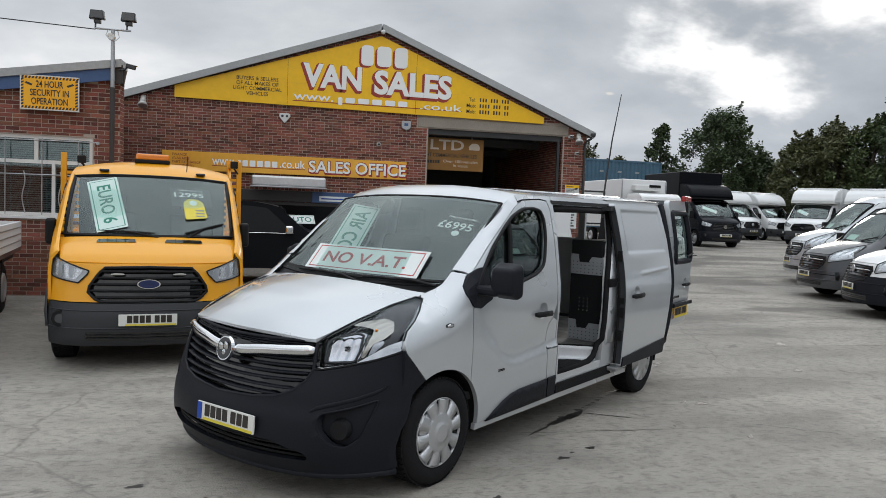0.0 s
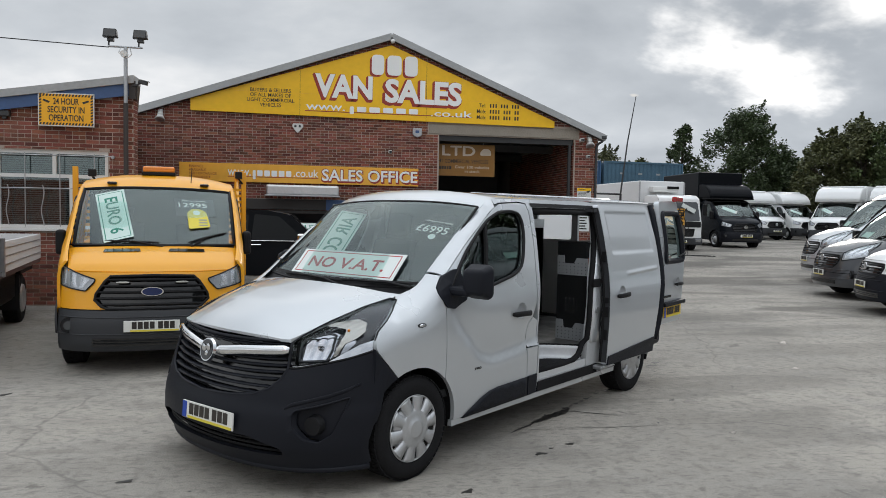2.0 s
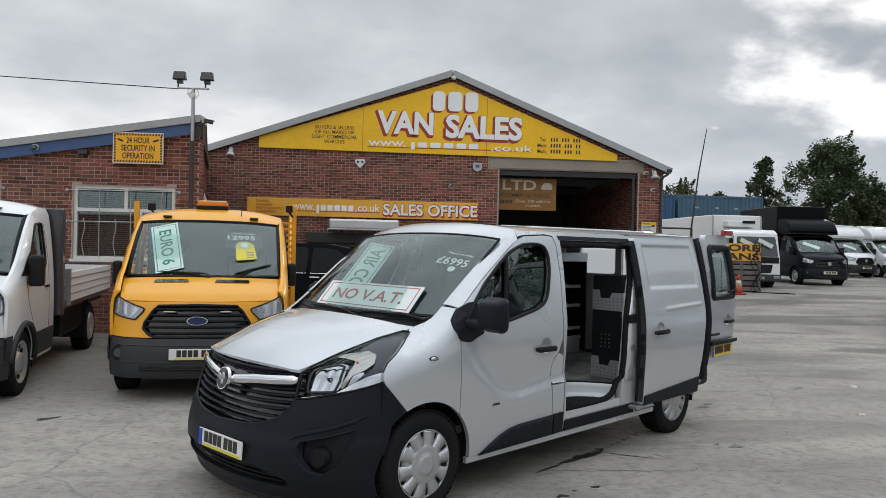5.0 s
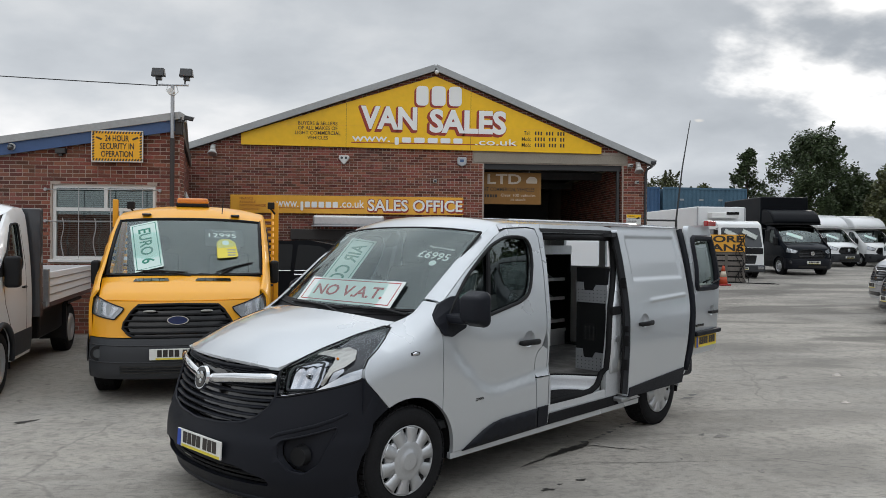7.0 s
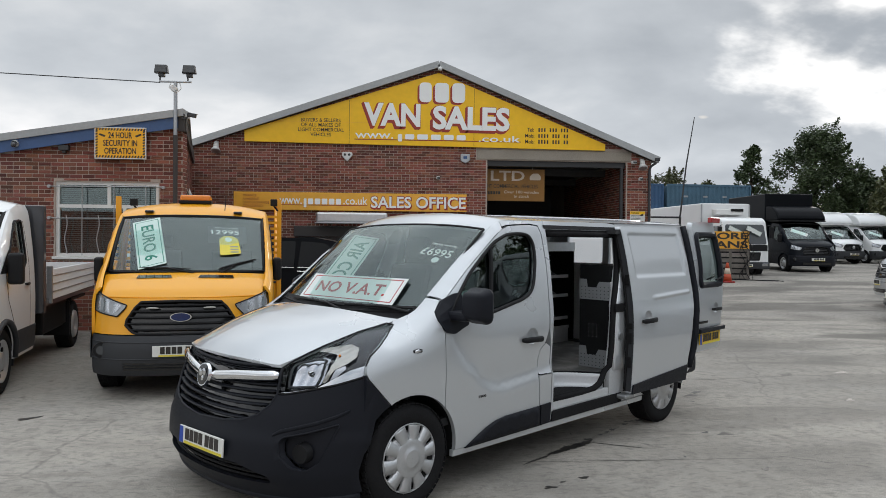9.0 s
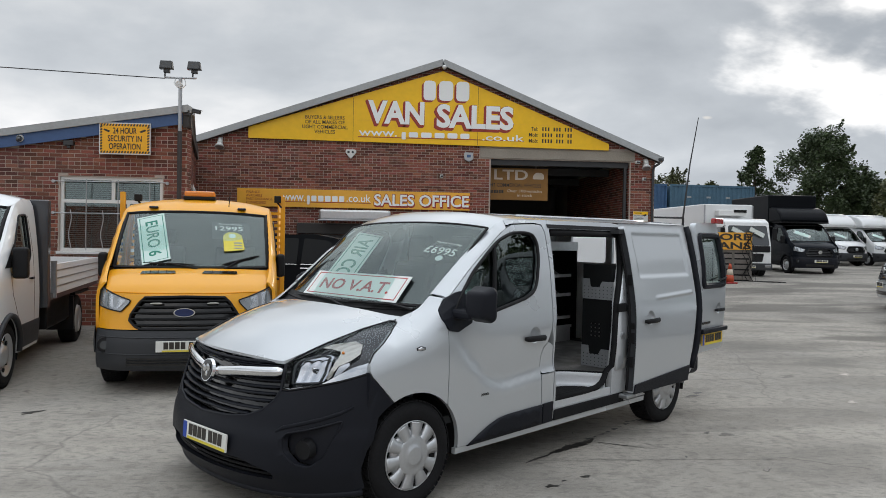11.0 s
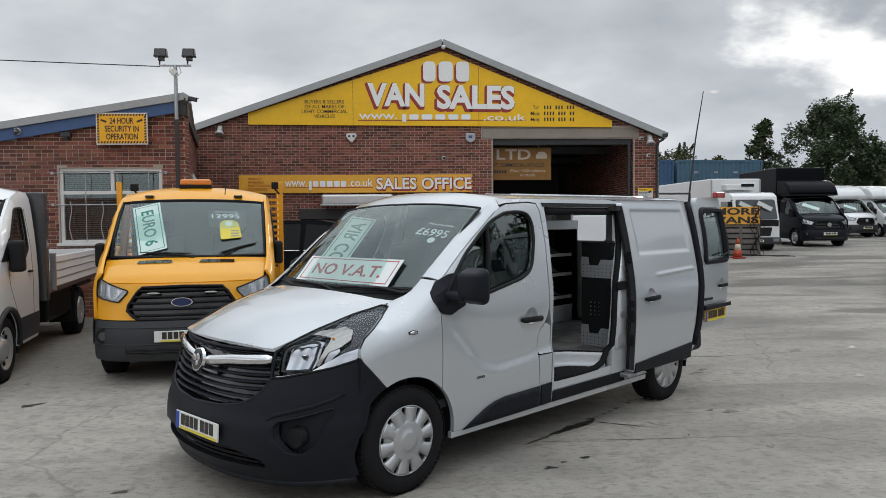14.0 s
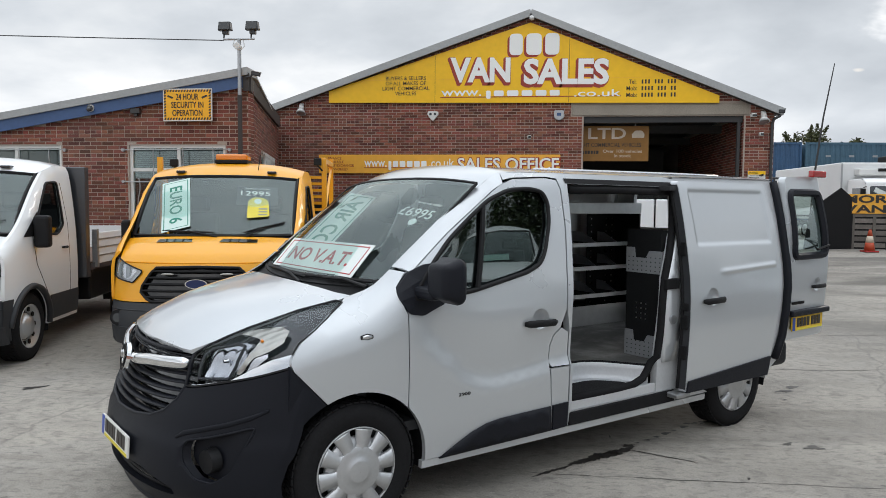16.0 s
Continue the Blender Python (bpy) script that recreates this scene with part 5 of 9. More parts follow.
r = soft(part("roof", sheet(roof_outline(), roof, 0.09), M["silver"], van))
for y in (-0.42, -0.14, 0.14, 0.42):
    part("roof_rib", tube([tuple(Vector(roof(x, y)) + Vector((0, 0, -0.004))) for x in np.linspace(2.5, 4.500, 12)], 0.012, n=6), M["silver"], r, smooth=True)


def screen(u, s, out=0.0):
    """Windscreen: u across from -1 to 1, s from the scuttle to the roof."""
    hw = 0.80 - 0.02 * s
    y = u * hw
    xb, xt = 0.98 + 0.15 * u * u, 1.705 + 0.055 * u * u
    zb, zt = 1.165 + 0.02 * u * u, 1.765 - 0.04 * abs(u) ** 2.6
    bulge = math.sin(math.pi * min(1, max(0, s))) * (1 - abs(u) ** 3)
    x = xb + (xt - xb) * s - 0.035 * bulge - out * 0.6
    z = zb + (zt - zb) * s + 0.045 * bulge + out * 0.8
    return (x, y, z)


rect = [(-1, 0), (1, 0), (1, 1), (-1, 1)]
scr = part("windscreen", sheet([(-0.985, 0.02), (0.985, 0.02), (0.985, 0.985), (-0.985, 0.985)], screen, 0.08), M["auto_glass"], van, "raked clear windscreen", smooth=True)
scr.visible_shadow = False
for a0, a1, b0, b1 in ((0.915, 0.985, 0.05, 0.985), (-0.985, -0.955, 0.05, 0.985), (-0.955, 0.915, 0.955, 0.985), (-0.955, 0.915, 0.02, 0.075)):
    part("black_border", sheet([(a0, b0), (a1, b0), (a1, b1), (a0, b1)], lambda u, s: screen(u, s, -0.004), 0.08), M["gloss_black"], scr, "black printed edge of the glass", smooth=True)
for a, b in (((-1, 0.0), (1, 0.0)), ((1, 0), (1, 1)), ((1, 1), (-1, 1)), ((-1, 1), (-1, 0))):
    pts = [screen(a[0] + (b[0] - a[0]) * k / 12, a[1] + (b[1] - a[1]) * k / 12, -0.002) for k in range(13)]
    part("screen_seal", tube(pts, 0.009, n=6), M["black_plastic"], van)
part("scuttle", sheet([(-1.0, -0.17), (1.0, -0.17), (1.0, 0.05), (-1.0, 0.05)], lambda u, s: (screen(u, s)[0], screen(u, s)[1], screen(u, s)[2] - interp(s, (-0.17, -0.06, 0.0, 0.05), (-0.035, 0.006, 0.006, -0.006))), 0.06), M["black_plastic"], van, "black scuttle panel below the windscreen", smooth=True)


def bonnet(u, s):
    """u across, s from the grille back to the scuttle."""
    q = abs(u)
    hw = 0.575 + 0.175 * s ** 0.9
    xf, xr = 0.165 + 0.095 * q ** 2.0, 0.955 + 0.10 * q * q
    x = xf + (xr - xf) * s
    edge = spline(max(0.3, x), XT, ZT)
    zc = interp(s, (0, 0.06, 0.15, 0.35, 0.6, 0.85, 1.0), (0.918, 0.965, 1.008, 1.078, 1.128, 1.165, 1.185))
    ze = interp(x, (0.24, 0.30, 0.60, 0.76, 0.96, 1.06), (0.918, 0.938, 1.047, 1.092, 1.132, 1.175))
    z = ze + max(0.0, zc + 0.02 - ze) * (1 - q ** 3.0) - 0.004
    return (x, u * hw, z)


bn = soft(part("bonnet", sheet([(-1, 0), (1, 0), (1, 0.93), (0.5, 0.895), (-0.5, 0.895), (-1, 0.93)], bonnet, 0.055, 0.02, inward=(0.3, 0, -0.95)), M["silver"], van))

# front end
GR = [(0.0, 0.565), (0.19, 0.580), (0.30, 0.602), (0.372, 0.64), (0.42, 0.70), (0.437, 0.76), (0.425, 0.85), (0.408, 0.908), (0.2, 0.897), (0.0, 0.893)]
grille = GR + [(-t, z) for t, z in GR[-2:0:-1]]
HL = [(0.418, 0.905), (0.475, 1.012), (0.513, 1.082), (0.55, 1.122), (0.60, 1.115), (0.688, 1.062), (0.745, 1.01), (0.768, 0.96), (0.80, 0.915), (0.845, 0.875), (0.83, 0.86), (0.70, 0.82), (0.475, 0.765), (0.440, 0.765), (0.428, 0.85)]
FOG = rounded([(0.503, 0.50), (0.515, 0.537), (0.62, 0.562), (0.765, 0.605), (0.752, 0.55), (0.70, 0.40), (0.635, 0.352), (0.565, 0.372), (0.512, 0.44)], 0.02)
FOGM = [(-t, z) for t, z in FOG][::-1]
intake = rounded([(-0.47, 0.275), (0.47, 0.275), (0.47, 0.315), (0.30, 0.37), (-0.30, 0.37), (-0.47, 0.315)], 0.02)
HLM = [(-t, z) for t, z in HL][::-1]
edge = [(0.0, 0.175), (0.5, 0.18), (0.83, 0.20), (0.86, 0.33), (0.90, 0.42), (1.0, 0.51), (1.0, 0.66), (0.975, 0.745), (0.915, 0.815), (0.852, 0.858)]
tophalf = [(0.832, 0.852), (0.70, 0.812), (0.475, 0.757), (0.443, 0.757)]
bp_out = edge + tophalf + [(0.437, 0.76)] + [(t, z) for t, z in GR[4:0:-1]] + [GR[0]] + [(-t, z) for t, z in GR[1:5]] + [(-0.437, 0.76)] + [(-t, z) for t, z in tophalf[::-1]] + [(-t, z) for t, z in edge[::-1][:-1]]
bumper = soft(part("front_bumper", sheet(bp_out, lambda t, z: nose(t, z, 0.012 * smooth(z, 0.56, 0.5) * smooth(z, 0.24, 0.32)), 0.035, 0.05, holes=[FOG, FOGM, intake], inward=(1, 0, 0)), M["bumper"], van, "matt black front bumper"), 60)
for s, fn in ((-1, near), (1, off)):
    side_b = [(0.60, 0.865), (0.61, 0.842), (0.77, 0.668)] + arch(0.933, 0.382, 116, 152, 8) + [(0.585, 0.51), (0.59, 0.7)]
    soft(part("bumper_end", sheet(side_b, lambda x, z: fn(x, z, 0.0), 0.04, 0.03, inward=(0, -s, 0)), M["bumper"], bumper))
part("lower_lip", tube([nose(t, 0.18, -0.01) for t in np.linspace(-0.84, 0.84, 30)], 0.02, n=8), M["bumper"], bumper, smooth=True)
for k in range(3):
    z = 0.292 + 0.027 * k
    part("intake_slat", tube([nose(t, z, -0.03) for t in np.linspace(-0.46 + 0.05 * k, 0.46 - 0.05 * k, 24)], 0.0075, n=6), M["black_plastic"], bumper)
part("intake_back", sheet([(-0.55, 0.25), (0.55, 0.25), (0.55, 0.40), (-0.55, 0.40)], lambda t, z: nose(t, z, -0.075), 0.08), M["gloss_black"], bumper)
for s in (1, -1):
    back = [(s * t, z) for t, z in FOG]
    cup = part("fog_recess", sheet(back if s > 0 else back[::-1], lambda t, z: nose(t, z, -0.055 + 0.048 * smooth(abs(t), 0.56, 0.75)), 0.04), M["bumper"], bumper, smooth=True)
    part("recess_lip", tube([nose(t, z, 0.002) for t, z in dense(back, 0.04)], 0.006, n=6, closed=True), M["bumper"], cup, smooth=True)
    c = Vector(nose(s * 0.60, 0.447, -0.052))
    part("fog_blank", cyl(c, c + Vector((-0.045, -0.014 * s, 0)), 0.060, 0.052, n=28), M["black_plastic"], cup, smooth=False)
    crest = [nose(s * t, z, 0.004) for t, z in ((0.47, 0.545), (0.50, 0.567), (0.58, 0.592), (0.66, 0.615), (0.74, 0.645), (0.80, 0.675))]
    part("bumper_crest", bar_along(crest, 0.024, 0.009), M["bumper"], bumper, smooth=True)
gr = part("grille", sheet(grille, lambda t, z: nose(t, z, -0.06), 0.06), M["gloss_black"], van, "black slatted grille with chrome bar")
for k in range(6):
    z = 0.607 + 0.037 * k
    tmax = interp(z, (0.58, 0.602, 0.64, 0.70, 0.76, 0.83), (0.19, 0.30, 0.372, 0.42, 0.437, 0.43)) - 0.01
    rail = [nose(t, z + 0.018 * (abs(t) / 0.43) ** 2 * (1 if k > 1 else 0.4), 0.002 - 0.03) for t in np.linspace(-tmax, tmax, 26)]
    part("slat", bar_along(rail, 0.017, 0.04), M["bumper"], gr, smooth=True)
rim = [nose(t, z, -0.008) for t, z in dense(grille, 0.06)]
part("grille_surround", tube(rim, 0.011, n=6, closed=True), M["bumper"], gr, smooth=True)
for s in (1, -1):
    bar = [nose(s * t, interp(t, (0, 0.08, 0.2, 0.42), (0.808, 0.815, 0.838, 0.862)), 0.010) for t in np.linspace(0.03, 0.425, 16)]
    part("chrome_bar", bar_along(bar, 0.062, 0.045), M["chrome"], gr, smooth=True)
for k in range(3):
    mesh_rail = [nose(t, 0.868 + 0.011 * k + 0.01 * (abs(t) / 0.4) ** 2, -0.015) for t in np.linspace(-0.40, 0.40, 20)]
    part("mesh_bar", tube(mesh_rail, 0.0042, n=5), M["bumper"], gr)
bc = Vector(nose(0, 0.805, 0.03))
bd = part("round_emblem", cyl(bc, bc + Vector((-0.018, 0, 0.004)), 0.074, 0.070, n=32), M["chrome"], gr, "round chrome maker's emblem")
part("emblem_field", cyl(bc + Vector((-0.0185, 0, 0.004)), bc + Vector((-0.021, 0, 0.0045)), 0.063, n=32), M["gloss_black"], bd)
for a in (20, 140, 260):
    a = radians(a)
    p = bc + Vector((-0.022, 0.028 * math.cos(a), 0.0045 + 0.028 * math.sin(a)))
    part("emblem_relief", cyl(p, p + Vector((-0.006, 0, 0)), 0.024, 0.012, n=10), M["chrome"], bd)


def headlamp(s):
    def way(pts):
        q = [(s * t, z) for t, z in pts]
        return q if s > 0 else q[::-1]
    out = way(HL)
    hl = part("headlight", sheet(out, lambda t, z: nose(t, z, -0.002), 0.035), M["lens_clear"], van, "large swept-back clear headlight", smooth=True)
    hl.visible_shadow = False
    part("housing", sheet(out, lambda t, z: nose(t, z, -0.088 + 0.073 * smooth(z, 0.98, 1.08)), 0.05), M["lamp_black"], hl, smooth=True)
    ring = [nose(t, z, -0.004) for t, z in dense(out, 0.04)]
    part("lamp_rim", tube(ring, 0.006, n=5, closed=True), M["black_plastic"], hl)
    bowl = way(rounded([(0.458, 0.905), (0.470, 0.928), (0.545, 0.952), (0.585, 0.944), (0.612, 0.87), (0.602, 0.808), (0.475, 0.798)], 0.012))

    def bowl_at(t, z):
        dx = ((t - s * 0.535) / 0.085) ** 2 + ((z - 0.875) / 0.075) ** 2
        return nose(t, z, -0.020 - 0.056 * math.sqrt(max(0, 1 - dx * 0.55)) + 0.0022 * math.sin(t * 150))
    part("reflector_bowl", sheet(bowl, bowl_at, 0.010), M["reflector"], hl, "bright lamp reflector", smooth=True)
    part("bowl_rim", tube([nose(t, z, -0.018) for t, z in dense(bowl, 0.03)], 0.008, n=5, closed=True), M["trim_grey"], hl)
    c = Vector(nose(s * 0.535, 0.875, -0.055))
    part("bulb_shield", cyl(c + Vector((0.01, 0, 0)), c + Vector((-0.012, 0, 0)), 0.010, 0.008, n=14), M["chrome"], hl)
    ind = way(rounded([(0.485, 0.985), (0.50, 1.003), (0.585, 1.022), (0.648, 1.005), (0.70, 0.960), (0.692, 0.925), (0.655, 0.900), (0.642, 0.845), (0.632, 0.825), (0.620, 0.832), (0.630, 0.900), (0.617, 0.950), (0.595, 0.972), (0.54, 0.982)], 0.008))
    part("indicator", sheet(ind, lambda t, z: nose(t, z, -0.022 + 0.0035 * math.sin(t * 130) * math.sin(z * 110)), 0.010), M["reflector_warm"], hl, "clear indicator with a warm bulb", smooth=True)
    c = Vector(nose(s * 0.615, 0.968, -0.012))
    part("indicator_bulb", cyl(c, c + Vector((-0.006, -0.003 * s, 0)), 0.009, 0.006, n=12), M["orange_lens"], hl)
    strip = way([(0.448, 0.772), (0.475, 0.772), (0.612, 0.803), (0.688, 0.862), (0.73, 0.893), (0.80, 0.918), (0.812, 0.90), (0.832, 0.866), (0.713, 0.826), (0.475, 0.767)])
    part("chrome_strip", sheet(strip, lambda t, z: nose(t, z, -0.012), 0.02), M["chrome"], hl, "chrome lower lamp strip", smooth=True)
    fin = way([(0.648, 0.83), (0.672, 0.85), (0.70, 0.90), (0.69, 0.915), (0.655, 0.905)])
    part("light_guide", sheet(fin, lambda t, z: nose(t, z, -0.03), 0.02), M["reflector"], hl, smooth=True)


headlamp(1)
headlamp(-1)
number_plate(van, Matrix.Translation((0.002, -0.121, 0.440)) @ Matrix.Rotation(radians(-86), 4, "Z") @ Matrix.Rotation(radians(-3), 4, "X") @ Matrix.Scale(0.94, 4))
for fn in (near, off):
    p = [fn(x, z, 0.004) for x, z in ((0.952, 0.969), (0.975, 0.971), (1.000, 0.970))]
    rp = part("side_repeater", bar_along(p, 0.024, 0.016), M["reflector_pale"], van, "small clear side repeater", smooth=True)
    part("repeater_edge", bar_along([fn(x, z, 0.001) for x, z in ((0.945, 0.969), (0.975, 0.971), (1.007, 0.970))], 0.032, 0.010), M["black_plastic"], rp)
bm = fitted_text("2900", 0.075, 0.017)
bm.transform(Matrix.Translation(Vector(near(1.55, 0.612, 0.002))))
part("model_number", bm, M["gloss_black"], van, "black model numerals")

# wheel housings and wheels
for cx in (0.933, 4.031):
    for s in (-1, 1):
        bm = bmesh.new()
        a0, a1 = -12, 192
        ring = [(cx + 0.395 * math.cos(radians(a)), 0.325 + 0.395 * math.sin(radians(a))) for a in range(a0, a1 + 1, 8)]
        A = [bm.verts.new((x, s * 0.93, z)) for x, z in ring]
        B = [bm.verts.new((x, s * 0.60, z)) for x, z in ring]
        for i in range(len(ring) - 1):
            bm.faces.new((A[i], A[i + 1], B[i + 1], B[i]))
        bm.faces.new(B)
        part("wheel_housing", bm, M["black_plastic"], van, smooth=False)
        add_wheel(van, cx, s * 0.845, s > 0, spin=0.2 + cx)
part("underbody", box(0.45, 4.500, -0.78, 0.78, 0.27, 0.33), M["black_plastic"], van)
part("exhaust_box", box(2.6, 3.3, 0.2, 0.6, 0.2, 0.28, bevel=0.03), M["dark_metal"], van)

# cab
part("dashboard", prism(rounded([(1.05, 0.85), (1.55, 0.85), (1.55, 1.05), (1.42, 1.14), (1.10, 1.15)], 0.04), "y", -0.80, 0.80), M["dash"], van, "dark plastic dashboard", smooth=False)
part("cab_floor", box(0.95, 2.35, -0.90, 0.90, 0.45, 0.50), M["dash"], van)
part("firewall", box(1.0, 1.06, -0.80, 0.80, 0.45, 1.12), M["dash"], van)
part("cab_lining", sheet([(1.90, -0.66), (2.42, -0.70), (2.42, 0.70), (1.95, 0.66)], lambda x, y: (x, y, roof(x, y)[2] - 0.05), 0.1), M["white_liner"], van)
bulk = part("bulkhead", prism([(-0.86, 0.5), (0.86, 0.5), (0.84, 1.2), (0.72, 1.77), (-0.72, 1.77), (-0.84, 1.2)], "x", 2.40, 2.42), M["rack_black"], van, "dark cab bulkhead")


def seat(y):
    st = part("seat", prism(rounded([(1.62, 0.72), (2.12, 0.70), (2.14, 0.86), (1.62, 0.88)], 0.05), "y", y - 0.25, y + 0.25, bevel=0.03), M["seat"], van, "dark grey cloth cab seat")
    part("seat_back", prism(rounded([(2.04, 0.80), (2.18, 0.80), (2.34, 1.42), (2.22, 1.44)], 0.05), "y", y - 0.24, y + 0.24, bevel=0.03), M["seat"], st)
    part("head_rest", prism(rounded([(2.25, 1.47), (2.33, 1.47), (2.36, 1.66), (2.28, 1.66)], 0.03), "y", y - 0.13, y + 0.13, bevel=0.03), M["seat"], st)
    part("seat_base", box(1.68, 2.1, y - 0.2, y + 0.2, 0.5, 0.70), M["dash"], st)


for y in (-0.52, 0.0, 0.52):
    seat(y)
part("steering_wheel", tube([(1.56 + 0.07 * math.sin(a), 0.50 + 0.18 * math.cos(a), 1.12 + 0.17 * math.sin(a)) for a in np.linspace(0, 2 * math.pi, 28)[:-1]], 0.014, n=8, closed=True), M["black_plastic"], van, smooth=True)

# load space
part("load_floor", prism([(2.42, 0.83), (4.64, 0.83), (4.64, -0.83), (3.12, -0.83), (3.06, -0.80), (2.985, -0.695), (2.82, -0.578), (2.42, -0.578)], "z", 0.50, 0.552), M["ply"], van, "scuffed grey load floor")
part("roof_lining", box(2.43, 4.600, -0.70, 0.70, 1.76, 1.775), M["silver_in"], van)
part("side_lining", box(2.43, 4.600, 0.80, 0.83, 0.55, 1.74), M["white_liner"], van)
part("step_well", prism([(x, -y) for x, y in ((2.36, 0.93), (3.08, 0.93), (2.98, 0.70), (2.82, 0.58), (2.36, 0.58))], "z", 0.425, 0.445), M["silver_in"], van, "silver side step well")
part("step_front", box(2.35, 3.12, -0.948, -0.928, 0.384, 0.446, bevel=0.006), M["silver_in"], van)
part("sill_track", box(2.33, 3.30, -0.966, -0.93, 0.302, 0.380, bevel=0.006), M["rubber"], van, "black rubber-faced door track")
part("step_mat", prism(rounded([(2.38, -0.895), (2.92, -0.895), (2.93, -0.84), (2.84, -0.735), (2.76, -0.69), (2.38, -0.685)], 0.06), "z", 0.445, 0.457), M["rubber"], van, "black rubber step mat")
bm = bmesh.new()
wall = [(2.36, -0.575), (2.70, -0.575), (2.80, -0.585), (2.87, -0.615), (2.93, -0.665), (2.99, -0.74), (3.05, -0.83), (3.10, -0.905)]
rows = []
for k, (z, o) in enumerate(((0.556, 0.0), (0.552, 0.006), (0.520, 0.010), (0.475, 0.016), (0.455, 0.026), (0.446, 0.045))):
    rows.append([bm.verts.new((x - o * (0.2 if i < 3 else 0.75), y - o * (1.0 if i < 3 else 0.55), z)) for i, (x, y) in enumerate(wall)])
for A, B in zip(rows, rows[1:]):
    for i in range(len(wall) - 1):
        bm.faces.new((A[i], A[i + 1], B[i + 1], B[i]))
part("step_riser", bm, M["silver_in"], van, "silver moulded step riser", smooth=True)
part("step_edge", tube([(x, y + 0.004, 0.556) for x, y in wall], 0.009), M["rubber"], van)
part("sill_track", box(2.34, 3.6, -0.955, -0.90, 0.335, 0.385), M["alu"], van, "bright metal door track")
part("lower_track", box(2.34, 3.15, -0.93, -0.86, 0.386, 0.392), M["rubber"], van)
part("track_cover", sheet([(2.405, 1.738), (3.46, 1.738), (3.46, 1.768), (2.40, 1.768)], lambda x, z: near(x, z, 0.003), 0.1), M["black_plastic"], van, "black strip over the door opening")
top_rail = [near(x, 1.715, -0.02) for x in np.linspace(2.40, 3.42, 8)]
part("upper_track", bar_along([(x, y + 0.03, z) for x, y, z in top_rail], 0.05, 0.05), M["steel_dark"], van, "dark upper door track")
rim = [(2.43, 1.70), (2.9, 1.705), (3.405, 1.70), (3.375, 1.58), (3.33, 1.44), (3.26, 1.28), (3.185, 1.13), (3.15, 0.98), (3.13, 0.78), (3.11, 0.62)]
part("opening_seal", tube([near(x + 0.022, z, -0.024) for x, z in rim] + [(3.105, -0.915, 0.575), (3.07, -0.92, 0.53), (3.02, -0.925, 0.485), (2.93, -0.93, 0.460), (2.75, -0.932, 0.455), (2.36, -0.93, 0.455)], 0.024, n=8), M["rubber"], van, "black rubber seal round the opening", smooth=True)
part("post_cover", sheet([(3.16, 0.58), (3.30, 0.58), (3.34, 0.95), (3.47, 1.45), (3.40, 1.45), (3.22, 1.12), (3.17, 0.80)], lambda x, z: near(x, z, 0.0), 0.06, 0.03, inward=(0, 1, 0)), M["silver"], van, "bright silver door lock post", smooth=True)
part("lock_striker", cyl(near(3.24, 0.86, 0.0), near(3.24, 0.86, 0.015), 0.03, n=14), M["galv"], van)
part("post_bumper", box(3.17, 3.30, -0.985, -0.955, 1.06, 1.13, bevel=0.008), M["rubber"], van)

# racking along the off side
rack = part("racking", box(3.30, 3.325, 0.42, 0.80, 0.56, 1.66), M["rack_grey"], van, "grey and black tool racking with shelves")
part("end_panel", box(4.560, 4.580, 0.42, 0.80, 0.56, 1.60), M["rack_black"], rack)
for z in (1.262, 1.055, 0.81):
    sh = part("shelf", box(3.325, 4.460, 0.43, 0.80, z - 0.012, z + 0.004), M["rack_grey"], rack, "grey shelf with bright front edge")
    part("shelf_edge", box(3.325, 4.460, 0.412, 0.43, z - 0.014, z + 0.02), M["alu"], sh)
    part("shelf_mat", box(3.34, 4.450, 0.435, 0.79, z + 0.005, z + 0.018), M["rubber"], sh)
    for k in range(4):
        xx = 3.5 + 0.27 * k
        part("divider", prism([(0.46, z + 0.018), (0.79, z + 0.018), (0.79, z + 0.11), (0.62, z + 0.10)], "x", xx, xx + 0.006), M["rack_grey"], sh)
part("top_valance", box(3.325, 4.580, 0.41, 0.43, 1.535, 1.635, bevel=0.006), M["alu"], rack)
part("back_board", box(3.326, 4.18, 0.79, 0.80, 0.6, 1.66), M["alu"], rack)
part("back_board", box(4.18, 4.560, 0.70, 0.71, 0.6, 1.60), M["rack_black"], rack)
part("base_riser", box(3.325, 4.460, 0.41, 0.43, 0.555, 0.70), M["alu"], rack, "bright aluminium base panel")
part("base_ledge", box(3.325, 4.460, 0.395, 0.412, 0.70, 0.73), M["alu"], rack)
for xh in (4.22, 4.42, 4.500):
    bm = bmesh.new()
    for k in range(14):
        add_box(bm, xh, xh + 0.012, 0.696, 0.699, 0.70 + 0.06 * k, 0.712 + 0.06 * k)
    tagged(part("post_holes", bm, M["alu"], rack), kind="stuff")
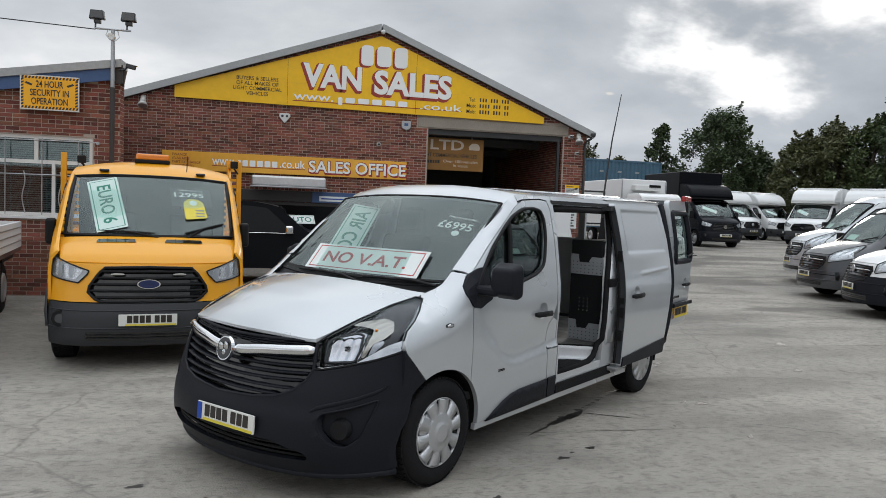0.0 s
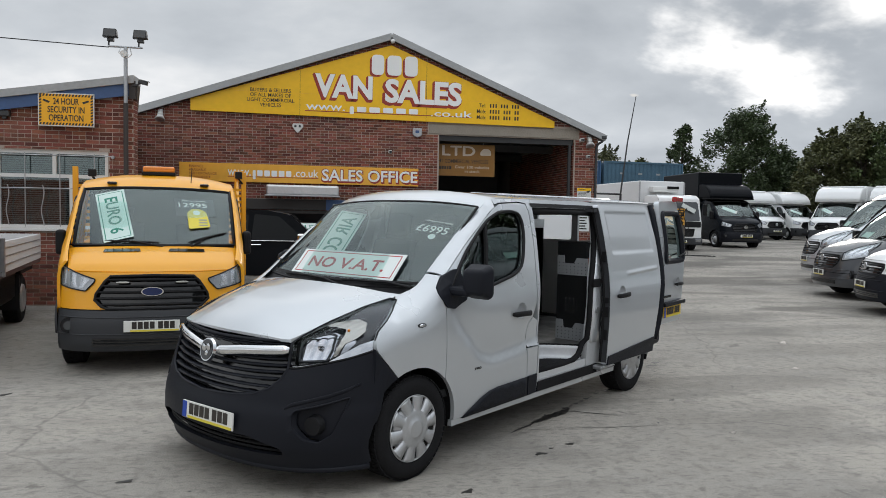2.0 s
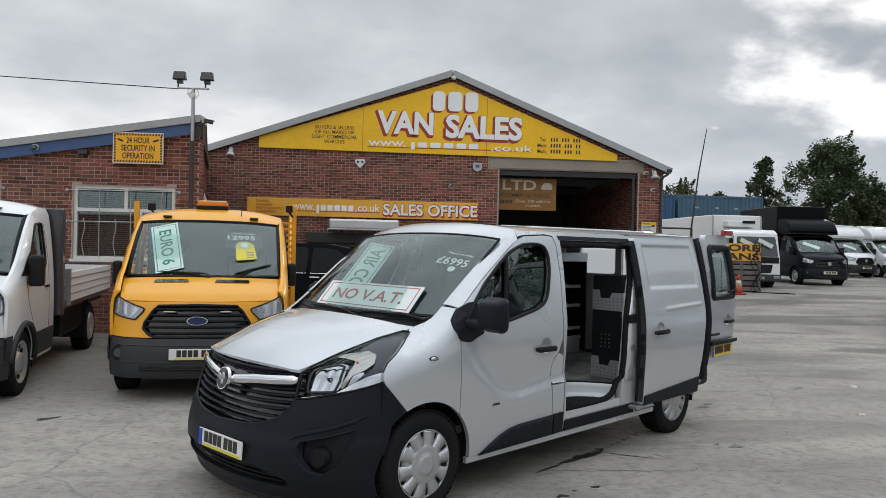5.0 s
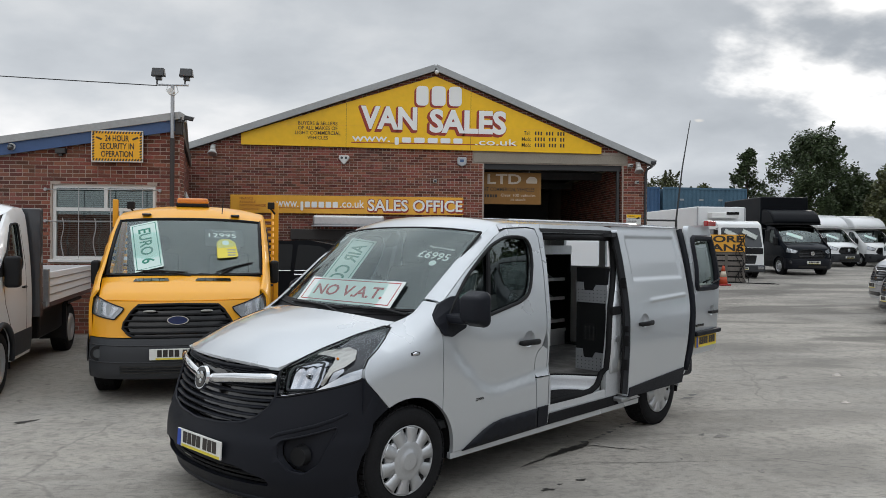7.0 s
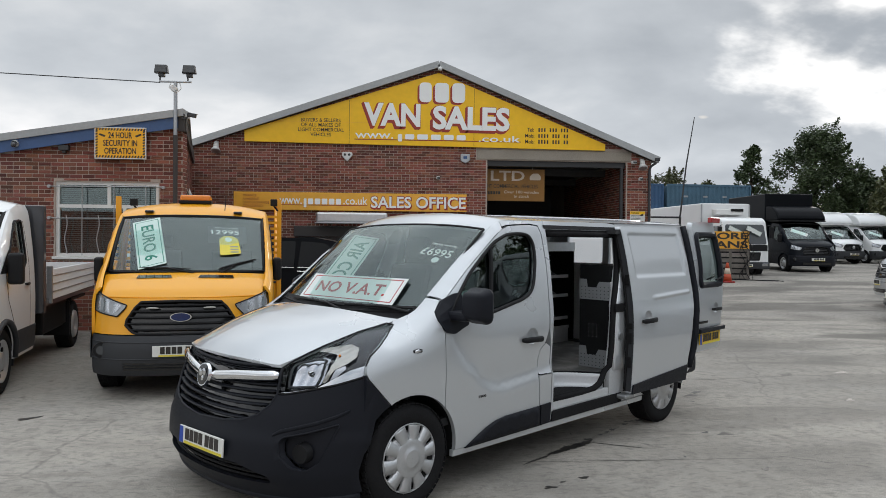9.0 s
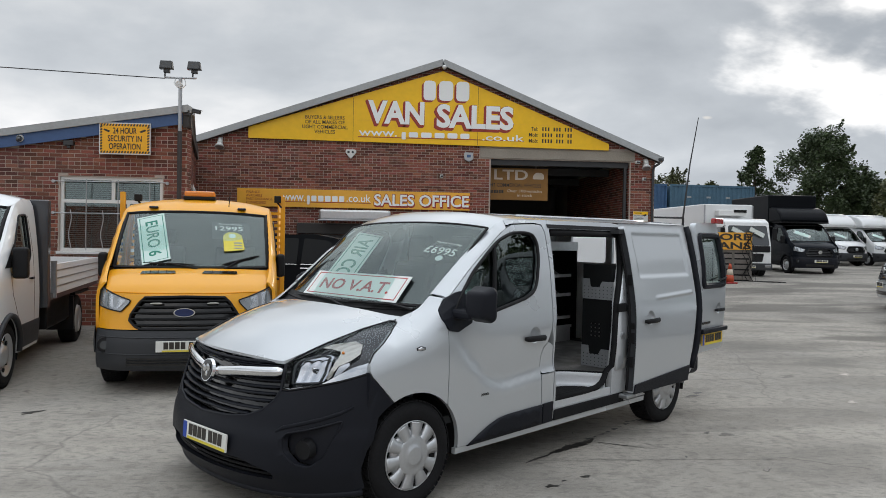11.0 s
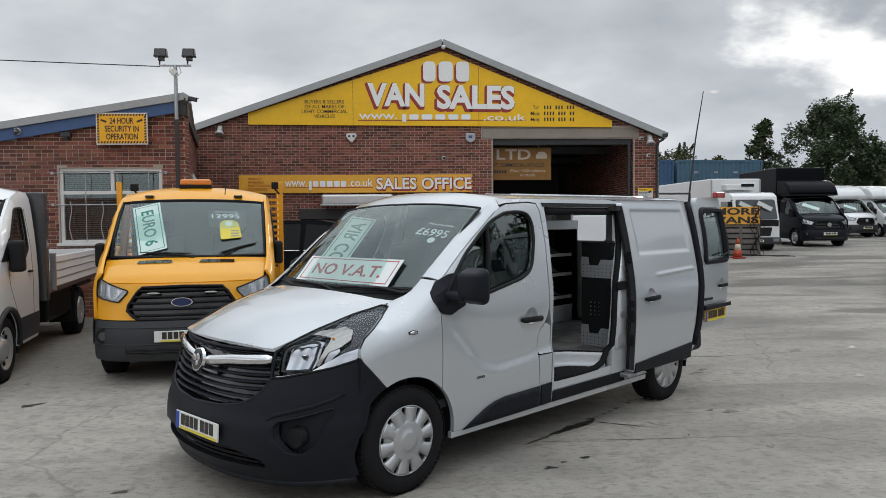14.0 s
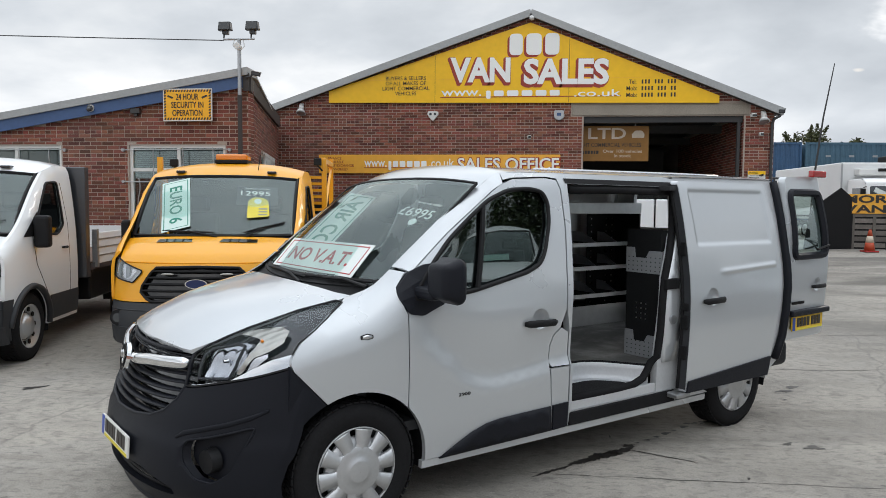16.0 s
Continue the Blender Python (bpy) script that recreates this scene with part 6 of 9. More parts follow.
# black end of the near side racking
nr = part("near_racking", prism([(-0.86, 0.556), (-0.55, 0.556), (-0.55, 1.445), (-0.84, 1.445)], "x", 3.28, 3.30), M["rack_black"], van, "black racking end panel with perforated grey patches")
part("shelf_box", box(3.30, 4.500, -0.84, -0.55, 1.30, 1.44), M["rack_black"], nr)
part("shelf_box", box(3.30, 4.500, -0.85, -0.55, 0.56, 0.75), M["rack_black"], nr)
for z0, z1 in ((1.143, 1.318), (0.556, 0.735)):
    pp = part("perforated_patch", prism([(-0.86, z0), (-0.55, z0), (-0.55, z1), (-0.62, z1), (-0.63, z1 - 0.07), (-0.72, z1 - 0.07), (-0.75, z1 - 0.02), (-0.86, z1 - 0.02)], "x", 3.272, 3.279), M["rack_grey"], nr, "grey perforated patch")
    bm = bmesh.new()
    for i in range(8):
        for j in range(4):
            add_box(bm, 3.2695, 3.272, -0.845 + 0.038 * i, -0.838 + 0.038 * i, z0 + 0.015 + 0.03 * j, z0 + 0.022 + 0.03 * j)
    tagged(part("hole_rows", bm, M["rack_black"], pp), kind="stuff")
bm = bmesh.new()
for i in range(3):
    for j in range(4):
        add_box(bm, 3.276, 3.279, -0.73 + 0.04 * i, -0.722 + 0.04 * i, 0.82 + 0.035 * j, 0.83 + 0.035 * j)
tagged(part("light_holes", bm, M["alu"], nr), kind="stuff")

# sliding door, run back on its rails
def slid(x, z, out=0.0):
    """The sliding door lies outside the body, 0.10 m off it."""
    return (x, -half_width(x - 0.9, z, False) - 0.10 - out, z)


def pressed(x, z):
    o = 0.0
    # raised field above, swage below it
    o -= 0.014 * smooth(x, 3.43, 3.455) * (1 - smooth(x, 4.30, 4.325)) * smooth(z, 1.335, 1.365) * (1 - smooth(z, 1.70, 1.725))
    zc = 1.12 + 0.04 * (x - 3.6)
    o += 0.013 * smooth(z, zc + 0.02, zc + 0.036) * (1 - smooth(z, zc + 0.04, zc + 0.062)) * smooth(x, 3.62, 3.72) * (1 - smooth(x, 4.31, 4.34))
    return slid(x, z, o)


sd_out = rounded([(3.285, 0.375), (4.235, 0.375), (4.29, 0.62), (4.385, 1.05), (4.40, 1.45), (4.36, 1.775), (3.35, 1.775), (3.315, 1.2), (3.295, 0.8)], 0.03)
sd = part("sliding_door", sheet(sd_out, pressed, 0.013, 0.055, holes=[scoop_edge(3.545, 1.0, 0.062)], inward=(0, 1, 0)), M["silver"], van, "silver sliding side door run back along the body")
soft(sd, 50)
part("inner_skin", sheet(sd_out, lambda x, z: (x, slid(x, z)[1] + 0.05, z), 0.1), M["silver_in"], sd)
part("door_trim", sheet([(3.290, 0.378), (4.23, 0.378), (4.255, 0.515), (3.302, 0.455)], lambda x, z: slid(x, z, 0.012), 0.06, 0.02, inward=(0, 1, 0)), M["bumper"], sd, "black lower door trim")


def edge_x(z):
    return interp(z, (0.40, 0.80, 1.20, 1.775), (3.285, 3.295, 3.315, 3.35))


# grey strip over the silver shut face, its shade put in as colour
part("door_edge", sheet([(0.004, 0.40), (0.062, 0.40), (0.062, 1.75), (0.004, 1.75)], lambda d, z: (edge_x(z) - 0.003, slid(edge_x(z), z)[1] + d, z), 0.06, 0.004, inward=(1, 0, 0)), M["trim_grey"], sd, "shut face of the door, darkened as in shade")
part("edge_seal", tube([(edge_x(z) - 0.004, slid(edge_x(z), z)[1] + 0.062, z) for z in np.linspace(0.40, 1.75, 20)], 0.012, n=6), M["rubber"], sd, smooth=True)
for z in (0.60, 0.80, 0.92, 1.28):
    part("edge_fitting", box(edge_x(z) - 0.02, edge_x(z) - 0.004, slid(edge_x(z), z)[1] + 0.012, slid(edge_x(z), z)[1] + 0.052, z, z + (0.09 if z != 0.92 else 0.05), bevel=0.006), M["rubber"], sd)
part("handle_dish", dish(3.545, 1.0, 0.062, slid), M["silver"], sd, smooth=True)
h = [slid(x, z, o) for x, z, o in ((3.43, 0.975, 0.004), (3.45, 0.975, 0.026), (3.54, 0.977, 0.034), (3.63, 0.979, 0.028), (3.665, 0.98, 0.004))]
part("handle", bar_along(h, 0.042, 0.022), M["black_plastic"], sd, "black door handle", smooth=True)
part("roller_arm", box(3.22, 3.36, -1.05, -0.93, 0.34, 0.375, bevel=0.01), M["galv"], sd)
part("upper_arm", box(3.28, 3.42, -0.90, -0.76, 1.71, 1.74), M["steel_dark"], sd)

# rear corner, bumper and doors
part("corner_pillar", tube([near(interp(z, (0.45, 0.6, 1.0, 1.5, 1.8), (4.480, 4.560, 4.620, 4.650, 4.670)), z, 0.012) for z in np.linspace(0.45, 1.80, 16)], 0.030, n=8), M["bumper"], van, "black rear corner and lamp strip", smooth=True)
part("rear_bumper", box(4.450, 4.760, -0.93, 0.93, 0.36, 0.56, bevel=0.05, seg=3), M["bumper"], van, "black rear bumper", smooth=False)
part("rear_sill", box(4.600, 4.700, -0.85, 0.85, 0.50, 0.56), M["silver_in"], van)
part("rear_header", box(4.580, 4.700, -0.70, 0.70, 1.74, 1.83, bevel=0.02), M["silver"], van)
RD = Matrix.Translation((4.635, -0.940, 0)) @ Matrix.Rotation(radians(2), 4, "Z") @ Matrix.Diagonal((0.93, 1, 1, 1))
rd_out = rounded([(0.0, 0.565), (0.66, 0.565), (0.68, 1.2), (0.62, 1.86), (0.06, 1.84), (0.0, 1.3)], 0.05)
rwin = rounded([(0.07, 1.22), (0.61, 1.22), (0.585, 1.72), (0.09, 1.72)], 0.06)


def rear_face(x, z, out=0.0):
    y = -0.0 - 0.035 * math.sin(math.pi * min(1, max(0, (z - 0.5) / 1.4))) + 0.06 * smooth(z, 1.3, 1.9) - out
    return (x, y, z)


rd = part("rear_door", sheet(rd_out, rear_face, 0.05, 0.055, holes=[rwin, scoop_edge(0.50, 0.985, 0.058)], inward=(0, 1, 0)), M["silver"], van, "silver rear door swung open with window and yellow plate", m=RD)
soft(rd, 50)
part("inner_skin", sheet(rd_out, lambda x, z: (x, rear_face(x, z)[1] + 0.05, z), 0.12, holes=[rwin]), M["silver_in"], rd)
part("rear_glass", sheet(rwin, lambda x, z: rear_face(x, z, -0.01), 0.08), M["rear_glass"], rd, smooth=True).visible_shadow = False
part("window_seal", tube([rear_face(x, z, 0.002) for x, z in dense(rwin, 0.05)], 0.030, n=6, closed=True), M["bumper"], rd)
part("plate_lip", box(0.02, 0.66, -0.075, -0.02, 0.755, 0.80, bevel=0.012), M["bumper"], rd, "black plate lamp strip")
number_plate(rd, Matrix.Translation((0.34, -0.035, 0.69)), True)
part("handle_dish", dish(0.50, 0.985, 0.058, lambda x, z, o=0: rear_face(x, z, o)), M["silver"], rd, smooth=True)
part("handle", bar_along([rear_face(x, 0.97, o) for x, o in ((0.40, 0.004), (0.42, 0.024), (0.5, 0.03), (0.6, 0.024), (0.62, 0.004))], 0.034, 0.018), M["black_plastic"], rd, "black door handle")
part("wiper_arm", tube([rear_face(0.62, 1.30, 0.03), rear_face(0.40, 1.27, 0.035)], 0.009), M["black_plastic"], rd)
part("model_name_bar", box(0.06, 0.26, -0.045, -0.038, 0.845, 0.868), M["gloss_black"], rd)
part("brake_lamp", box(0.40, 0.62, -0.02, 0.03, 1.845, 1.90, bevel=0.01), M["red_lens"], rd, "red high brake lamp")
back_door = [(0.02, 0.56), (0.86, 0.56), (0.84, 1.2), (0.72, 1.80), (0.02, 1.80)]
back_win = rounded([(0.09, 1.41), (0.57, 1.41), (0.55, 1.73), (0.09, 1.73)], 0.04)
rd2 = part("rear_door_closed", sheet(back_door, lambda y, z: (4.68, y, z), 0.2, 0.04, holes=[back_win], inward=(-1, 0, 0)), M["silver"], van, "closed rear door, white lined inside")
part("door_liner", sheet(back_door, lambda y, z: (4.63, y, z), 0.2, holes=[back_win]), M["white_liner"], rd2)
part("rear_glass", sheet(back_win, lambda y, z: (4.66, y, z), 0.2), M["lens_clear"], rd2).visible_shadow = False

# wipers
for u0, u1, s1 in ((-0.25, 0.62, 0.02), (-0.95, -0.02, 0.015)):
    base = Vector(screen(u0, -0.03, 0.02)); tip = Vector(screen(u1, s1, 0.025)); mid = Vector(screen((u0 + u1) / 2, s1 + 0.005, 0.025))
    w_ = part("wiper", tube([base, (base + mid) / 2 + Vector((0, 0, 0.015)), mid], [0.011, 0.009, 0.007]), M["black_plastic"], van, "black windscreen wiper")
    part("wiper_blade", bar_along([screen(u0 + (u1 - u0) * k / 8 + 0.0, 0.018 + 0.014 * math.sin(k / 8 * 3.1), 0.016) for k in range(9)], 0.018, 0.012), M["black_plastic"], w_)


def on_screen(poly_to_us, mat, parent, out=-0.012, step=0.03):
    return part("lettering", sheet(poly_to_us, lambda u, s: screen(u, s, out), step), mat, parent)


def screen_frame(u, s, out=-0.014):
    """A pose lying on the inside of the windscreen at (u, s): x across, z up the glass."""
    p = Vector(screen(u, s, out))
    ex = (Vector(screen(u + 0.02, s, out)) - p).normalized()
    ez = (Vector(screen(u, s + 0.02, out)) - p).normalized()
    ey = ez.cross(ex).normalized()
    ez = ex.cross(ey).normalized()
    m = Matrix((ex, ey, ez)).transposed().to_4x4()
    m.translation = p
    return m


# the picture of the screen from outside runs from the off side (+y) to the near side (-y)
FLIP = Matrix.Rotation(math.pi, 4, "Z")


def board(label, w, h, words, ink, m, paper="paper_green", tw=0.8, th=0.55, name="sale_board"):
    b = thing(name, label, "sign board", m, group="windscreen boards")
    part("card", box(-w / 2, w / 2, -0.002, 0.002, -h / 2, h / 2, bevel=0.0008, seg=1), M[paper], b)
    if words:
        part("lettering", fitted_text(words, w * tw, h * th, bold=0.016, depth=0.001), M[ink], b, m=pose(0, -0.0035, 0))
    bm = bmesh.new()
    for x0, x1, z0, z1 in ((-0.47, 0.47, 0.40, 0.43), (-0.47, 0.47, -0.43, -0.40)):
        add_box(bm, x0 * w, x1 * w, -0.0032, -0.002, z0 * h, z1 * h)
    for x0 in (-0.47, 0.463):
        add_box(bm, x0 * w, (x0 + 0.007) * w, -0.0032, -0.002, -0.40 * h, 0.40 * h)
    part("border", bm, M[ink], b)
    return b


board("white board lettered no V.A.T. in red inside windscreen", 1.04, 0.225, "NO V.A.T.", "ink_red", VAN @ screen_frame(-0.10, 0.215, -0.03) @ FLIP, "paper", 0.74, 0.44)
# this board stands askew behind the glass, its words running down
up = (Vector(screen(0.60, 0.90)) - Vector(screen(0.33, 0.27))).normalized()
inn = (Vector(screen(0.0, 0.5, -0.1)) - Vector(screen(0.0, 0.5))).normalized()
face = (-inn * 1.25 + Vector((-0.55, -0.83, 0.0))).normalized()
face = (face - up * face.dot(up)).normalized()
m = Matrix((-up, -face, up.cross(face) * -1)).transposed().to_4x4()
m.translation = Vector(screen(0.455, 0.54)) + inn * 0.10
board("pale green board lettered air con leaning in windscreen", 0.80, 0.225, "AIR CON", "ink_green", VAN @ m, "paper_green", 0.80, 0.52)
pm = VAN @ screen_frame(-0.745, 0.65) @ FLIP
t = thing("price_sticker", "white price figures stuck inside the windscreen", "price sticker", pm)
part("figures", fitted_text("£6995", 0.25, 0.075, bold=0.006, depth=0.001), M["paper"], t)
part("lettering", fitted_text("Finance me today", 0.21, 0.026, depth=0.001), M["paper"], t, m=pose(0.02, 0, 0.085))
part("rosette", cyl((0.03, 0, -0.075), (0.03, 0.002, -0.075), 0.028, n=12), M["paper"], t)
M["lamp_grey"] = material("lamp_housing_grey", (0.40, 0.41, 0.42), 0.3, 0.6, vary=0.15, grain=40)
# ---- light trucks and vans: one body builder, two shapes ----
class Shape:
    """Body surfaces of a van or cab in local metres: x from the nose to the rear, -y the near side."""

    def __init__(self, top, base, nose_, screen_, bonnet_, taper=(1.1, 0.03)):
        self.XT, self.ZT, self.YT, self.RT = top
        self.BZ, self.BW = base
        self.GZ, self.GX, self.nh, self.nd = nose_
        self.sc, self.bo, self.tp = screen_, bonnet_, taper

    def top(self, x):
        return spline(x, self.XT, self.ZT)

    def half(self, x, z):
        b = spline(z, self.BZ, self.BW)
        if x < self.tp[0]:
            b *= 1 - self.tp[1] * ((self.tp[0] - x) / 0.5) ** 1.5
        zt, yt, R = self.top(x), spline(x, self.XT, self.YT), interp(x, self.XT, self.RT)
        d = max(0.0, zt - z)
        if d < R:
            b = yt + (b - yt) * math.sqrt(max(0.0, 1 - (1 - d / R) ** 2))
        return b

    def side(self, s):
        return lambda x, z, o=0.0: (x, s * (self.half(x, z) + o), z)

    def nose(self, t, z, out=0.0):
        y = self.nh * math.sin(math.pi / 2 * max(-1, min(1, t)))
        q = abs(y) / self.nh
        return (self.nd * (0.5 * q ** 2.2 + 0.5 * q ** 8) + spline(z, self.GZ, self.GX) - out, -y, z)

    def screen(self, u, s, out=0.0):
        xb, xbq, xt, xtq, zb, zt, h0, h1 = self.sc
        y = u * (h0 + (h1 - h0) * s)
        x = xb + xbq * u * u + (xt + xtq * u * u - xb - xbq * u * u) * s - 0.03 * math.sin(math.pi * s) - out * 0.7
        z = zb + (zt - 0.03 * abs(u) ** 2.6 - zb) * s + 0.03 * math.sin(math.pi * s) + out * 0.7
        return (x, y, z)

    def bonnet(self, u, s):
        xf, xfq, xr, xrq, h0, h1, zc, ze = self.bo
        q = abs(u)
        x = xf + xfq * q * q + (xr + xrq * q * q - xf - xfq * q * q) * s
        c, e = interp(s, (0, 0.12, 0.3, 0.6, 1.0), zc), interp(s, (0, 0.12, 0.3, 0.6, 1.0), ze)
        return (x, u * (h0 + (h1 - h0) * s), e + (c - e) * (1 - q ** 2.6))

    def roof(self, x, y, crown=0.09):
        yt = spline(x, self.XT, self.YT)
        return (x, y, self.top(x) + crown * (1 - min(1, abs(y) / yt) ** 2.6))

    def glass_frame(self, u, s, out=-0.014):
        p = Vector(self.screen(u, s, out))
        ex = (Vector(self.screen(u + 0.02, s, out)) - p).normalized()
        ez = (Vector(self.screen(u, s + 0.02, out)) - p).normalized()
        ey = ez.cross(ex).normalized()
        ez = ex.cross(ey).normalized()
        m = Matrix((ex, ey, ez)).transposed().to_4x4()
        m.translation = p
        return m


MID = Shape((XT, ZT, YT, RT), (BZ, BW), (GZ, GX, 0.955, 0.56), (0.98, 0.15, 1.705, 0.055, 1.165, 1.765, 0.80, 0.78),
            (0.165, 0.095, 0.955, 0.10, 0.575, 0.75, (0.918, 1.0, 1.06, 1.13, 1.185), (0.918, 0.96, 1.02, 1.09, 1.165)))
CAB = Shape(((.25, .45, .62, .80, 1.15, 1.40, 1.7, 2.2), (1.05, 1.17, 1.27, 1.40, 1.74, 1.92, 1.99, 2.0), (.80, .84, .855, .85, .835, .82, .81, .81), (.14, .14, .12, .10, .10, .12, .12, .12)),
            ((.25, .5, .9, 1.1, 1.3, 1.5, 1.75, 1.94), (.90, .925, .93, .925, .915, .90, .875, .85)),
            ((.22, .30, .42, .55, .62, .70, .85, 1.0, 1.08, 1.16), (.07, .01, 0.0, 0.0, .03, .05, .075, .11, .15, .25), 0.90, 0.36),
            (0.60, 0.16, 1.24, 0.10, 1.27, 1.905, 0.815, 0.78),
            (0.125, 0.20, 0.585, 0.14, 0.80, 0.85, (1.03, 1.10, 1.15, 1.215, 1.265), (1.035, 1.085, 1.125, 1.18, 1.24)), taper=(0.7, 0.045))


def body(v, S, paint, bumper_mat, end, arches, z0=0.30, windows=(), roof_front=1.3, glass_mat="auto_glass", hl=None, grille_=None, bumper_top=0.66, crown=0.09, step=0.07):
    """Painted shell with glazing, lamps, grille and bumper. Returns nothing; parts hang under v."""
    for s in (-1, 1):
        fn = S.side(s)
        front = 0.36 if S is CAB else 0.60
        out = [(front, bumper_top + 0.02)]
        for cx, r in arches:
            if out[-1][0] < cx - r - 0.02 and len(out) > 1:
                out.append((cx - r - 0.001, z0))
            out += arch(cx, r, 158 if len(out) == 1 else 180, 0, 16, cz=0.33)
            out.append((cx + r + 0.001, z0))
        out += [(end, z0), (end, S.top(end) - 0.002)] + line(lambda x: S.top(x) - 0.002, end - 0.05, front + 0.02, 22)
        holes = [w for w in windows]
        sd_ = part("body_side", sheet(out, fn, step, 0.03, holes=holes, inward=(0, -s, 0)), M[paint], v)
        soft(sd_)
        for w in windows:
            g = part("side_window", sheet(w, lambda x, z: fn(x, z, -0.014), 0.12), M["door_glass"], v, "dark side window", smooth=True)
            part("window_seal", tube([fn(x, z, 0.001) for x, z in dense(w, 0.07)], 0.014, n=5, closed=True), M["black_plastic"], g)
        for cx, r in arches:
            bm = bmesh.new()
            ring = arch(cx, r + 0.012, 195, -15, 20, cz=0.33)
            A = [bm.verts.new((x, s * 0.90, z)) for x, z in ring]
            B = [bm.verts.new((x, s * 0.55, z)) for x, z in ring]
            for i in range(len(ring) - 1):
                bm.faces.new((A[i], A[i + 1], B[i + 1], B[i]))
            bm.faces.new(B)
            part("wheel_housing", bm, M["black_plastic"], v)
    soft(part("bonnet", sheet([(-1, 0), (1, 0), (1, 1), (-1, 1)], S.bonnet, 0.08, 0.02, inward=(0.3, 0, -0.95)), M[paint], v))
    g = part("windscreen", sheet([(-0.99, 0.01), (0.99, 0.01), (0.99, 0.99), (-0.99, 0.99)], S.screen, 0.1), M[glass_mat], v, "raked windscreen", smooth=True)
    g.visible_shadow = False
    rim = [S.screen(a, b, 0.001) for a, b in dense([(-1, 0), (1, 0), (1, 1), (-1, 1)], 0.12)]
    part("screen_seal", tube(rim, 0.018, n=5, closed=True), M["black_plastic"], g)
    part("scuttle", sheet([(-1, -0.1), (1, -0.1), (1, 0.03), (-1, 0.03)], lambda u, s: (S.screen(u, s)[0], S.screen(u, s)[1], S.screen(u, s)[2] - 0.006), 0.1), M["black_plastic"], v)
    yt = spline(roof_front + 0.1, S.XT, S.YT)
    ro = [(S.screen(u, 1)[0], S.screen(u, 1)[1]) for u in np.linspace(-1, 1, 11)] + [(x, spline(x, S.XT, S.YT)) for x in np.linspace(roof_front + 0.12, end, 14)] + [(x, -spline(x, S.XT, S.YT)) for x in np.linspace(end, roof_front + 0.12, 14)]
    soft(part("roof", sheet(ro, lambda x, y: S.roof(x, y, crown), 0.12), M[paint], v))
    # front face between lamps, grille and bumper
    zt = 1.0 if S is CAB else 0.9
    gout = list(grille_) + [(-t, z) for t, z in grille_[-2:0:-1]]
    face_top = [(t, zt + 0.02 + (0.0 if S is CAB else 0.0)) for t in np.linspace(1.0, -1.0, 9)]
    face = [(-1.0, bumper_top), (1.0, bumper_top)] + face_top
    hlm = [(-t, z) for t, z in hl][::-1]
    f = part("front_panel", sheet(face, S.nose, 0.06, 0.03, holes=[gout] if S is CAB else [], inward=(1, 0, 0)), M[paint], v)
    soft(f)
    gr_ = part("grille", sheet(gout, lambda t, z: S.nose(t, z, -0.04 if S is CAB else 0.004), 0.08), M["gloss_black"], v, "black slatted grille")
    part("grille_surround", tube([S.nose(t, z, 0.006) for t, z in dense(gout, 0.07)], 0.014, n=6, closed=True), M["black_plastic"], gr_)
    zs = [z for _, z in gout]
    n = 5
    for k in range(n):
        z = min(zs) + (max(zs) - min(zs)) * (k + 0.7) / (n + 0.4)
        tm = max([0.05] + [abs(t) for t, zz in dense(gout, 0.01) if abs(zz - z) < 0.02])
        part("slat", bar_along([S.nose(t, z, 0.004) for t in np.linspace(-tm, tm, 14)], 0.024, 0.03), M["black_plastic"], gr_)
    for q in (hl, hlm):
        lamp = part("headlight", sheet(q, lambda t, z: S.nose(t, z, 0.012), 0.05), M["lens_clear"], v, "clear headlight", smooth=True)
        lamp.visible_shadow = False
        part("housing", sheet(q, lambda t, z: S.nose(t, z, 0.004), 0.05), M["lamp_grey"], lamp, smooth=True)
        cx = sum(t for t, _ in q) / len(q)
        cz = sum(z for _, z in q) / len(q)
        inner = [(cx + (t - cx) * 0.80, cz + (z - cz) * 0.78) for t, z in q]
        part("lamp_bowl", sheet(inner, lambda t, z: S.nose(t, z, 0.005 + 0.006 * math.sin((t - cx) * 48) * math.cos((z - cz) * 15)), 0.02), M["reflector_pale"], lamp, smooth=True)
        part("lamp_rim", tube([S.nose(t, z, 0.012) for t, z in dense(q, 0.06)], 0.007, n=5, closed=True), M["black_plastic"], lamp)
    bo = part("front_bumper", sheet([(-1, 0.24), (1, 0.24), (1, bumper_top - 0.01), (-1, bumper_top - 0.01)], lambda t, z: S.nose(t, z, 0.012), 0.06, 0.05, inward=(1, 0, 0)), M[bumper_mat], v, "plastic front bumper")
    soft(bo, 50)
    for s in (-1, 1):
        fn = S.side(s)
        r0 = arches[0][0] - arches[0][1]
        part("bumper_end", sheet([(0.33 if S is CAB else 0.56, 0.26), (r0 + 0.03, 0.26), (r0 - 0.004, 0.40), (r0 + 0.04, bumper_top)] + [(0.33 if S is CAB else 0.56, bumper_top)], lambda x, z: fn(x, z, 0.006), 0.06), M[bumper_mat], bo)
        c = Vector(S.nose(s * 0.66, 0.50, 0.0))
        part("fog_recess", cyl(c + Vector((0.03, 0, 0)), c - Vector((0.016, 0, 0)), 0.085, 0.075, n=24), M["black_plastic"], bo)
        part("fog_lamp", cyl(c + Vector((0.02, 0, 0)), c - Vector((0.026, 0, 0)), 0.05, 0.045, n=20), M["lamp_glass"], bo)
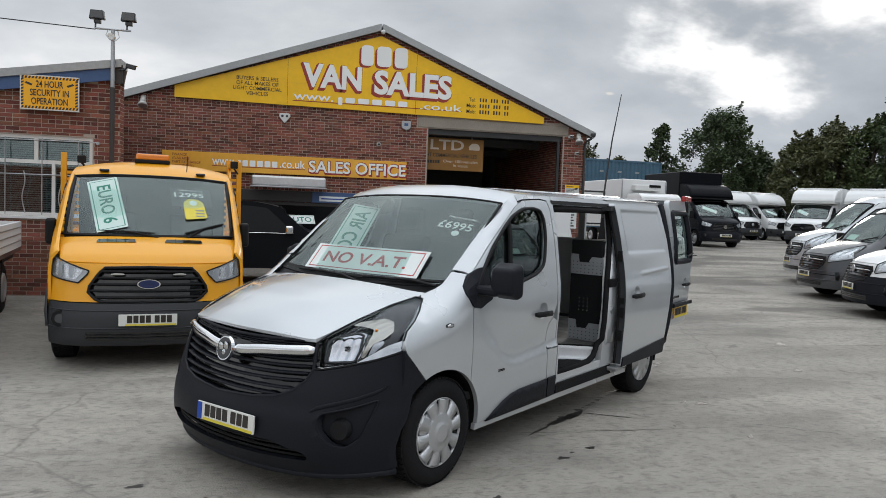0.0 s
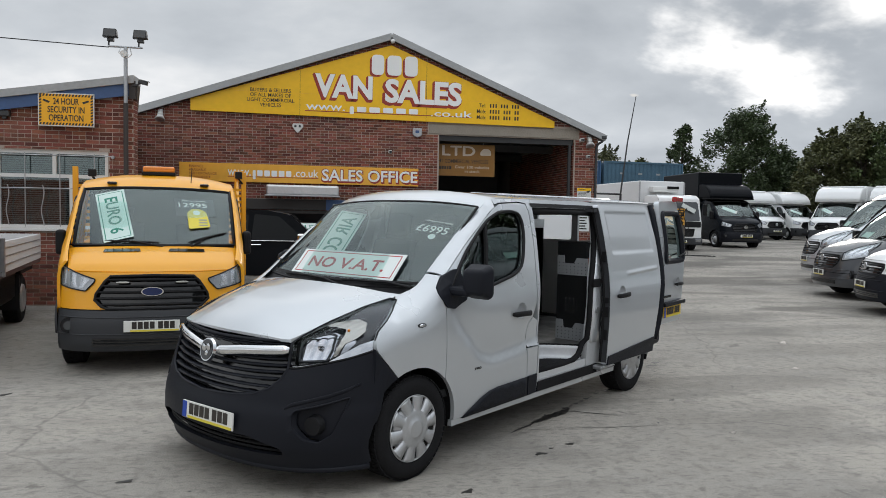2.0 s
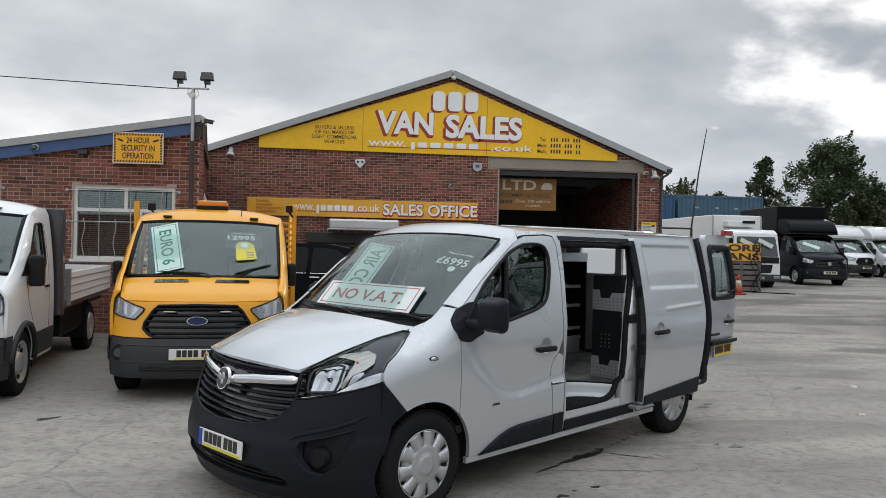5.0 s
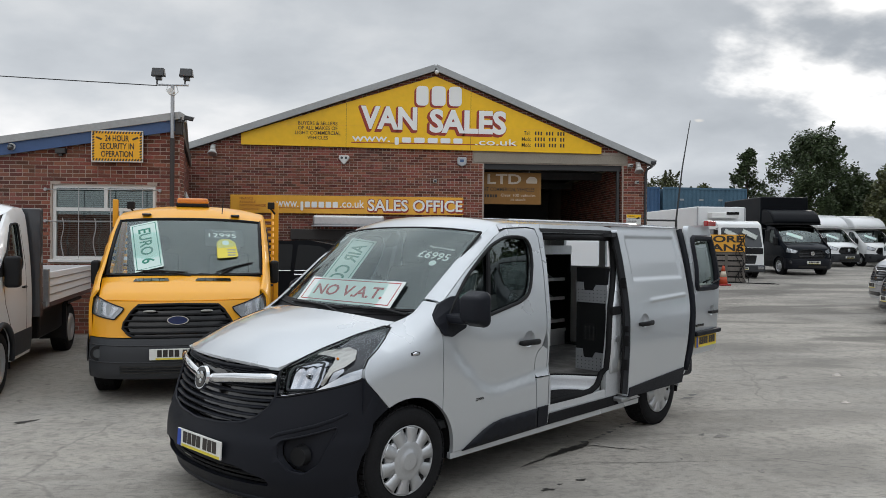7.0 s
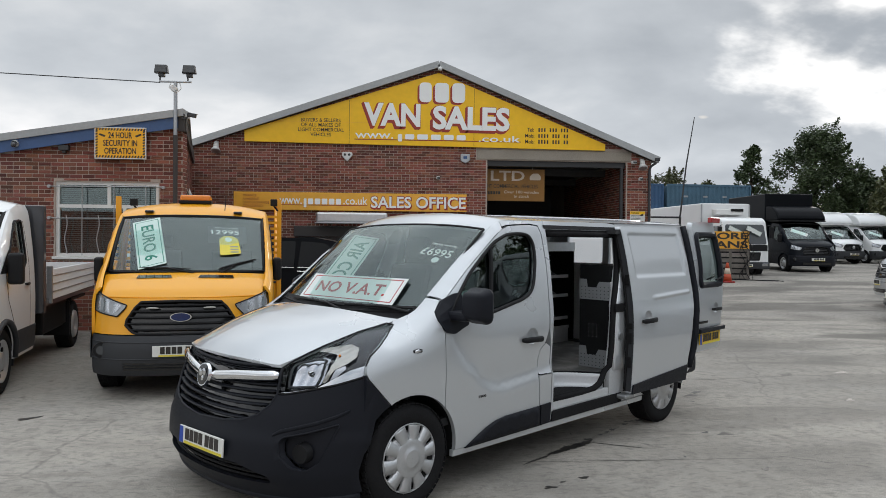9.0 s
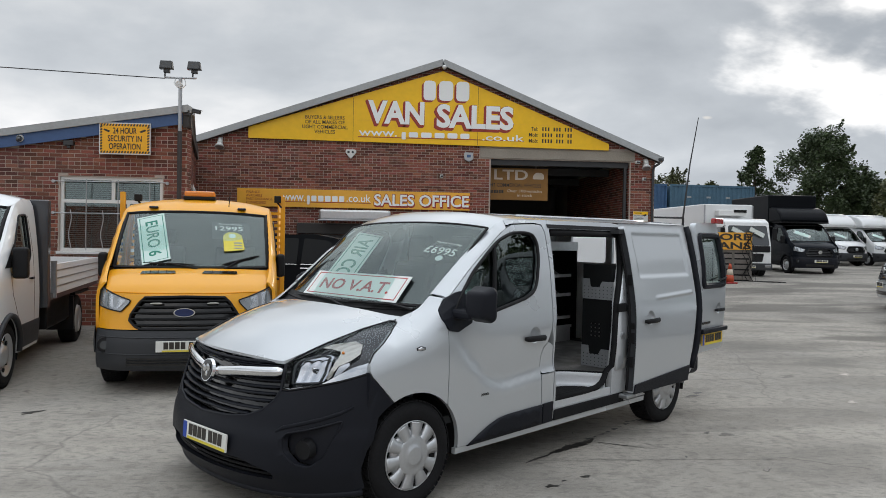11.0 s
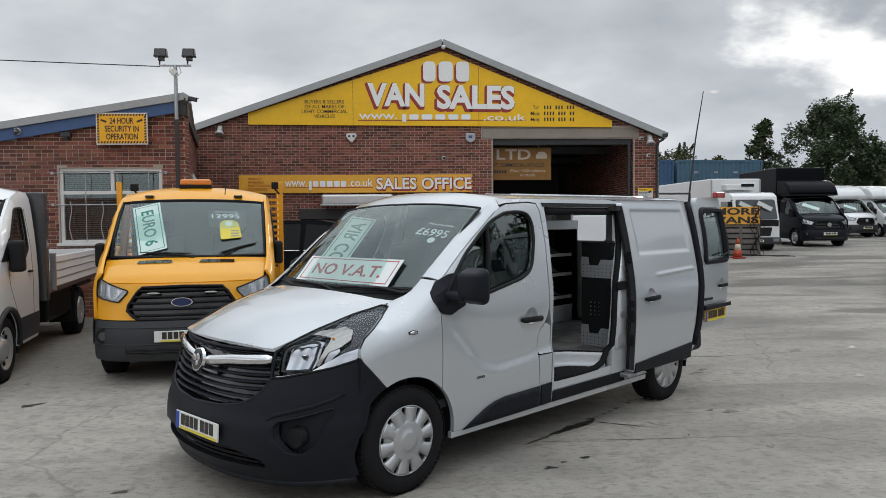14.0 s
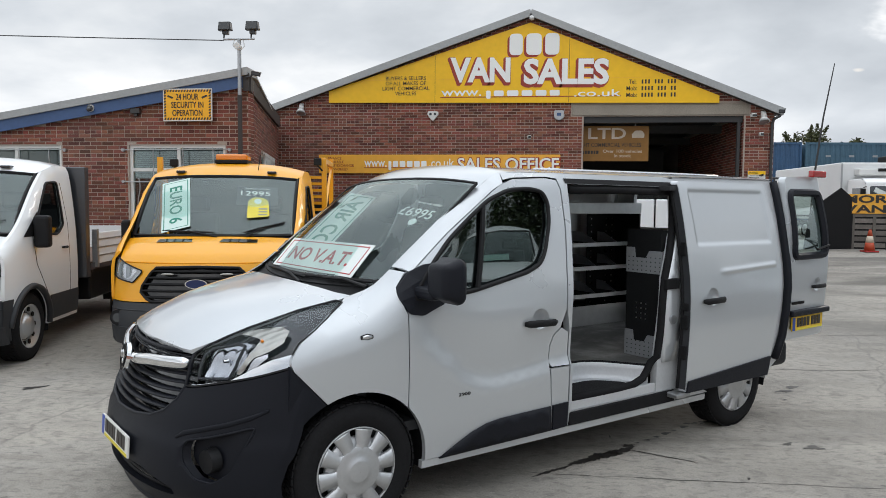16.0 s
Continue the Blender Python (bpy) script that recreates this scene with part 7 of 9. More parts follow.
    for z in (0.415, 0.585):
        part("bumper_crease", bar_along([S.nose(t, z, 0.014) for t in np.linspace(-0.97, 0.97, 26)], 0.012, 0.014), M[bumper_mat], bo, smooth=True)
    slot = part("bumper_slot", sheet([(-0.42, 0.30), (0.42, 0.30), (0.42, 0.38), (-0.42, 0.38)], lambda t, z: S.nose(t, z, 0.016), 0.08), M["gloss_black"], bo)
    for k in range(2):
        part("slot_bar", bar_along([S.nose(t, 0.325 + 0.03 * k, 0.022) for t in np.linspace(-0.42, 0.42, 10)], 0.010, 0.012), M["black_plastic"], slot)
    number_plate(v, Matrix.Translation((S.nose(0, 0.5)[0] - 0.03, 0.0, 0.50)) @ Matrix.Rotation(radians(-90), 4, "Z"), band=False)
    part("underbody", box(0.35, end, -0.7, 0.7, 0.28, 0.36), M["black_plastic"], v)
    # cab inside
    xs = S.screen(0, 0)[0]
    zb = S.screen(0, 0)[2]
    part("dashboard", box(xs + 0.12, xs + 0.5, -0.72, 0.72, zb - 0.32, zb - 0.05, bevel=0.05), M["dash"], v, "dark dashboard")
    for y in (-0.42, 0.42):
        st = part("seat", prism(rounded([(xs + 0.85, zb - 0.5), (xs + 1.0, zb - 0.5), (xs + 1.13, zb + 0.22), (xs + 1.02, zb + 0.22)], 0.05), "y", y - 0.24, y + 0.24, bevel=0.02), M["seat"], v, "dark cloth cab seat")
        part("head_rest", box(xs + 1.04, xs + 1.14, y - 0.13, y + 0.13, zb + 0.25, zb + 0.42, bevel=0.03), M["seat"], st)
    part("cab_back", box(xs + 1.22, xs + 1.25, -0.80, 0.80, 0.5, S.top(xs + 1.2) - 0.05), M["trim_grey"], v)


def door_lines(v, S, pts_list, s=-1):
    for pts in pts_list:
        part("door_gap", tube([S.side(s)(x, z, -0.002) for x, z in dense(pts, 0.08)[:-1] + [pts[-1]]][: len(dense(pts, 0.08))], 0.005, n=4), M["gloss_black"], v)


def open_line(pts, step=0.08):
    out = []
    for p, q in zip(pts, pts[1:]):
        n = max(1, int(math.dist(p, q) / step))
        out += [(p[0] + (q[0] - p[0]) * k / n, p[1] + (q[1] - p[1]) * k / n) for k in range(n)]
    return out + [pts[-1]]


def mirror_pair(v, x, y, z, h=0.30, mat="black_plastic", wide=0.10):
    for s in (-1, 1):
        a = part("mirror_arm", tube([(x, s * (y - 0.16), z - h * 0.35), (x - 0.02, s * (y - 0.02), z - h * 0.35)], 0.03), M[mat], v)
        part("door_mirror", box(x - 0.09, x + 0.03, s * (y + 0.07) - wide, s * (y + 0.07) + wide, z - h / 2, z + h / 2, bevel=0.035, seg=3), M[mat], a, "black door mirror")


def wipers(v, S):
    for u0, u1, rise in ((-0.05, 0.62, 0.02), (-0.40, -0.90, 0.15)):
        w_ = part("wiper", bar_along([S.screen(u0 + (u1 - u0) * k / 6, 0.03 + rise * k / 6, 0.018) for k in range(7)], 0.022, 0.014), M["black_plastic"], v, "black windscreen wiper")
        part("wiper_arm", tube([S.screen(u0 - 0.04, -0.03, 0.02), S.screen((u0 + u1) / 2, 0.03 + rise * 0.5, 0.03)], [0.012, 0.007]), M["black_plastic"], w_)


def price_group(v_m, S, u, s, price, tag=True):
    m = v_m @ S.glass_frame(u, s) @ FLIP
    t = thing("price_sticker", "white price figures on a dark windscreen sticker", "price sticker", m, group="price stickers")
    part("backing", box(-0.215, 0.215, 0.001, 0.003, -0.155, 0.145), M["trim_grey"], t)
    part("figures", fitted_text(price, 0.31, 0.075, bold=0.006, depth=0.001), M["paper"], t, m=pose(-0.02, -0.001, 0.035))
    part("lettering", fitted_text("Finance me today", 0.26, 0.030, depth=0.001), M["paper"], t, m=pose(0, -0.001, 0.11))
    if tag:
        g = thing("yellow_tag", "yellow cut-out sticker below the price figures", "sticker", m @ Matrix.Translation((0.02, 0, -0.20)) @ Matrix.Scale(1.28, 4))
        part("card", prism(rounded([(-0.09, -0.13), (0.09, -0.10), (0.075, 0.09), (0.03, 0.13), (-0.05, 0.13), (-0.09, 0.08)], 0.02), "y", -0.003, -0.001), M["tag_yellow"], g)
        part("flower", cyl((-0.01, -0.0045, 0.08), (-0.01, -0.0032, 0.08), 0.032, n=10), M["paper"], g)
        for k in range(3):
            part("text_bar", box(0.0, 0.07, -0.0042, -0.003, -0.02 - 0.035 * k, -0.005 - 0.035 * k), M["ink_grey"], g)


CAB_WIN = rounded([(0.96, 1.27), (1.20, 1.60), (1.36, 1.79), (1.63, 1.81), (1.68, 1.34), (1.52, 1.24)], 0.05)
CAB_HL = rounded([(0.40, 0.955), (0.415, 0.92), (0.485, 0.84), (0.80, 0.885), (0.86, 0.90), (0.88, 1.09), (0.80, 1.085), (0.60, 1.025)], 0.015)
CAB_GR = [(0.0, 0.665), (0.31, 0.667), (0.35, 0.69), (0.405, 0.755), (0.395, 0.81), (0.33, 0.93), (0.285, 0.985), (0.0, 0.995)]


def transit_cab(v, paint, mirrors=(0.935, 0.33, 0.075)):
    body(v, CAB, paint, "trim_grey", 2.02, [(0.86, 0.40)], windows=[CAB_WIN], roof_front=1.28, hl=CAB_HL, grille_=CAB_GR)
    c = Vector(CAB.nose(0, 0.835, 0.012))
    bm = cyl(c + Vector((0.012, 0, 0)), c - Vector((0.012, 0, 0)), 0.05, 0.046, n=28)
    for p in bm.verts:
        p.co.y *= 2.3
    em = part("oval_emblem", bm, M["chrome"], v, "oval chrome maker's emblem")
    bm = cyl(c - Vector((0.0125, 0, 0)), c - Vector((0.016, 0, 0)), 0.040, n=28)
    for p in bm.verts:
        p.co.y *= 2.35
    part("emblem_field", bm, M["emblem_blue"], em)
    mirror_pair(v, 0.99, mirrors[0], 1.29, mirrors[1], wide=mirrors[2])
    wipers(v, CAB)
    for s in (-1, 1):
        fn = CAB.side(s)
        part("door_gap", tube([fn(x, z, -0.002) for x, z in open_line([(0.93, 1.24), (0.99, 0.95), (1.24, 0.62), (1.26, 0.34)])], 0.005, n=4), M["gloss_black"], v)
        part("door_gap", tube([fn(x, z, -0.002) for x, z in open_line([(1.72, 1.80), (1.80, 1.35), (1.80, 0.34)])], 0.005, n=4), M["gloss_black"], v)
        part("sill_trim", sheet([(1.28, 0.34), (2.0, 0.34), (2.0, 0.60), (1.28, 0.60)], lambda x, z: fn(x, z, 0.012), 0.1, 0.02, inward=(0, -s, 0)), M["trim_grey"], v, "grey lower body trim")
        part("arch_trim", tube([fn(x, z, 0.008) for x, z in arch(0.86, 0.415, 172, -2, 22, cz=0.33)], 0.030, n=6), M["trim_grey"], v, "grey wheel arch trim", smooth=True)
        part("handle", bar_along([fn(x, 1.09, o) for x, o in ((1.60, 0.004), (1.62, 0.024), (1.70, 0.026), (1.74, 0.004))], 0.03, 0.018), M["black_plastic"], v)
        part("mirror_base", sheet(rounded([(0.72, 1.24), (1.0, 1.24), (1.14, 1.50), (1.05, 1.48)], 0.02), lambda x, z: fn(x, z, 0.006), 0.08), M["black_plastic"], v)
    for k in (-1, 1):
        vt = part("bonnet_vent", sheet([(k * 0.38 - 0.22, 0.60), (k * 0.38 + 0.22, 0.60), (k * 0.38 + 0.20, 0.80), (k * 0.38 - 0.20, 0.80)], lambda u, s: tuple(Vector(CAB.bonnet(u, s)) + Vector((-0.003, 0, 0.006))), 0.05), M["gloss_black"], v, "black bonnet vent")
        for j in range(3):
            u = k * 0.38 - 0.1 + 0.1 * j
            part("vent_fin", tube([tuple(Vector(CAB.bonnet(u, a)) + Vector((0, 0, 0.009))) for a in (0.62, 0.78)], 0.005, n=4), M["black_plastic"], vt)
    part("aerial", tube([(1.32, -0.35, 1.98), (1.40, -0.36, 2.16)], 0.005), M["black_plastic"], v)
    for y in (-0.5, 0.5):
        part("roof_marker", box(1.30, 1.40, y - 0.05, y + 0.05, CAB.roof(1.35, y)[2] - 0.01, CAB.roof(1.35, y)[2] + 0.02, bevel=0.01), M["gloss_black"], v)


def beacon(v, y, w=0.36, x=1.75):
    z = CAB.roof(x, y)[2]
    b = part("beacon_bar", box(x - 0.12, x + 0.12, y - w / 2, y + w / 2, z + 0.022, z + 0.098, bevel=0.022, seg=3), M["orange_lens"], v, "amber roof beacon bar")
    part("beacon_base", box(x - 0.13, x + 0.13, y - w / 2 - 0.01, y + w / 2 + 0.01, z - 0.01, z + 0.03, bevel=0.008), M["black_plastic"], b)


# the amber drop-side truck
OT = pose(-2.277, 6.93, 0, 0, 0, 100.0)
ot = thing("amber_tipper_truck", "amber yellow drop-side truck with grey bumper and beacon", "truck", OT)
transit_cab(ot, "orange", (0.895, 0.27, 0.05))
beacon(ot, 0.02)
for t_ in (-0.20, 0.20):
    part("grille_lamp", bar_along([CAB.nose(t_ + k * 0.022, 0.925, 0.012) for k in range(-2, 3)], 0.022, 0.02), M["reflector_warm"], ot, "small white strobe lamp in the grille")
add_wheel(ot, 0.86, -0.80, False, 0.34, "steel"); add_wheel(ot, 0.86, 0.80, True, 0.34, "steel")
add_wheel(ot, 4.0, -0.82, False, 0.34, "dual"); add_wheel(ot, 4.0, 0.82, True, 0.34, "dual")
part("chassis", box(2.0, 5.1, -0.45, 0.45, 0.48, 0.66), M["black_plastic"], ot)
bed = part("load_bed", box(2.16, 5.2, -0.98, 0.98, 0.78, 0.86), M["orange"], ot, "amber steel load bed")
for s in (-1, 1):
    ds = part("drop_side", box(2.2, 5.2, s * 0.98 - 0.02, s * 0.98 + 0.02, 0.86, 1.24, bevel=0.006), M["orange"], bed)
    for k in range(3):
        part("side_rib", box(2.22, 5.18, s * 1.002 - 0.008, s * 1.002 + 0.008, 0.92 + 0.11 * k, 0.96 + 0.11 * k), M["orange"], ds)
    part("headboard_post", box(2.13, 2.19, s * 1.0 - 0.03, s * 1.0 + 0.03, 0.80, 2.17, bevel=0.005), M["orange"], ot)
part("tail_board", box(5.18, 5.22, -0.98, 0.98, 0.86, 1.24), M["orange"], bed)
hb = part("headboard", box(2.15, 2.17, -0.97, 0.97, 0.86, 1.15), M["orange"], ot, "slatted amber headboard")
for k in range(10):
    part("headboard_slat", box(2.14, 2.17, -0.97, 0.97, 1.20 + 0.08 * k, 1.235 + 0.08 * k), M["orange"], hb)
for y in (-0.66, 0.66, 0.0):
    part("headboard_bar", box(2.17, 2.20, y - 0.015, y + 0.015, 0.86, 1.98), M["orange"], hb)
for y, z in ((0.80, 2.09), (-0.93, 2.12)):
    wl = part("work_lamp", box(2.02, 2.09, y - 0.045, y + 0.045, z - 0.04, z + 0.05, bevel=0.01), M["black_plastic"], ot, "small black work lamp")
    part("lamp_stem", tube([(2.06, y, z - 0.04), (2.12, y - 0.05, z - 0.10)], 0.012), M["black_plastic"], wl)
for x0, y0 in ((2.25, -0.94),):
    rk = part("ladder_frame", box(3.4, 3.46, -1.0, -0.94, 0.86, 2.25), M["orange"], ot, "amber ladder frame")
    part("frame_top", box(2.19, 3.46, -1.0, -0.95, 2.13, 2.19), M["orange"], rk)
    part("frame_brace", tube([(2.2, -0.97, 1.30), (3.42, -0.97, 2.12)], 0.02), M["orange"], rk)
board("pale green board lettered EURO 6 leaning in truck windscreen", 0.76, 0.30, "EURO 6", "ink_green", OT @ CAB.glass_frame(0.55, 0.475) @ FLIP @ Matrix.Rotation(radians(72), 4, "Y"), "paper_green", 0.74, 0.46)
price_group(OT, CAB, -0.50, 0.64, "12995")

# the white tipper truck beside it
WT = pose(-4.87, 6.175, 0, 0, 0, 103.0) @ Matrix.Scale(1.012, 4)
wt = thing("white_tipper_truck", "white drop-side truck with dark headboard and alloy sides", "truck", WT)
transit_cab(wt, "white")
beacon(wt, 0.0, 0.50, 1.55)
add_wheel(wt, 0.86, -0.80, False, 0.34, "steel"); add_wheel(wt, 0.86, 0.80, True, 0.34, "steel")
add_wheel(wt, 4.2, -0.82, False, 0.34, "dual"); add_wheel(wt, 4.2, 0.82, True, 0.34, "dual")
part("chassis", box(2.0, 5.2, -0.45, 0.45, 0.45, 0.66), M["black_plastic"], wt)
part("headboard", box(2.10, 2.22, -1.0, 1.0, 0.70, 2.0, bevel=0.01), M["grey_paint"], wt, "dark grey solid headboard")
bed = part("load_bed", box(2.22, 5.3, -1.0, 1.0, 0.78, 0.86), M["grey_paint"], wt)
for s in (-1, 1):
    ds = part("drop_side", box(2.42, 5.3, s * 0.99 - 0.02, s * 0.99 + 0.02, 0.84, 1.22, bevel=0.006), M["white_liner"], bed, "pale alloy drop side")
    for k in range(3):
        part("side_groove", box(2.45, 5.28, s * 1.012 - 0.004, s * 1.012 + 0.004, 0.93 + 0.10 * k, 0.945 + 0.10 * k), M["galv"], ds)
    part("corner_post", box(2.36, 2.42, s * 1.0 - 0.03, s * 1.0 + 0.03, 0.80, 1.26), M["galv"], bed)
    part("mud_guard", box(3.72, 4.7, s * 0.80 - 0.18, s * 0.80 + 0.18, 0.72, 0.76), M["black_plastic"], wt)
    part("mud_flap", box(3.66, 3.69, s * 0.80 - 0.17, s * 0.80 + 0.17, 0.24, 0.72), M["black_plastic"], wt)
    part("bed_skirt", box(2.45, 3.72, s * 0.90 - 0.02, s * 0.90 + 0.02, 0.42, 0.80, bevel=0.01), M["black_plastic"], wt)
    part("side_box", box(2.4, 3.5, s * 0.80 - 0.12, s * 0.80 + 0.12, 0.40, 0.74, bevel=0.02), M["black_plastic"], wt)
part("tail_board", box(5.28, 5.32, -1.0, 1.0, 0.84, 1.22), M["white_liner"], bed)
part("bed_floor", box(2.22, 5.28, -0.96, 0.96, 0.862, 0.87), material("brown_bed_boards", (0.14, 0.085, 0.06), 0.8, vary=0.25), bed)
price_group(WT, CAB, -0.35, 0.74, "17995")
board("white board with blue lettering in truck windscreen", 0.62, 0.17, "", "plate_blue", WT @ CAB.glass_frame(-0.05, 0.20) @ FLIP, "paper")
# ---- parked vans along the right of the yard ----
MID_WIN = [(1.34, 1.14), (1.60, 1.51), (1.80, 1.635), (2.08, 1.68), (2.18, 1.66), (2.2, 1.50), (2.10, 1.27), (1.98, 1.22)]
MID_GR = [(0.0, 0.60), (0.30, 0.62), (0.37, 0.70), (0.39, 0.80), (0.36, 0.86), (0.0, 0.87)]


def parked_van(x, y, rz, paint, bump, label, tall=1.0):
    m = pose(x, y, ground_z(x, y), 0, 0, rz) @ Matrix.Diagonal((1, 1, tall, 1))
    v = thing("parked_van", label, "van", m, group="vans parked along the yard")
    body(v, MID, paint, bump, 4.9, [(0.933, 0.39), (4.03, 0.39)], windows=[MID_WIN], roof_front=1.74, hl=HL, grille_=MID_GR, bumper_top=0.70 if bump != paint else 0.52, crown=0.11)
    for wx in (0.933, 4.03):
        add_wheel(v, wx, -0.85, False, 0.33, "cap", 0.3); add_wheel(v, wx, 0.85, True, 0.33, "cap", 0.8)
    mirror_pair(v, 1.33, 1.02, 1.22, 0.24, "black_plastic")
    wipers(v, MID)
    for s in (-1, 1):
        fn = MID.side(s)
        for g in ([(1.21, 1.12), (1.21, 0.5), (1.30, 0.32)], [(2.33, 1.74), (2.28, 1.0), (2.20, 0.32)]):
            part("door_gap", tube([fn(a, b, -0.002) for a, b in open_line(g)], 0.006, n=4), M["gloss_black"], v)
        part("handle", bar_along([fn(a, 0.96, o) for a, o in ((1.98, 0.004), (2.0, 0.022), (2.12, 0.024), (2.18, 0.004))], 0.03, 0.018), M["black_plastic"], v)
        part("side_trim", sheet([(1.36, 0.40), (3.6, 0.40), (3.6, 0.55), (1.36, 0.55)], lambda a, b: fn(a, b, 0.012), 0.14, 0.02, inward=(0, -s, 0)), M["bumper"], v, "black side rubbing strip")
    c = Vector(MID.nose(0, 0.80, 0.03))
    part("round_emblem", cyl(c, c - Vector((0.015, 0, 0)), 0.065, n=24), M["alu"], v, "round chrome maker's emblem")
    part("grille_bar", bar_along([MID.nose(t, 0.80, 0.018) for t in np.linspace(-0.36, 0.36, 12)], 0.022, 0.02), M["chrome"], v)
    board("white card on the dashboard behind the windscreen", 0.45, 0.16, "", "ink_green", m @ MID.glass_frame(0.2, 0.16) @ FLIP, "paper_green")
    return v


parked_van(9.22, 11.12, -22.0, "white", "bumper", "white panel van with black lower bumper parked in row", 1.08)
parked_van(10.28, 13.62, -14.5, "grey_paint", "grey_paint", "dark grey panel van parked in a row", 1.10)
parked_van(12.1, 16.55, -20.0, "silver", "silver", "pale silver high panel van parked in a row", 1.24)
# the row goes on past the camera, where only glass and paint mirror it
parked_van(8.9, 8.0, -18, "silver", "silver", "silver panel van parked further along the row", 1.1)
parked_van(7.5, 5.6, -12, "grey_paint", "grey_paint", "dark grey panel van opposite the open door", 1.05)
parked_van(6.9, 3.1, -10, "white", "bumper", "white panel van standing opposite the open door")
parked_van(6.5, 0.5, -8, "white", "bumper", "white panel van at the end of the row", 1.1)
hid = parked_van(4.02, 15.93, -105, "white", "bumper", "white panel van parked behind the silver van", 0.92)
for y in (-0.44, 0.44):
    part("rear_door", box(4.86, 4.92, y - 0.43, y + 0.43, 0.45, 1.86, bevel=0.02), M["white"], hid)
# added wall, never in view: hides the bare horizon from reflections
wb = part("wall_south", box(-34, 40, -24.3, -24.0, 0, 3.4), M["brick"], None)
tagged(wb, "unseen brick wall added behind the camera", "wall", kind="structure")


# ---- luton vans and box truck at the far end ----
def luton_van(x, y, rz, paint, box_mat, dims, label, name="luton_van", pod_top=0.06, sc=1.12):
    """A chassis cab carrying a box: dims = (start, end, floor, top, half width) in metres of the cab's own scale."""
    m = pose(x, y, ground_z(x, y), 0, 0, rz) @ Matrix.Diagonal((sc, sc, sc, 1))
    v = thing(name, label, "van", m, group="vans at the end of the yard")
    body(v, CAB, paint, "bumper" if paint in ("navy_paint", "black_paint") else "trim_grey", 2.02, [(0.86, 0.40)], windows=[CAB_WIN], roof_front=1.28, hl=CAB_HL, grille_=CAB_GR, step=0.1)
    a, b, z0, z1, hw = dims
    bx = part("box_body", box(a, b, -hw, hw, z0, z1, bevel=0.05, seg=3), M[box_mat], v, "box body")
    for s in (-1, 1):
        part("box_rail", box(a + 0.03, b - 0.02, s * hw - 0.012, s * hw + 0.012, z0 - 0.02, z0 + 0.10), M["galv"], bx)
    # wind-shaped pod over the cab, swept back from its brow
    pt = z1 - pod_top
    prof = rounded([(1.14, 2.02), (a + 0.12, 2.02), (a + 0.12, pt), (1.95, pt), (1.60, pt - 0.07), (1.34, pt - 0.24), (1.16, 2.16)], 0.10)
    part("luton_pod", prism(prof, "y", -hw * 0.97, hw * 0.97, bevel=0.07), M[box_mat], v, "rounded pod over the cab", smooth=False)
    part("pod_lip", box(1.12, 1.9, -hw * 0.95, hw * 0.95, 1.985, 2.03, bevel=0.012), M["black_plastic"] if paint != "white" else M["white_plastic"], v)
    for wx, st in ((0.86, "steel"), (3.9, "dual")):
        add_wheel(v, wx, -0.80, False, 0.34, st); add_wheel(v, wx, 0.80, True, 0.34, st)
    part("chassis", box(2.0, b, -0.45, 0.45, 0.45, 0.62), M["black_plastic"], v)
    mirror_pair(v, 0.98, 0.935, 1.32, 0.32, wide=0.08)
    c = Vector(CAB.nose(0, 0.85, 0.02))
    part("round_emblem", cyl(c, c - Vector((0.014, 0, 0)), 0.08, n=20), M["chrome"], v)
    board("white card lying behind the windscreen", 0.62, 0.18, "", "ink_green", m @ CAB.glass_frame(0.35, 0.40) @ FLIP @ Matrix.Rotation(radians(28), 4, "Y"), "paper")
    return v


luton_van(17.35, 27.35, 88, "navy_paint", "black_paint", (2.15, 5.6, 0.75, 3.16, 1.0), "black luton van with a tall black box body", pod_top=0.52, sc=1.08)
luton_van(25.9, 37.5, 98, "white", "white", (2.0, 5.4, 0.75, 2.70, 0.98), "white luton van with a rounded roof pod")
luton_van(28.6, 38.1, 95, "white", "white", (2.0, 5.4, 0.75, 2.70, 0.98), "white luton van with black grille")
luton_van(24.6, 31.7, 33, "white", "white", (2.0, 5.4, 0.75, 2.74, 1.0), "white luton van facing across the yard")
luton_van(26.0, 29.5, 33, "white", "white", (2.0, 5.4, 0.75, 2.74, 1.0), "white luton van beside another luton")


def lorry_front(x, z, out=0.0):
    """Front of the lorry cab: upright below, leaning back over the windscreen."""
    return interp(z, (0.4, 1.35, 2.45), (0.0, 0.02, 0.28)) - out


BT = pose(13.7, 26.2, ground_z(13.7, 26.2), 0, 0, 92) @ Matrix.Scale(0.87, 4)
bt = thing("box_truck", "white refrigerated box truck with a tall flat-fronted cab", "truck", BT, group="vans at the end of the yard")
prof = rounded([(0.0, 0.45), (1.75, 0.45), (1.75, 2.62), (0.55, 2.64), (0.28, 2.47), (0.02, 1.35)], 0.06)
soft(part("cab", prism(prof, "y", -1.06, 1.06, bevel=0.05), M["white"], bt, "white flat-fronted lorry cab"), 40)
ws = rounded([(-0.97, 1.42), (0.97, 1.42), (0.92, 2.32), (-0.92, 2.32)], 0.10)
part("windscreen", sheet(ws, lambda y, z: (lorry_front(0, z, 0.012), y, z), 0.3), M["lamp_glass"], bt, "wide dark windscreen", smooth=True)
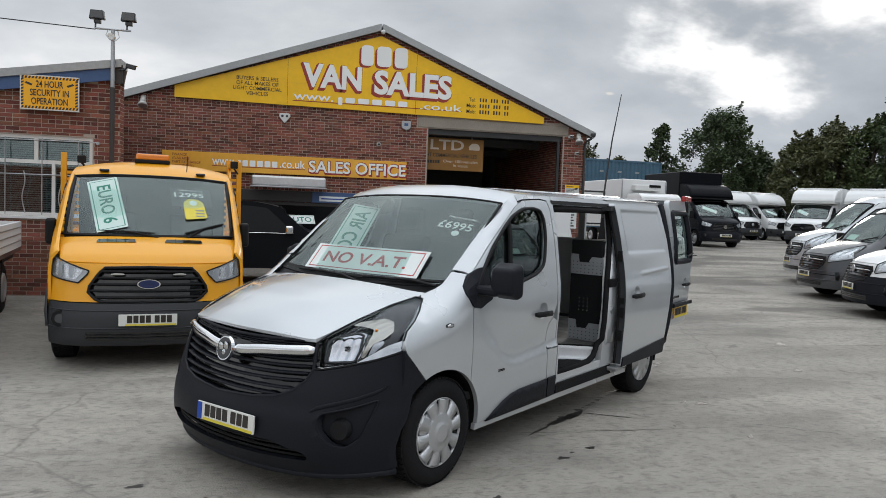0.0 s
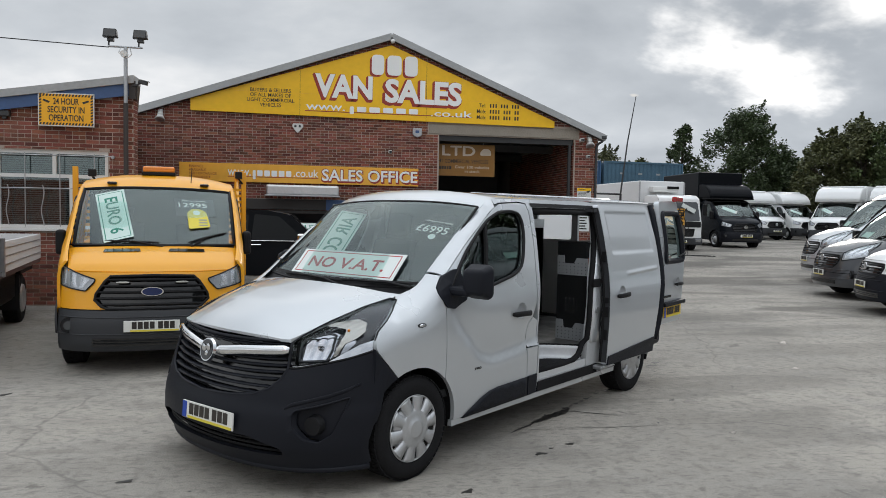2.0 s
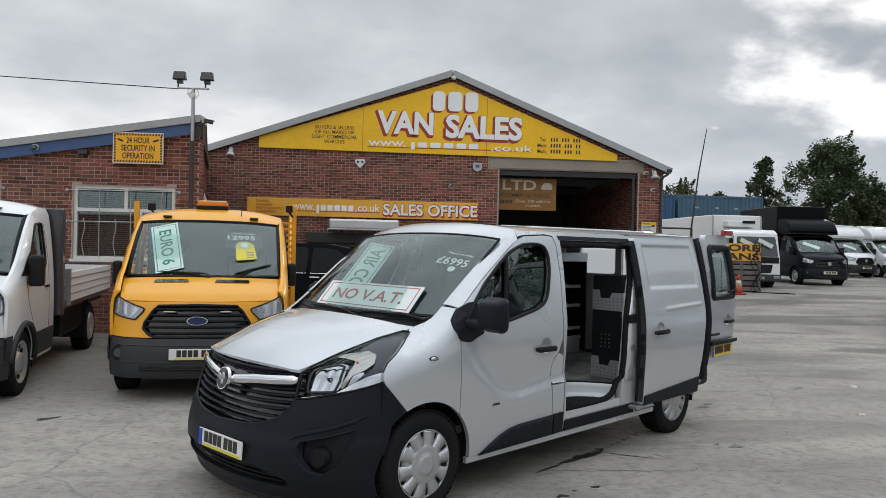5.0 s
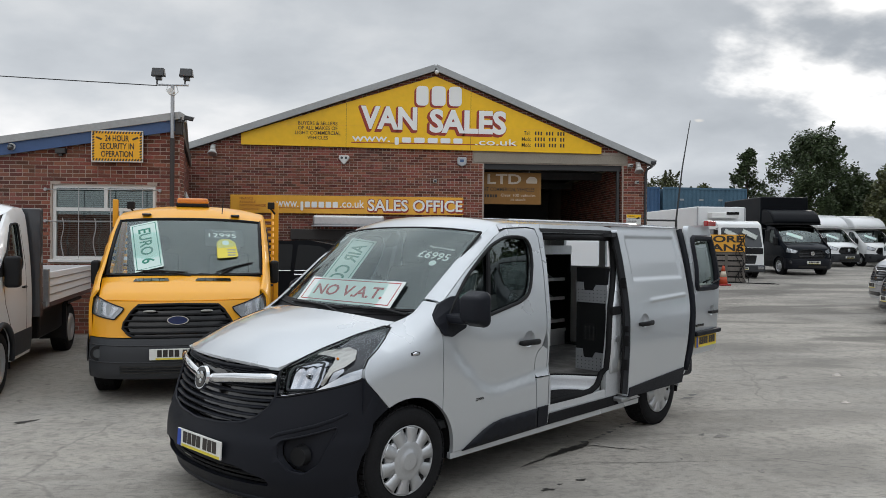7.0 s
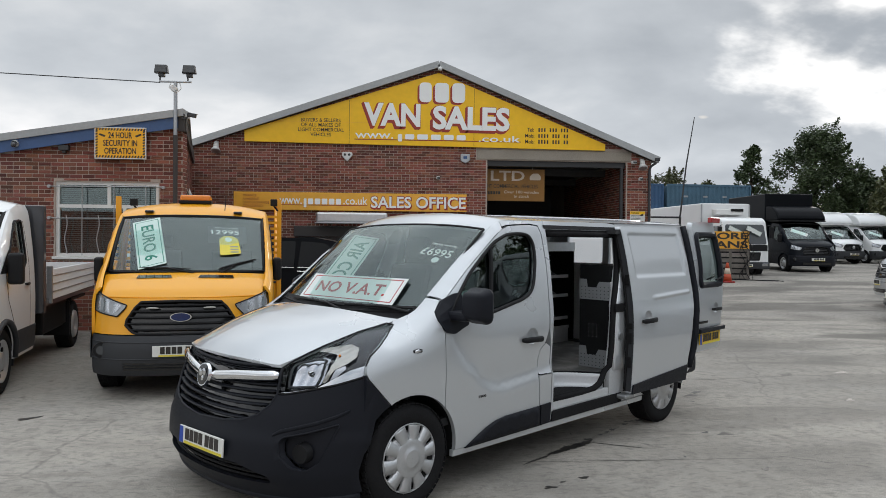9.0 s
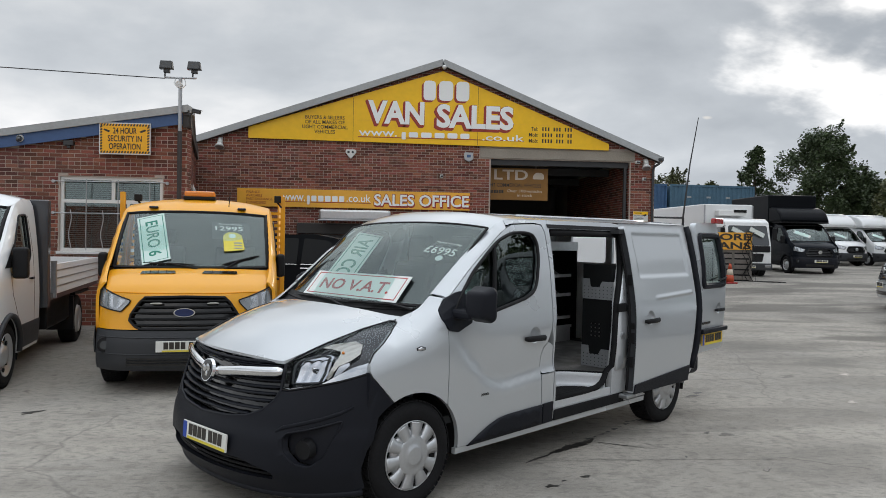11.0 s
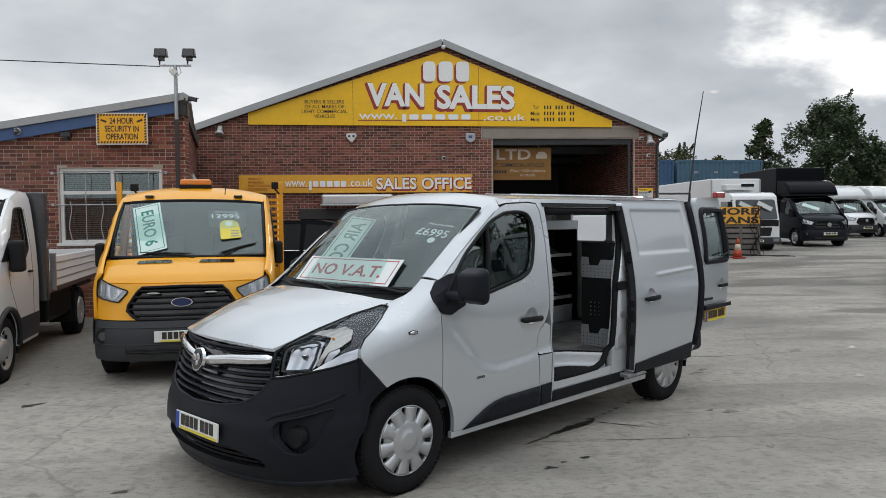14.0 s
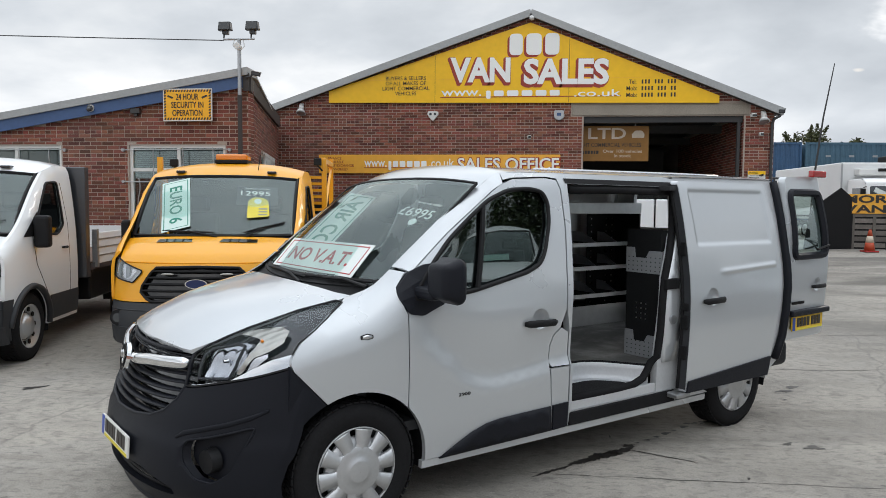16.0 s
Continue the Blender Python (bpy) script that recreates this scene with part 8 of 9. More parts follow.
part("screen_band", sheet(rounded([(-1.0, 1.12), (1.0, 1.12), (1.0, 1.40), (-1.0, 1.40)], 0.04), lambda y, z: (lorry_front(0, z, 0.014), y, z), 0.3), M["black_plastic"], bt)
part("grille", sheet(rounded([(-0.62, 0.68), (0.62, 0.68), (0.70, 1.06), (-0.70, 1.06)], 0.05), lambda y, z: (lorry_front(0, z, 0.014), y, z), 0.3), M["gloss_black"], bt, "black lorry grille")
part("front_bumper", box(-0.07, 0.35, -1.08, 1.08, 0.30, 0.62, bevel=0.04), M["trim_grey"], bt)
for s in (-1, 1):
    part("headlight", box(-0.085, 0.1, s * 0.85 - 0.15, s * 0.85 + 0.15, 0.42, 0.56, bevel=0.02), M["reflector"], bt)
    part("side_window", box(0.52, 1.30, s * 1.062 - 0.006, s * 1.062 + 0.006, 1.50, 2.25, bevel=0.004), M["lamp_glass"], bt)
    part("wheel_arch", cyl((0.95, s * 0.80, 0.46), (0.95, s * 1.07, 0.46), 0.52, n=24), M["black_plastic"], bt)
    mr = part("mirror_arm", tube([(0.25, s * 1.05, 2.3), (0.10, s * 1.22, 2.25)], 0.02), M["black_plastic"], bt)
    part("door_mirror", box(0.04, 0.16, s * 1.24 - 0.09, s * 1.24 + 0.09, 1.70, 2.22, bevel=0.03), M["black_plastic"], mr)
    add_wheel(bt, 0.95, s * 0.92, s > 0, 0.42, "steel"); add_wheel(bt, 5.6, s * 0.92, s > 0, 0.42, "dual")
part("chassis", box(1.7, 8.6, -0.45, 0.45, 0.55, 0.80), M["black_plastic"], bt)
part("box_body", box(1.95, 8.9, -1.22, 1.22, 0.92, 3.36, bevel=0.05), M["white_liner"], bt, "white box body")
number_plate(bt, Matrix.Translation((-0.08, 0, 0.46)) @ Matrix.Rotation(radians(-90), 4, "Z"))
for u, txt in ((0.50, -22), (-0.35, -22)):
    board("white card behind the lorry windscreen", 0.75, 0.20, "", "ink_green", BT @ Matrix.Translation((0.02, u, 2.02)) @ Matrix.Rotation(radians(-90), 4, "Z") @ Matrix.Rotation(radians(25), 4, "Y"), "paper")
part("fridge_unit", box(1.55, 1.97, -0.70, 0.70, 2.80, 3.08, bevel=0.05), M["white_plastic"], bt, "white fridge unit over the cab")
part("fridge_grille", box(1.50, 1.55, -0.66, -0.05, 2.96, 3.09), M["gloss_black"], bt)
for s in (-1, 1):
    part("front_edge", box(1.92, 1.96, s * 1.20 - 0.03, s * 1.20 + 0.03, 0.95, 3.32), M["galv"], bt)

# ---- stacked containers behind ----
def container(x, y, z, rz, label, mat):
    c = thing("shipping_container", label, "container", pose(x, y, z, 0, 0, rz), group="stacked containers")
    bm = bmesh.new()
    n = 40
    pts = []
    for k in range(n):
        w = 6.06 / n
        o = 0.04 if k % 2 else 0.0
        pts += [(k * w, o), (k * w + w * 0.8, o)]
    pts += [(6.06, 0.0), (6.06, 2.44), (0, 2.44)]
    lo = [bm.verts.new((a, b, 0.12)) for a, b in pts]
    hi = [bm.verts.new((a, b, 2.48)) for a, b in pts]
    for i in range(len(pts)):
        bm.faces.new((lo[i], lo[(i + 1) % len(pts)], hi[(i + 1) % len(pts)], hi[i]))
    bm.faces.new(hi); bm.faces.new(lo[::-1])
    part("corrugated_wall", bm, M[mat], c)
    for zz in (0.0, 2.46):
        part("rail", box(-0.02, 6.08, -0.03, 0.05, zz, zz + 0.13), M[mat], c)
    for xx in (-0.02, 5.98):
        part("corner_post", box(xx, xx + 0.10, -0.04, 0.06, 0.13, 2.46), M[mat], c)
    for k in range(3):
        part("marking", box(1.2 + 1.4 * k, 1.5 + 1.4 * k, -0.012, -0.004, 1.7, 1.82), M["galv"], c)


M["container_blue"] = material("container_blue", (0.04, 0.10, 0.20), 0.5, vary=0.2, grain=10, blotch=1.2)
M["container_teal"] = material("container_teal", (0.06, 0.13, 0.19), 0.55, vary=0.2, grain=10, blotch=1.2)
for k in (0, 1):
    container(11.9, 45.2, 0.4 + 2.6 * k, 4, "blue corrugated shipping container stacked behind the yard", "container_blue")
    container(18.2, 45.6, 0.4 + 2.6 * k, 4, "weathered teal shipping container stacked behind the yard", "container_teal")

# ---- more vans board, cage, cone, rail and whip pole ----
mv = thing("yard_sign", "yellow hand-made sign lettered more vans on a frame", "sign", pose(12.2, 24.5, ground_z(12.2, 24.5), 0, 0, -18) @ Matrix.Scale(0.9, 4))
part("board", box(-1.38, 0.70, -0.02, 0.02, 1.28, 1.98), M["sign_amber"], mv)
for wd, z in (("MORE", 1.80), ("VANS", 1.45)):
    part("lettering", fitted_text(wd, 1.66, 0.28, bold=0.03), M["letter_black"], mv, m=pose(-0.17, -0.03, z))
M["weathered_board"] = material("weathered_board", (0.17, 0.155, 0.14), 0.9, vary=0.35, grain=30, blotch=3, per_object=0.3, bump=0.3)
cage = part("crate", box(-0.7, 0.72, 0.05, 0.6, 0.0, 1.3), M["black_plastic"], mv, "dark crate of weathered boards under the sign")
for x in (-0.66, 0.0, 0.67):
    part("upright", box(x - 0.05, x + 0.05, 0.0, 0.03, 0.0, 1.42), M["weathered_board"], cage)
for k in range(6):
    part("board", box(-0.72 + 0.02 * (k % 2), 0.74 - 0.03 * (k % 3), 0.03, 0.05, 0.06 + 0.22 * k, 0.22 + 0.22 * k), M["weathered_board"], cage)
for k in range(4):
    pts = [(0.45 + 0.1 * k + 0.12 * math.sin(q * 1.3 + k), -0.06, 2.0 - 0.22 * q) for q in range(10)] + [(0.9 + 0.25 * k, -0.3, 0.03), (1.3 + 0.2 * k, -0.5, 0.02)]
    part("loose_cable", tube(pts, 0.016, n=5), M["black_plastic"], mv)
cone = thing("traffic_cone", "orange and white traffic cone on the concrete", "traffic cone", pose(11.65, 23.6, ground_z(11.65, 23.6)))
part("base", box(-0.20, 0.20, -0.20, 0.20, 0.0, 0.05, bevel=0.015), M["red_lens"], cone)
M["cone_orange"] = material("cone_orange", (0.45, 0.065, 0.022), 0.6, vary=0.1)
for a, b, r0, r1, mt in ((0.05, 0.30, 0.15, 0.115, "cone_orange"), (0.30, 0.50, 0.115, 0.08, "letter_cream"), (0.50, 0.70, 0.08, 0.035, "cone_orange")):
    part("cone_band", cyl((0, 0, a), (0, 0, b), r0, r1, n=20), M[mt], cone, smooth=True)
sk = thing("black_sheeting", "black angular plastic sheets stacked by the sign", "sheeting", pose(11.1, 24.6, ground_z(11.1, 24.6), 0, 0, 10))
for k in range(3):
    part("sheet", prism([(-1.1 + 0.5 * k, 0), (0.9 + 0.4 * k, 0), (0.7 + 0.3 * k, 1.5), (0.1 + 0.3 * k, 2.0 - 0.1 * k), (-0.9 + 0.4 * k, 1.3)], "y", 0.35 * k, 0.35 * k + 0.05), M["black_plastic"], sk)
rl = thing("flatbed_rail", "black steel rail with tall whip pole behind the pier", "rail", pose(8.88, 24.6, ground_z(8.88, 24.6) - 0.04))
part("top_rail", tube([(-1.1, 0, 2.42), (1.52, 0.25, 2.42)], 0.035), M["steel_dark"], rl)
for x in (-0.9, 0.25, 1.5):
    part("post", tube([(x, 0.1, 0.0), (x, 0.1, 2.42)], 0.03), M["steel_dark"], rl)
part("lower_rail", tube([(-1.1, 0, 1.2), (1.5, 0.25, 1.2)], 0.03), M["steel_dark"], rl)
part("whip_pole", tube([(1.45, 0.15, 1.2), (1.50, 0.15, 2.4), (1.72, 0.15, 4.4), (2.0, 0.15, 6.12)], [0.04, 0.035, 0.028, 0.015]), M["steel_dark"], rl)
nb = thing("pier_notice", "white paper notice on the brick pier", "notice", pose(6.28, FY - 0.02, 1.50))
part("board", box(-0.22, 0.22, -0.005, 0.01, -0.225, 0.225), M["paper"], nb)
for k in range(5):
    part("text_bar", box(-0.17, 0.15 - 0.04 * (k % 2), -0.008, -0.005, 0.13 - 0.075 * k, 0.165 - 0.075 * k), M["letter_black"], nb)

# ---- black car and shopfront by the office sign ----
car = thing("black_car", "black estate car parked beside the brick front", "car", pose(0.4, 15.1, 0, 0, 0, 180))
prof = rounded([(0.0, 0.35), (4.5, 0.35), (4.55, 0.95), (4.35, 1.10), (4.15, 1.55), (3.7, 1.66), (2.2, 1.68), (1.75, 1.60), (1.15, 1.10), (0.2, 0.95), (0.0, 0.75)], 0.08)
bm = prism(prof, "y", -0.9, 0.9)
bmesh.ops.subdivide_edges(bm, edges=[e for e in bm.edges if abs(e.verts[0].co.y - e.verts[1].co.y) > 1], cuts=6)
for v in bm.verts:
    if v.co.z > 1.0:
        v.co.y *= 1 - 0.24 * (v.co.z - 1.0) / 0.68
soft(part("body", bm, M["black_paint"], car), 35)
for s in (-1, 1):
    def cw(x, z, o=0.0, s=s):
        return (x, s * (0.9 * (1 - 0.24 * max(0, z - 1.0) / 0.68) + o), z)
    for w in ([(1.42, 1.08), (1.95, 1.56), (2.45, 1.60), (2.50, 1.08)], [(2.58, 1.08), (2.56, 1.60), (3.3, 1.59), (3.4, 1.08)], [(3.48, 1.08), (3.40, 1.58), (3.8, 1.55), (4.15, 1.12)]):
        part("side_window", sheet(rounded(w, 0.05), lambda x, z: cw(x, z, 0.004), 0.15), M["car_window"], car, "dark car window")
        part("chrome_trim", tube([cw(w[0][0], 1.06, 0.008), cw(w[3][0], 1.06, 0.008)], 0.008), M["chrome"], car)
    part("door_mirror", box(1.42, 1.58, s * 1.0 - 0.11, s * 1.0 + 0.11, 1.06, 1.22, bevel=0.04, seg=3), M["chrome"], car, "chrome door mirror")
    part("handle", tube([cw(2.3, 0.98, 0.02), cw(2.5, 0.98, 0.02)], 0.014), M["chrome"], car)
    for wx in (0.85, 3.6):
        add_wheel(car, wx, s * 0.82, s > 0, 0.33, "steel")
part("windscreen", prism([(1.22, 1.12), (1.74, 1.585), (1.72, 1.60), (1.20, 1.135)], "y", -0.68, 0.68), M["car_window"], car)
board("white board lettered auto in a car windscreen", 0.7, 0.2, "AUTO", "ink_green", pose(-0.92, 14.75, 1.34, -30, 0, 24), "paper")

aw = thing("awning", "silver roller awning box on the brick wall", "awning", pose(-1.2, FY - 0.30, 2.2))
part("cassette", box(-0.90, 0.90, -0.14, 0.14, -0.13, 0.13, bevel=0.05, seg=3), M["alu"], aw)
part("front_bar", box(-0.92, 0.92, -0.22, -0.16, -0.16, -0.12, bevel=0.01), M["galv"], aw)
for x in (-0.85, 0.85):
    part("bracket", box(x - 0.03, x + 0.03, 0.1, 0.29, -0.10, 0.10), M["steel_dark"], aw)
sf = thing("shop_window", "dark shop window with blue fascia strip in brickwork", "window", pose(0, FY - 0.02, 0), kind="structure")
part("frame", box(-2.6, 0.6, -0.02, 0.018, 0.6, 1.70), M["fascia_dark"], sf)
part("pane", box(-2.5, 0.5, -0.03, -0.021, 0.7, 1.62), M["car_window"], sf)
part("blue_fascia", box(-0.62, 0.9, -0.06, 0.0, 1.71, 1.98), M["fascia_blue"], sf)
part("shutter_box", box(-2.7, -0.62, -0.07, 0.0, 1.71, 1.98, bevel=0.01), M["fascia_dark"], sf, "dark shutter box over the shop window")
part("label_strip", box(-0.45, 0.35, -0.065, -0.06, 1.75, 1.88), M["paper"], sf)
part("text_bar", box(-0.40, 0.28, -0.068, -0.065, 1.80, 1.83), M["plate_blue"], sf)

# ---- trees ----
M["bark"] = material("bark", (0.07, 0.055, 0.042), 0.9, vary=0.3, grain=20, bump=0.5, bump_scale=30)


def leaf_material(name, base):
    m = material(name, base, 0.6, vary=0.3, grain=0.8, blotch=0.25, per_island=0.45, obj=False)
    return m


M["leaf_dark"] = leaf_material("dark_leaves", (0.050, 0.074, 0.028))
M["leaf_mid"] = leaf_material("green_leaves", (0.072, 0.100, 0.034))
M["leaf_olive"] = leaf_material("olive_leaves", (0.088, 0.096, 0.038))


def leaf_cloud(vs, fs, rnd, c, r, n, size, flat=0.8):
    for k in range(n):
        d = Vector((rnd.gauss(0, 1), rnd.gauss(0, 1), rnd.gauss(0, flat))).normalized() * r * rnd.random() ** 0.5 * rnd.uniform(0.8, 1.15)
        q = Euler((rnd.uniform(-1.1, 1.1), rnd.uniform(-1.1, 1.1), rnd.uniform(0, 6.3))).to_matrix()
        l = size * rnd.uniform(0.55, 1.4)
        b = len(vs)
        for lx, ly, lz in ((0, -0.5, 0), (0.34, -0.1, 0.06), (0.12, 0.55, -0.06), (-0.30, 0.08, 0.06)):
            vs.append(c + d + q @ Vector((lx * l, ly * l, lz * l)))
        fs.append((b, b + 1, b + 2, b + 3))


CROWN = {"dome": (0.85, 1.0, 1.0, 0.95, 0.72, 0.28), "cone": (0.75, 1.0, 0.95, 0.82, 0.55, 0.18), "column": (0.85, 1.0, 0.9, 0.75, 0.5, 0.15)}


def tree(x, y, h, w, leaf, label, seed, n=14000, size=0.22, lift=0.12, form="cone", sprigs=26):
    """Trunk and limbs under a dense crown of leaf clumps; loose sprigs break its outline."""
    rnd = random.Random(seed)
    t = thing("tree", label, "tree", pose(x, y, ground_z(x, y) - 0.02), group="trees behind the yard")
    bm = bmesh.new()
    add_tube(bm, [(0, 0, 0), (0.1 * rnd.uniform(-1, 1), 0, h * 0.35), (0.3 * rnd.uniform(-1, 1), 0.1, h * 0.7), (0.2, 0, h * 0.93)], [0.022 * h, 0.017 * h, 0.009 * h, 0.003 * h], n=8)
    clumps = []
    count = 120
    for k in range(count):
        a = rnd.uniform(0, 2 * math.pi)
        u = (k + rnd.random()) / count
        zz = h * (lift + (0.90 - lift) * u)
        prof = interp(u, (0, 0.2, 0.4, 0.6, 0.8, 1.0), CROWN[form])
        r = w / 2 * prof * rnd.random() ** 0.6
        c = Vector((r * math.cos(a), r * math.sin(a) * 0.85, zz))
        clumps.append((c, rnd.uniform(0.055, 0.135) * w))
        if k % 5 == 0:
            s0 = Vector((0, 0, max(0.1 * h, zz - r * 0.7)))
            add_tube(bm, [s0, s0.lerp(c, 0.55) + Vector((0, 0, 0.1 * r)), c], [0.006 * h, 0.004 * h, 0.0015 * h], n=5)
    vs, fs = [], []
    total = sum(r * r for _, r in clumps)
    for c, r in clumps:
        leaf_cloud(vs, fs, rnd, c, r, int(n * r * r / total), size)
    # leafy sprigs standing out of the top and sides
    for k in range(sprigs):
        c, r = clumps[rnd.randrange(count // 3, count)]
        d = Vector((c.x * 0.5 + rnd.gauss(0, 0.3), c.y * 0.4, rnd.uniform(0.5, 1.3) * r + 0.4)).normalized()
        tip = c + d * r * rnd.uniform(1.1, 1.5)
        add_tube(bm, [c, tip], [0.018, 0.006], n=4)
        for q in range(4):
            leaf_cloud(vs, fs, rnd, c.lerp(tip, 0.55 + 0.15 * q), r * (0.26 - 0.045 * q), 22, size * 0.8)
    part("trunk", bm, M["bark"], t)
    me = bpy.data.meshes.new("crown")
    me.from_pydata(vs, [], fs)
    me.materials.append(M[leaf])
    tagged(part("crown", me, None, t), kind="stuff")


tree(31.6, 50.5, 10.4, 7.6, "leaf_dark", "tall dark green tree with a ragged crown", 11, 30000, size=0.20, form="dome", sprigs=70)
tree(29.7, 56.4, 10.2, 3.6, "leaf_dark", "slender dark tree with thin upright leaves", 12, 8000, form="column", size=0.20, sprigs=34)
tree(34.4, 49.4, 6.9, 5.2, "leaf_dark", "broad dark green tree beside the taller", 13, 12000, form="dome")
tree(25.8, 64.7, 8.3, 6.4, "leaf_olive", "far olive green tree over the containers", 14, 8000, form="dome")
tree(28.9, 63.5, 7.4, 4.6, "leaf_olive", "far olive green tree over the containers", 15, 6000, form="dome")
tree(21.8, 66.5, 7.8, 6.0, "leaf_olive", "far olive green tree over the containers", 25, 6000, form="dome")
tree(36.6, 50.2, 6.2, 4.2, "leaf_mid", "low pale green tree in the gap", 21, 6000, form="dome")
tree(38.4, 56.0, 6.4, 6.0, "leaf_mid", "low pale green tree in the gap", 22, 6000, form="dome")
tree(33.7, 43.2, 7.7, 5.4, "leaf_olive", "bushy olive green tree over white vans", 16, 16000, form="dome", sprigs=50)
tree(34.4, 40.9, 8.5, 5.4, "leaf_olive", "bushy olive green tree over white vans", 17, 17000, form="dome", sprigs=50)
tree(35.1, 38.7, 8.4, 5.4, "leaf_mid", "bushy green tree over the parked vans", 18, 16000, form="dome", sprigs=50)
tree(36.2, 35.6, 11.9, 5.8, "leaf_dark", "tall dense green tree at yard edge", 19, 22000, form="dome")
tree(36.5, 30.5, 13.0, 6.5, "leaf_dark", "tall dense green tree at yard edge", 20, 20000, form="dome")
for k, (tx, ty, th) in enumerate(((38.5, 23.0, 10.5), (39.5, 15.0, 9.0), (39.0, 7.0, 10.0), (40.0, -1.5, 9.0), (38.5, -10.0, 10.0))):
    tree(tx, ty, th, 8.0, "leaf_dark", "dense green tree along the yard boundary", 40 + k, 7000, size=0.34, form="dome", sprigs=12)
# under-hedge closing the gaps between the trunks
rnd = random.Random(5)
vs, fs = [], []
for k in range(26000):
    u = rnd.random()
    px, py = (24 + 20 * u, 62 - 10 * u) if k % 2 else (38 + 2 * u, 52 - 60 * u)
    hgt = (3.6 + 1.2 * math.sin(px * 0.7) + 0.8 * math.sin(py * 1.1)) * rnd.random() ** 0.8
    p = Vector((px + rnd.gauss(0, 0.5), py + rnd.gauss(0, 0.5), hgt))
    q = Euler((rnd.uniform(-0.9, 0.9), rnd.uniform(-0.9, 0.9), rnd.uniform(0, 6.3))).to_matrix()
    l = 0.30 * rnd.uniform(0.6, 1.4)
    b = len(vs)
    for lx, ly in ((0, -0.5), (0.34, -0.1), (0.12, 0.55), (-0.30, 0.08)):
        vs.append(p + q @ Vector((lx * l, ly * l, 0)))
    fs.append((b, b + 1, b + 2, b + 3))
me = bpy.data.meshes.new("hedge")
me.from_pydata(vs, [], fs)
hedge = part("hedge", me, M["leaf_dark"], None)
tagged(hedge, "dense dark hedge under the boundary trees", "hedge", kind="stuff")

# ---- stains on the concrete ----
def blot(cx, cy, rx, ry, rot, seed, name="oil_stain"):
    rnd = random.Random(seed)
    bm = bmesh.new()
    n = 22
    vs = []
    for i in range(n):
        a = 2 * math.pi * i / n
        r = 1 + 0.38 * math.sin(3 * a + seed) * rnd.uniform(0.5, 1) + rnd.uniform(-0.3, 0.3)
        x, y = rx * r * math.cos(a), ry * r * math.sin(a)
        vs.append(bm.verts.new((cx + x * math.cos(rot) - y * math.sin(rot), cy + x * math.sin(rot) + y * math.cos(rot), 0.003)))
    bm.faces.new(vs)
    part(name, bm, M["stain"], ground, "dark oily wet stain")


rnd = random.Random(9)


def splash(pts, w):
    """A ragged wet streak along pts."""
    bm = bmesh.new()
    L, R = [], []
    n = len(pts) * 7
    for i in range(n + 1):
        u = i / n * (len(pts) - 1)
        k = min(int(u), len(pts) - 2)
        a, b = Vector(pts[k]), Vector(pts[k + 1])
        p, d = a.lerp(b, u - k), (b - a).normalized()
        h = w * math.sin(math.pi * (0.04 + 0.92 * i / n)) ** 0.7
        L.append(bm.verts.new((p.x - d.y * h * rnd.uniform(0.25, 1.25), p.y + d.x * h * rnd.uniform(0.25, 1.25), 0.0030)))
        R.append(bm.verts.new((p.x + d.y * h * rnd.uniform(0.25, 1.25), p.y - d.x * h * rnd.uniform(0.25, 1.25), 0.0030)))
    for i in range(n):
        bm.faces.new((L[i], L[i + 1], R[i + 1], R[i]))
    part("oil_stain", bm, M["stain"], ground, "dark oily wet stain")


splash([(1.08, 4.96), (1.17, 5.03), (1.27, 5.13), (1.37, 5.19), (1.45, 5.25), (1.54, 5.36)], 0.055)
splash([(0.85, 4.73), (0.94, 4.82), (1.04, 4.90), (1.10, 4.96)], 0.016)
splash([(1.47, 5.28), (1.56, 5.25), (1.70, 5.18), (1.82, 5.13), (1.90, 5.09)], 0.009)
for cx, cy, r in ((1.50, 5.36, 0.030), (1.57, 5.42, 0.012), (1.65, 5.49, 0.020), (1.73, 5.57, 0.020), (1.81, 5.65, 0.030), (1.88, 5.72, 0.013), (1.97, 5.82, 0.028), (2.01, 5.90, 0.022), (2.07, 5.92, 0.020), (2.14, 5.95, 0.034), (2.73, 5.47, 0.045), (2.59, 5.53, 0.028), (1.22, 4.44, 0.03), (0.94, 4.26, 0.03), (1.05, 4.36, 0.015), (2.6, 4.57, 0.03), (4.69, 6.69, 0.06), (3.08, 6.96, 0.05), (0.30, 3.66, 0.03), (-0.75, 3.3, 0.03), (-1.75, 4.05, 0.03), (3.2, 7.1, 0.05), (5.6, 8.2, 0.08), (-3.4, 6.2, 0.06), (-3.9, 5.2, 0.03), (-1.5, 5.3, 0.05)):
    blot(cx, cy, r * 1.4, r * 0.7, rnd.uniform(0.2, 0.9), int(100 * (cx + 9 * cy)) % 97)
for k in range(60):
    blot(rnd.uniform(-4, 9), rnd.uniform(3.0, 12), 0.02 * rnd.uniform(0.4, 1.6), 0.01 * rnd.uniform(0.4, 1.4), rnd.uniform(0, 3), k + 200, "grit_mark")
bm = bmesh.new()


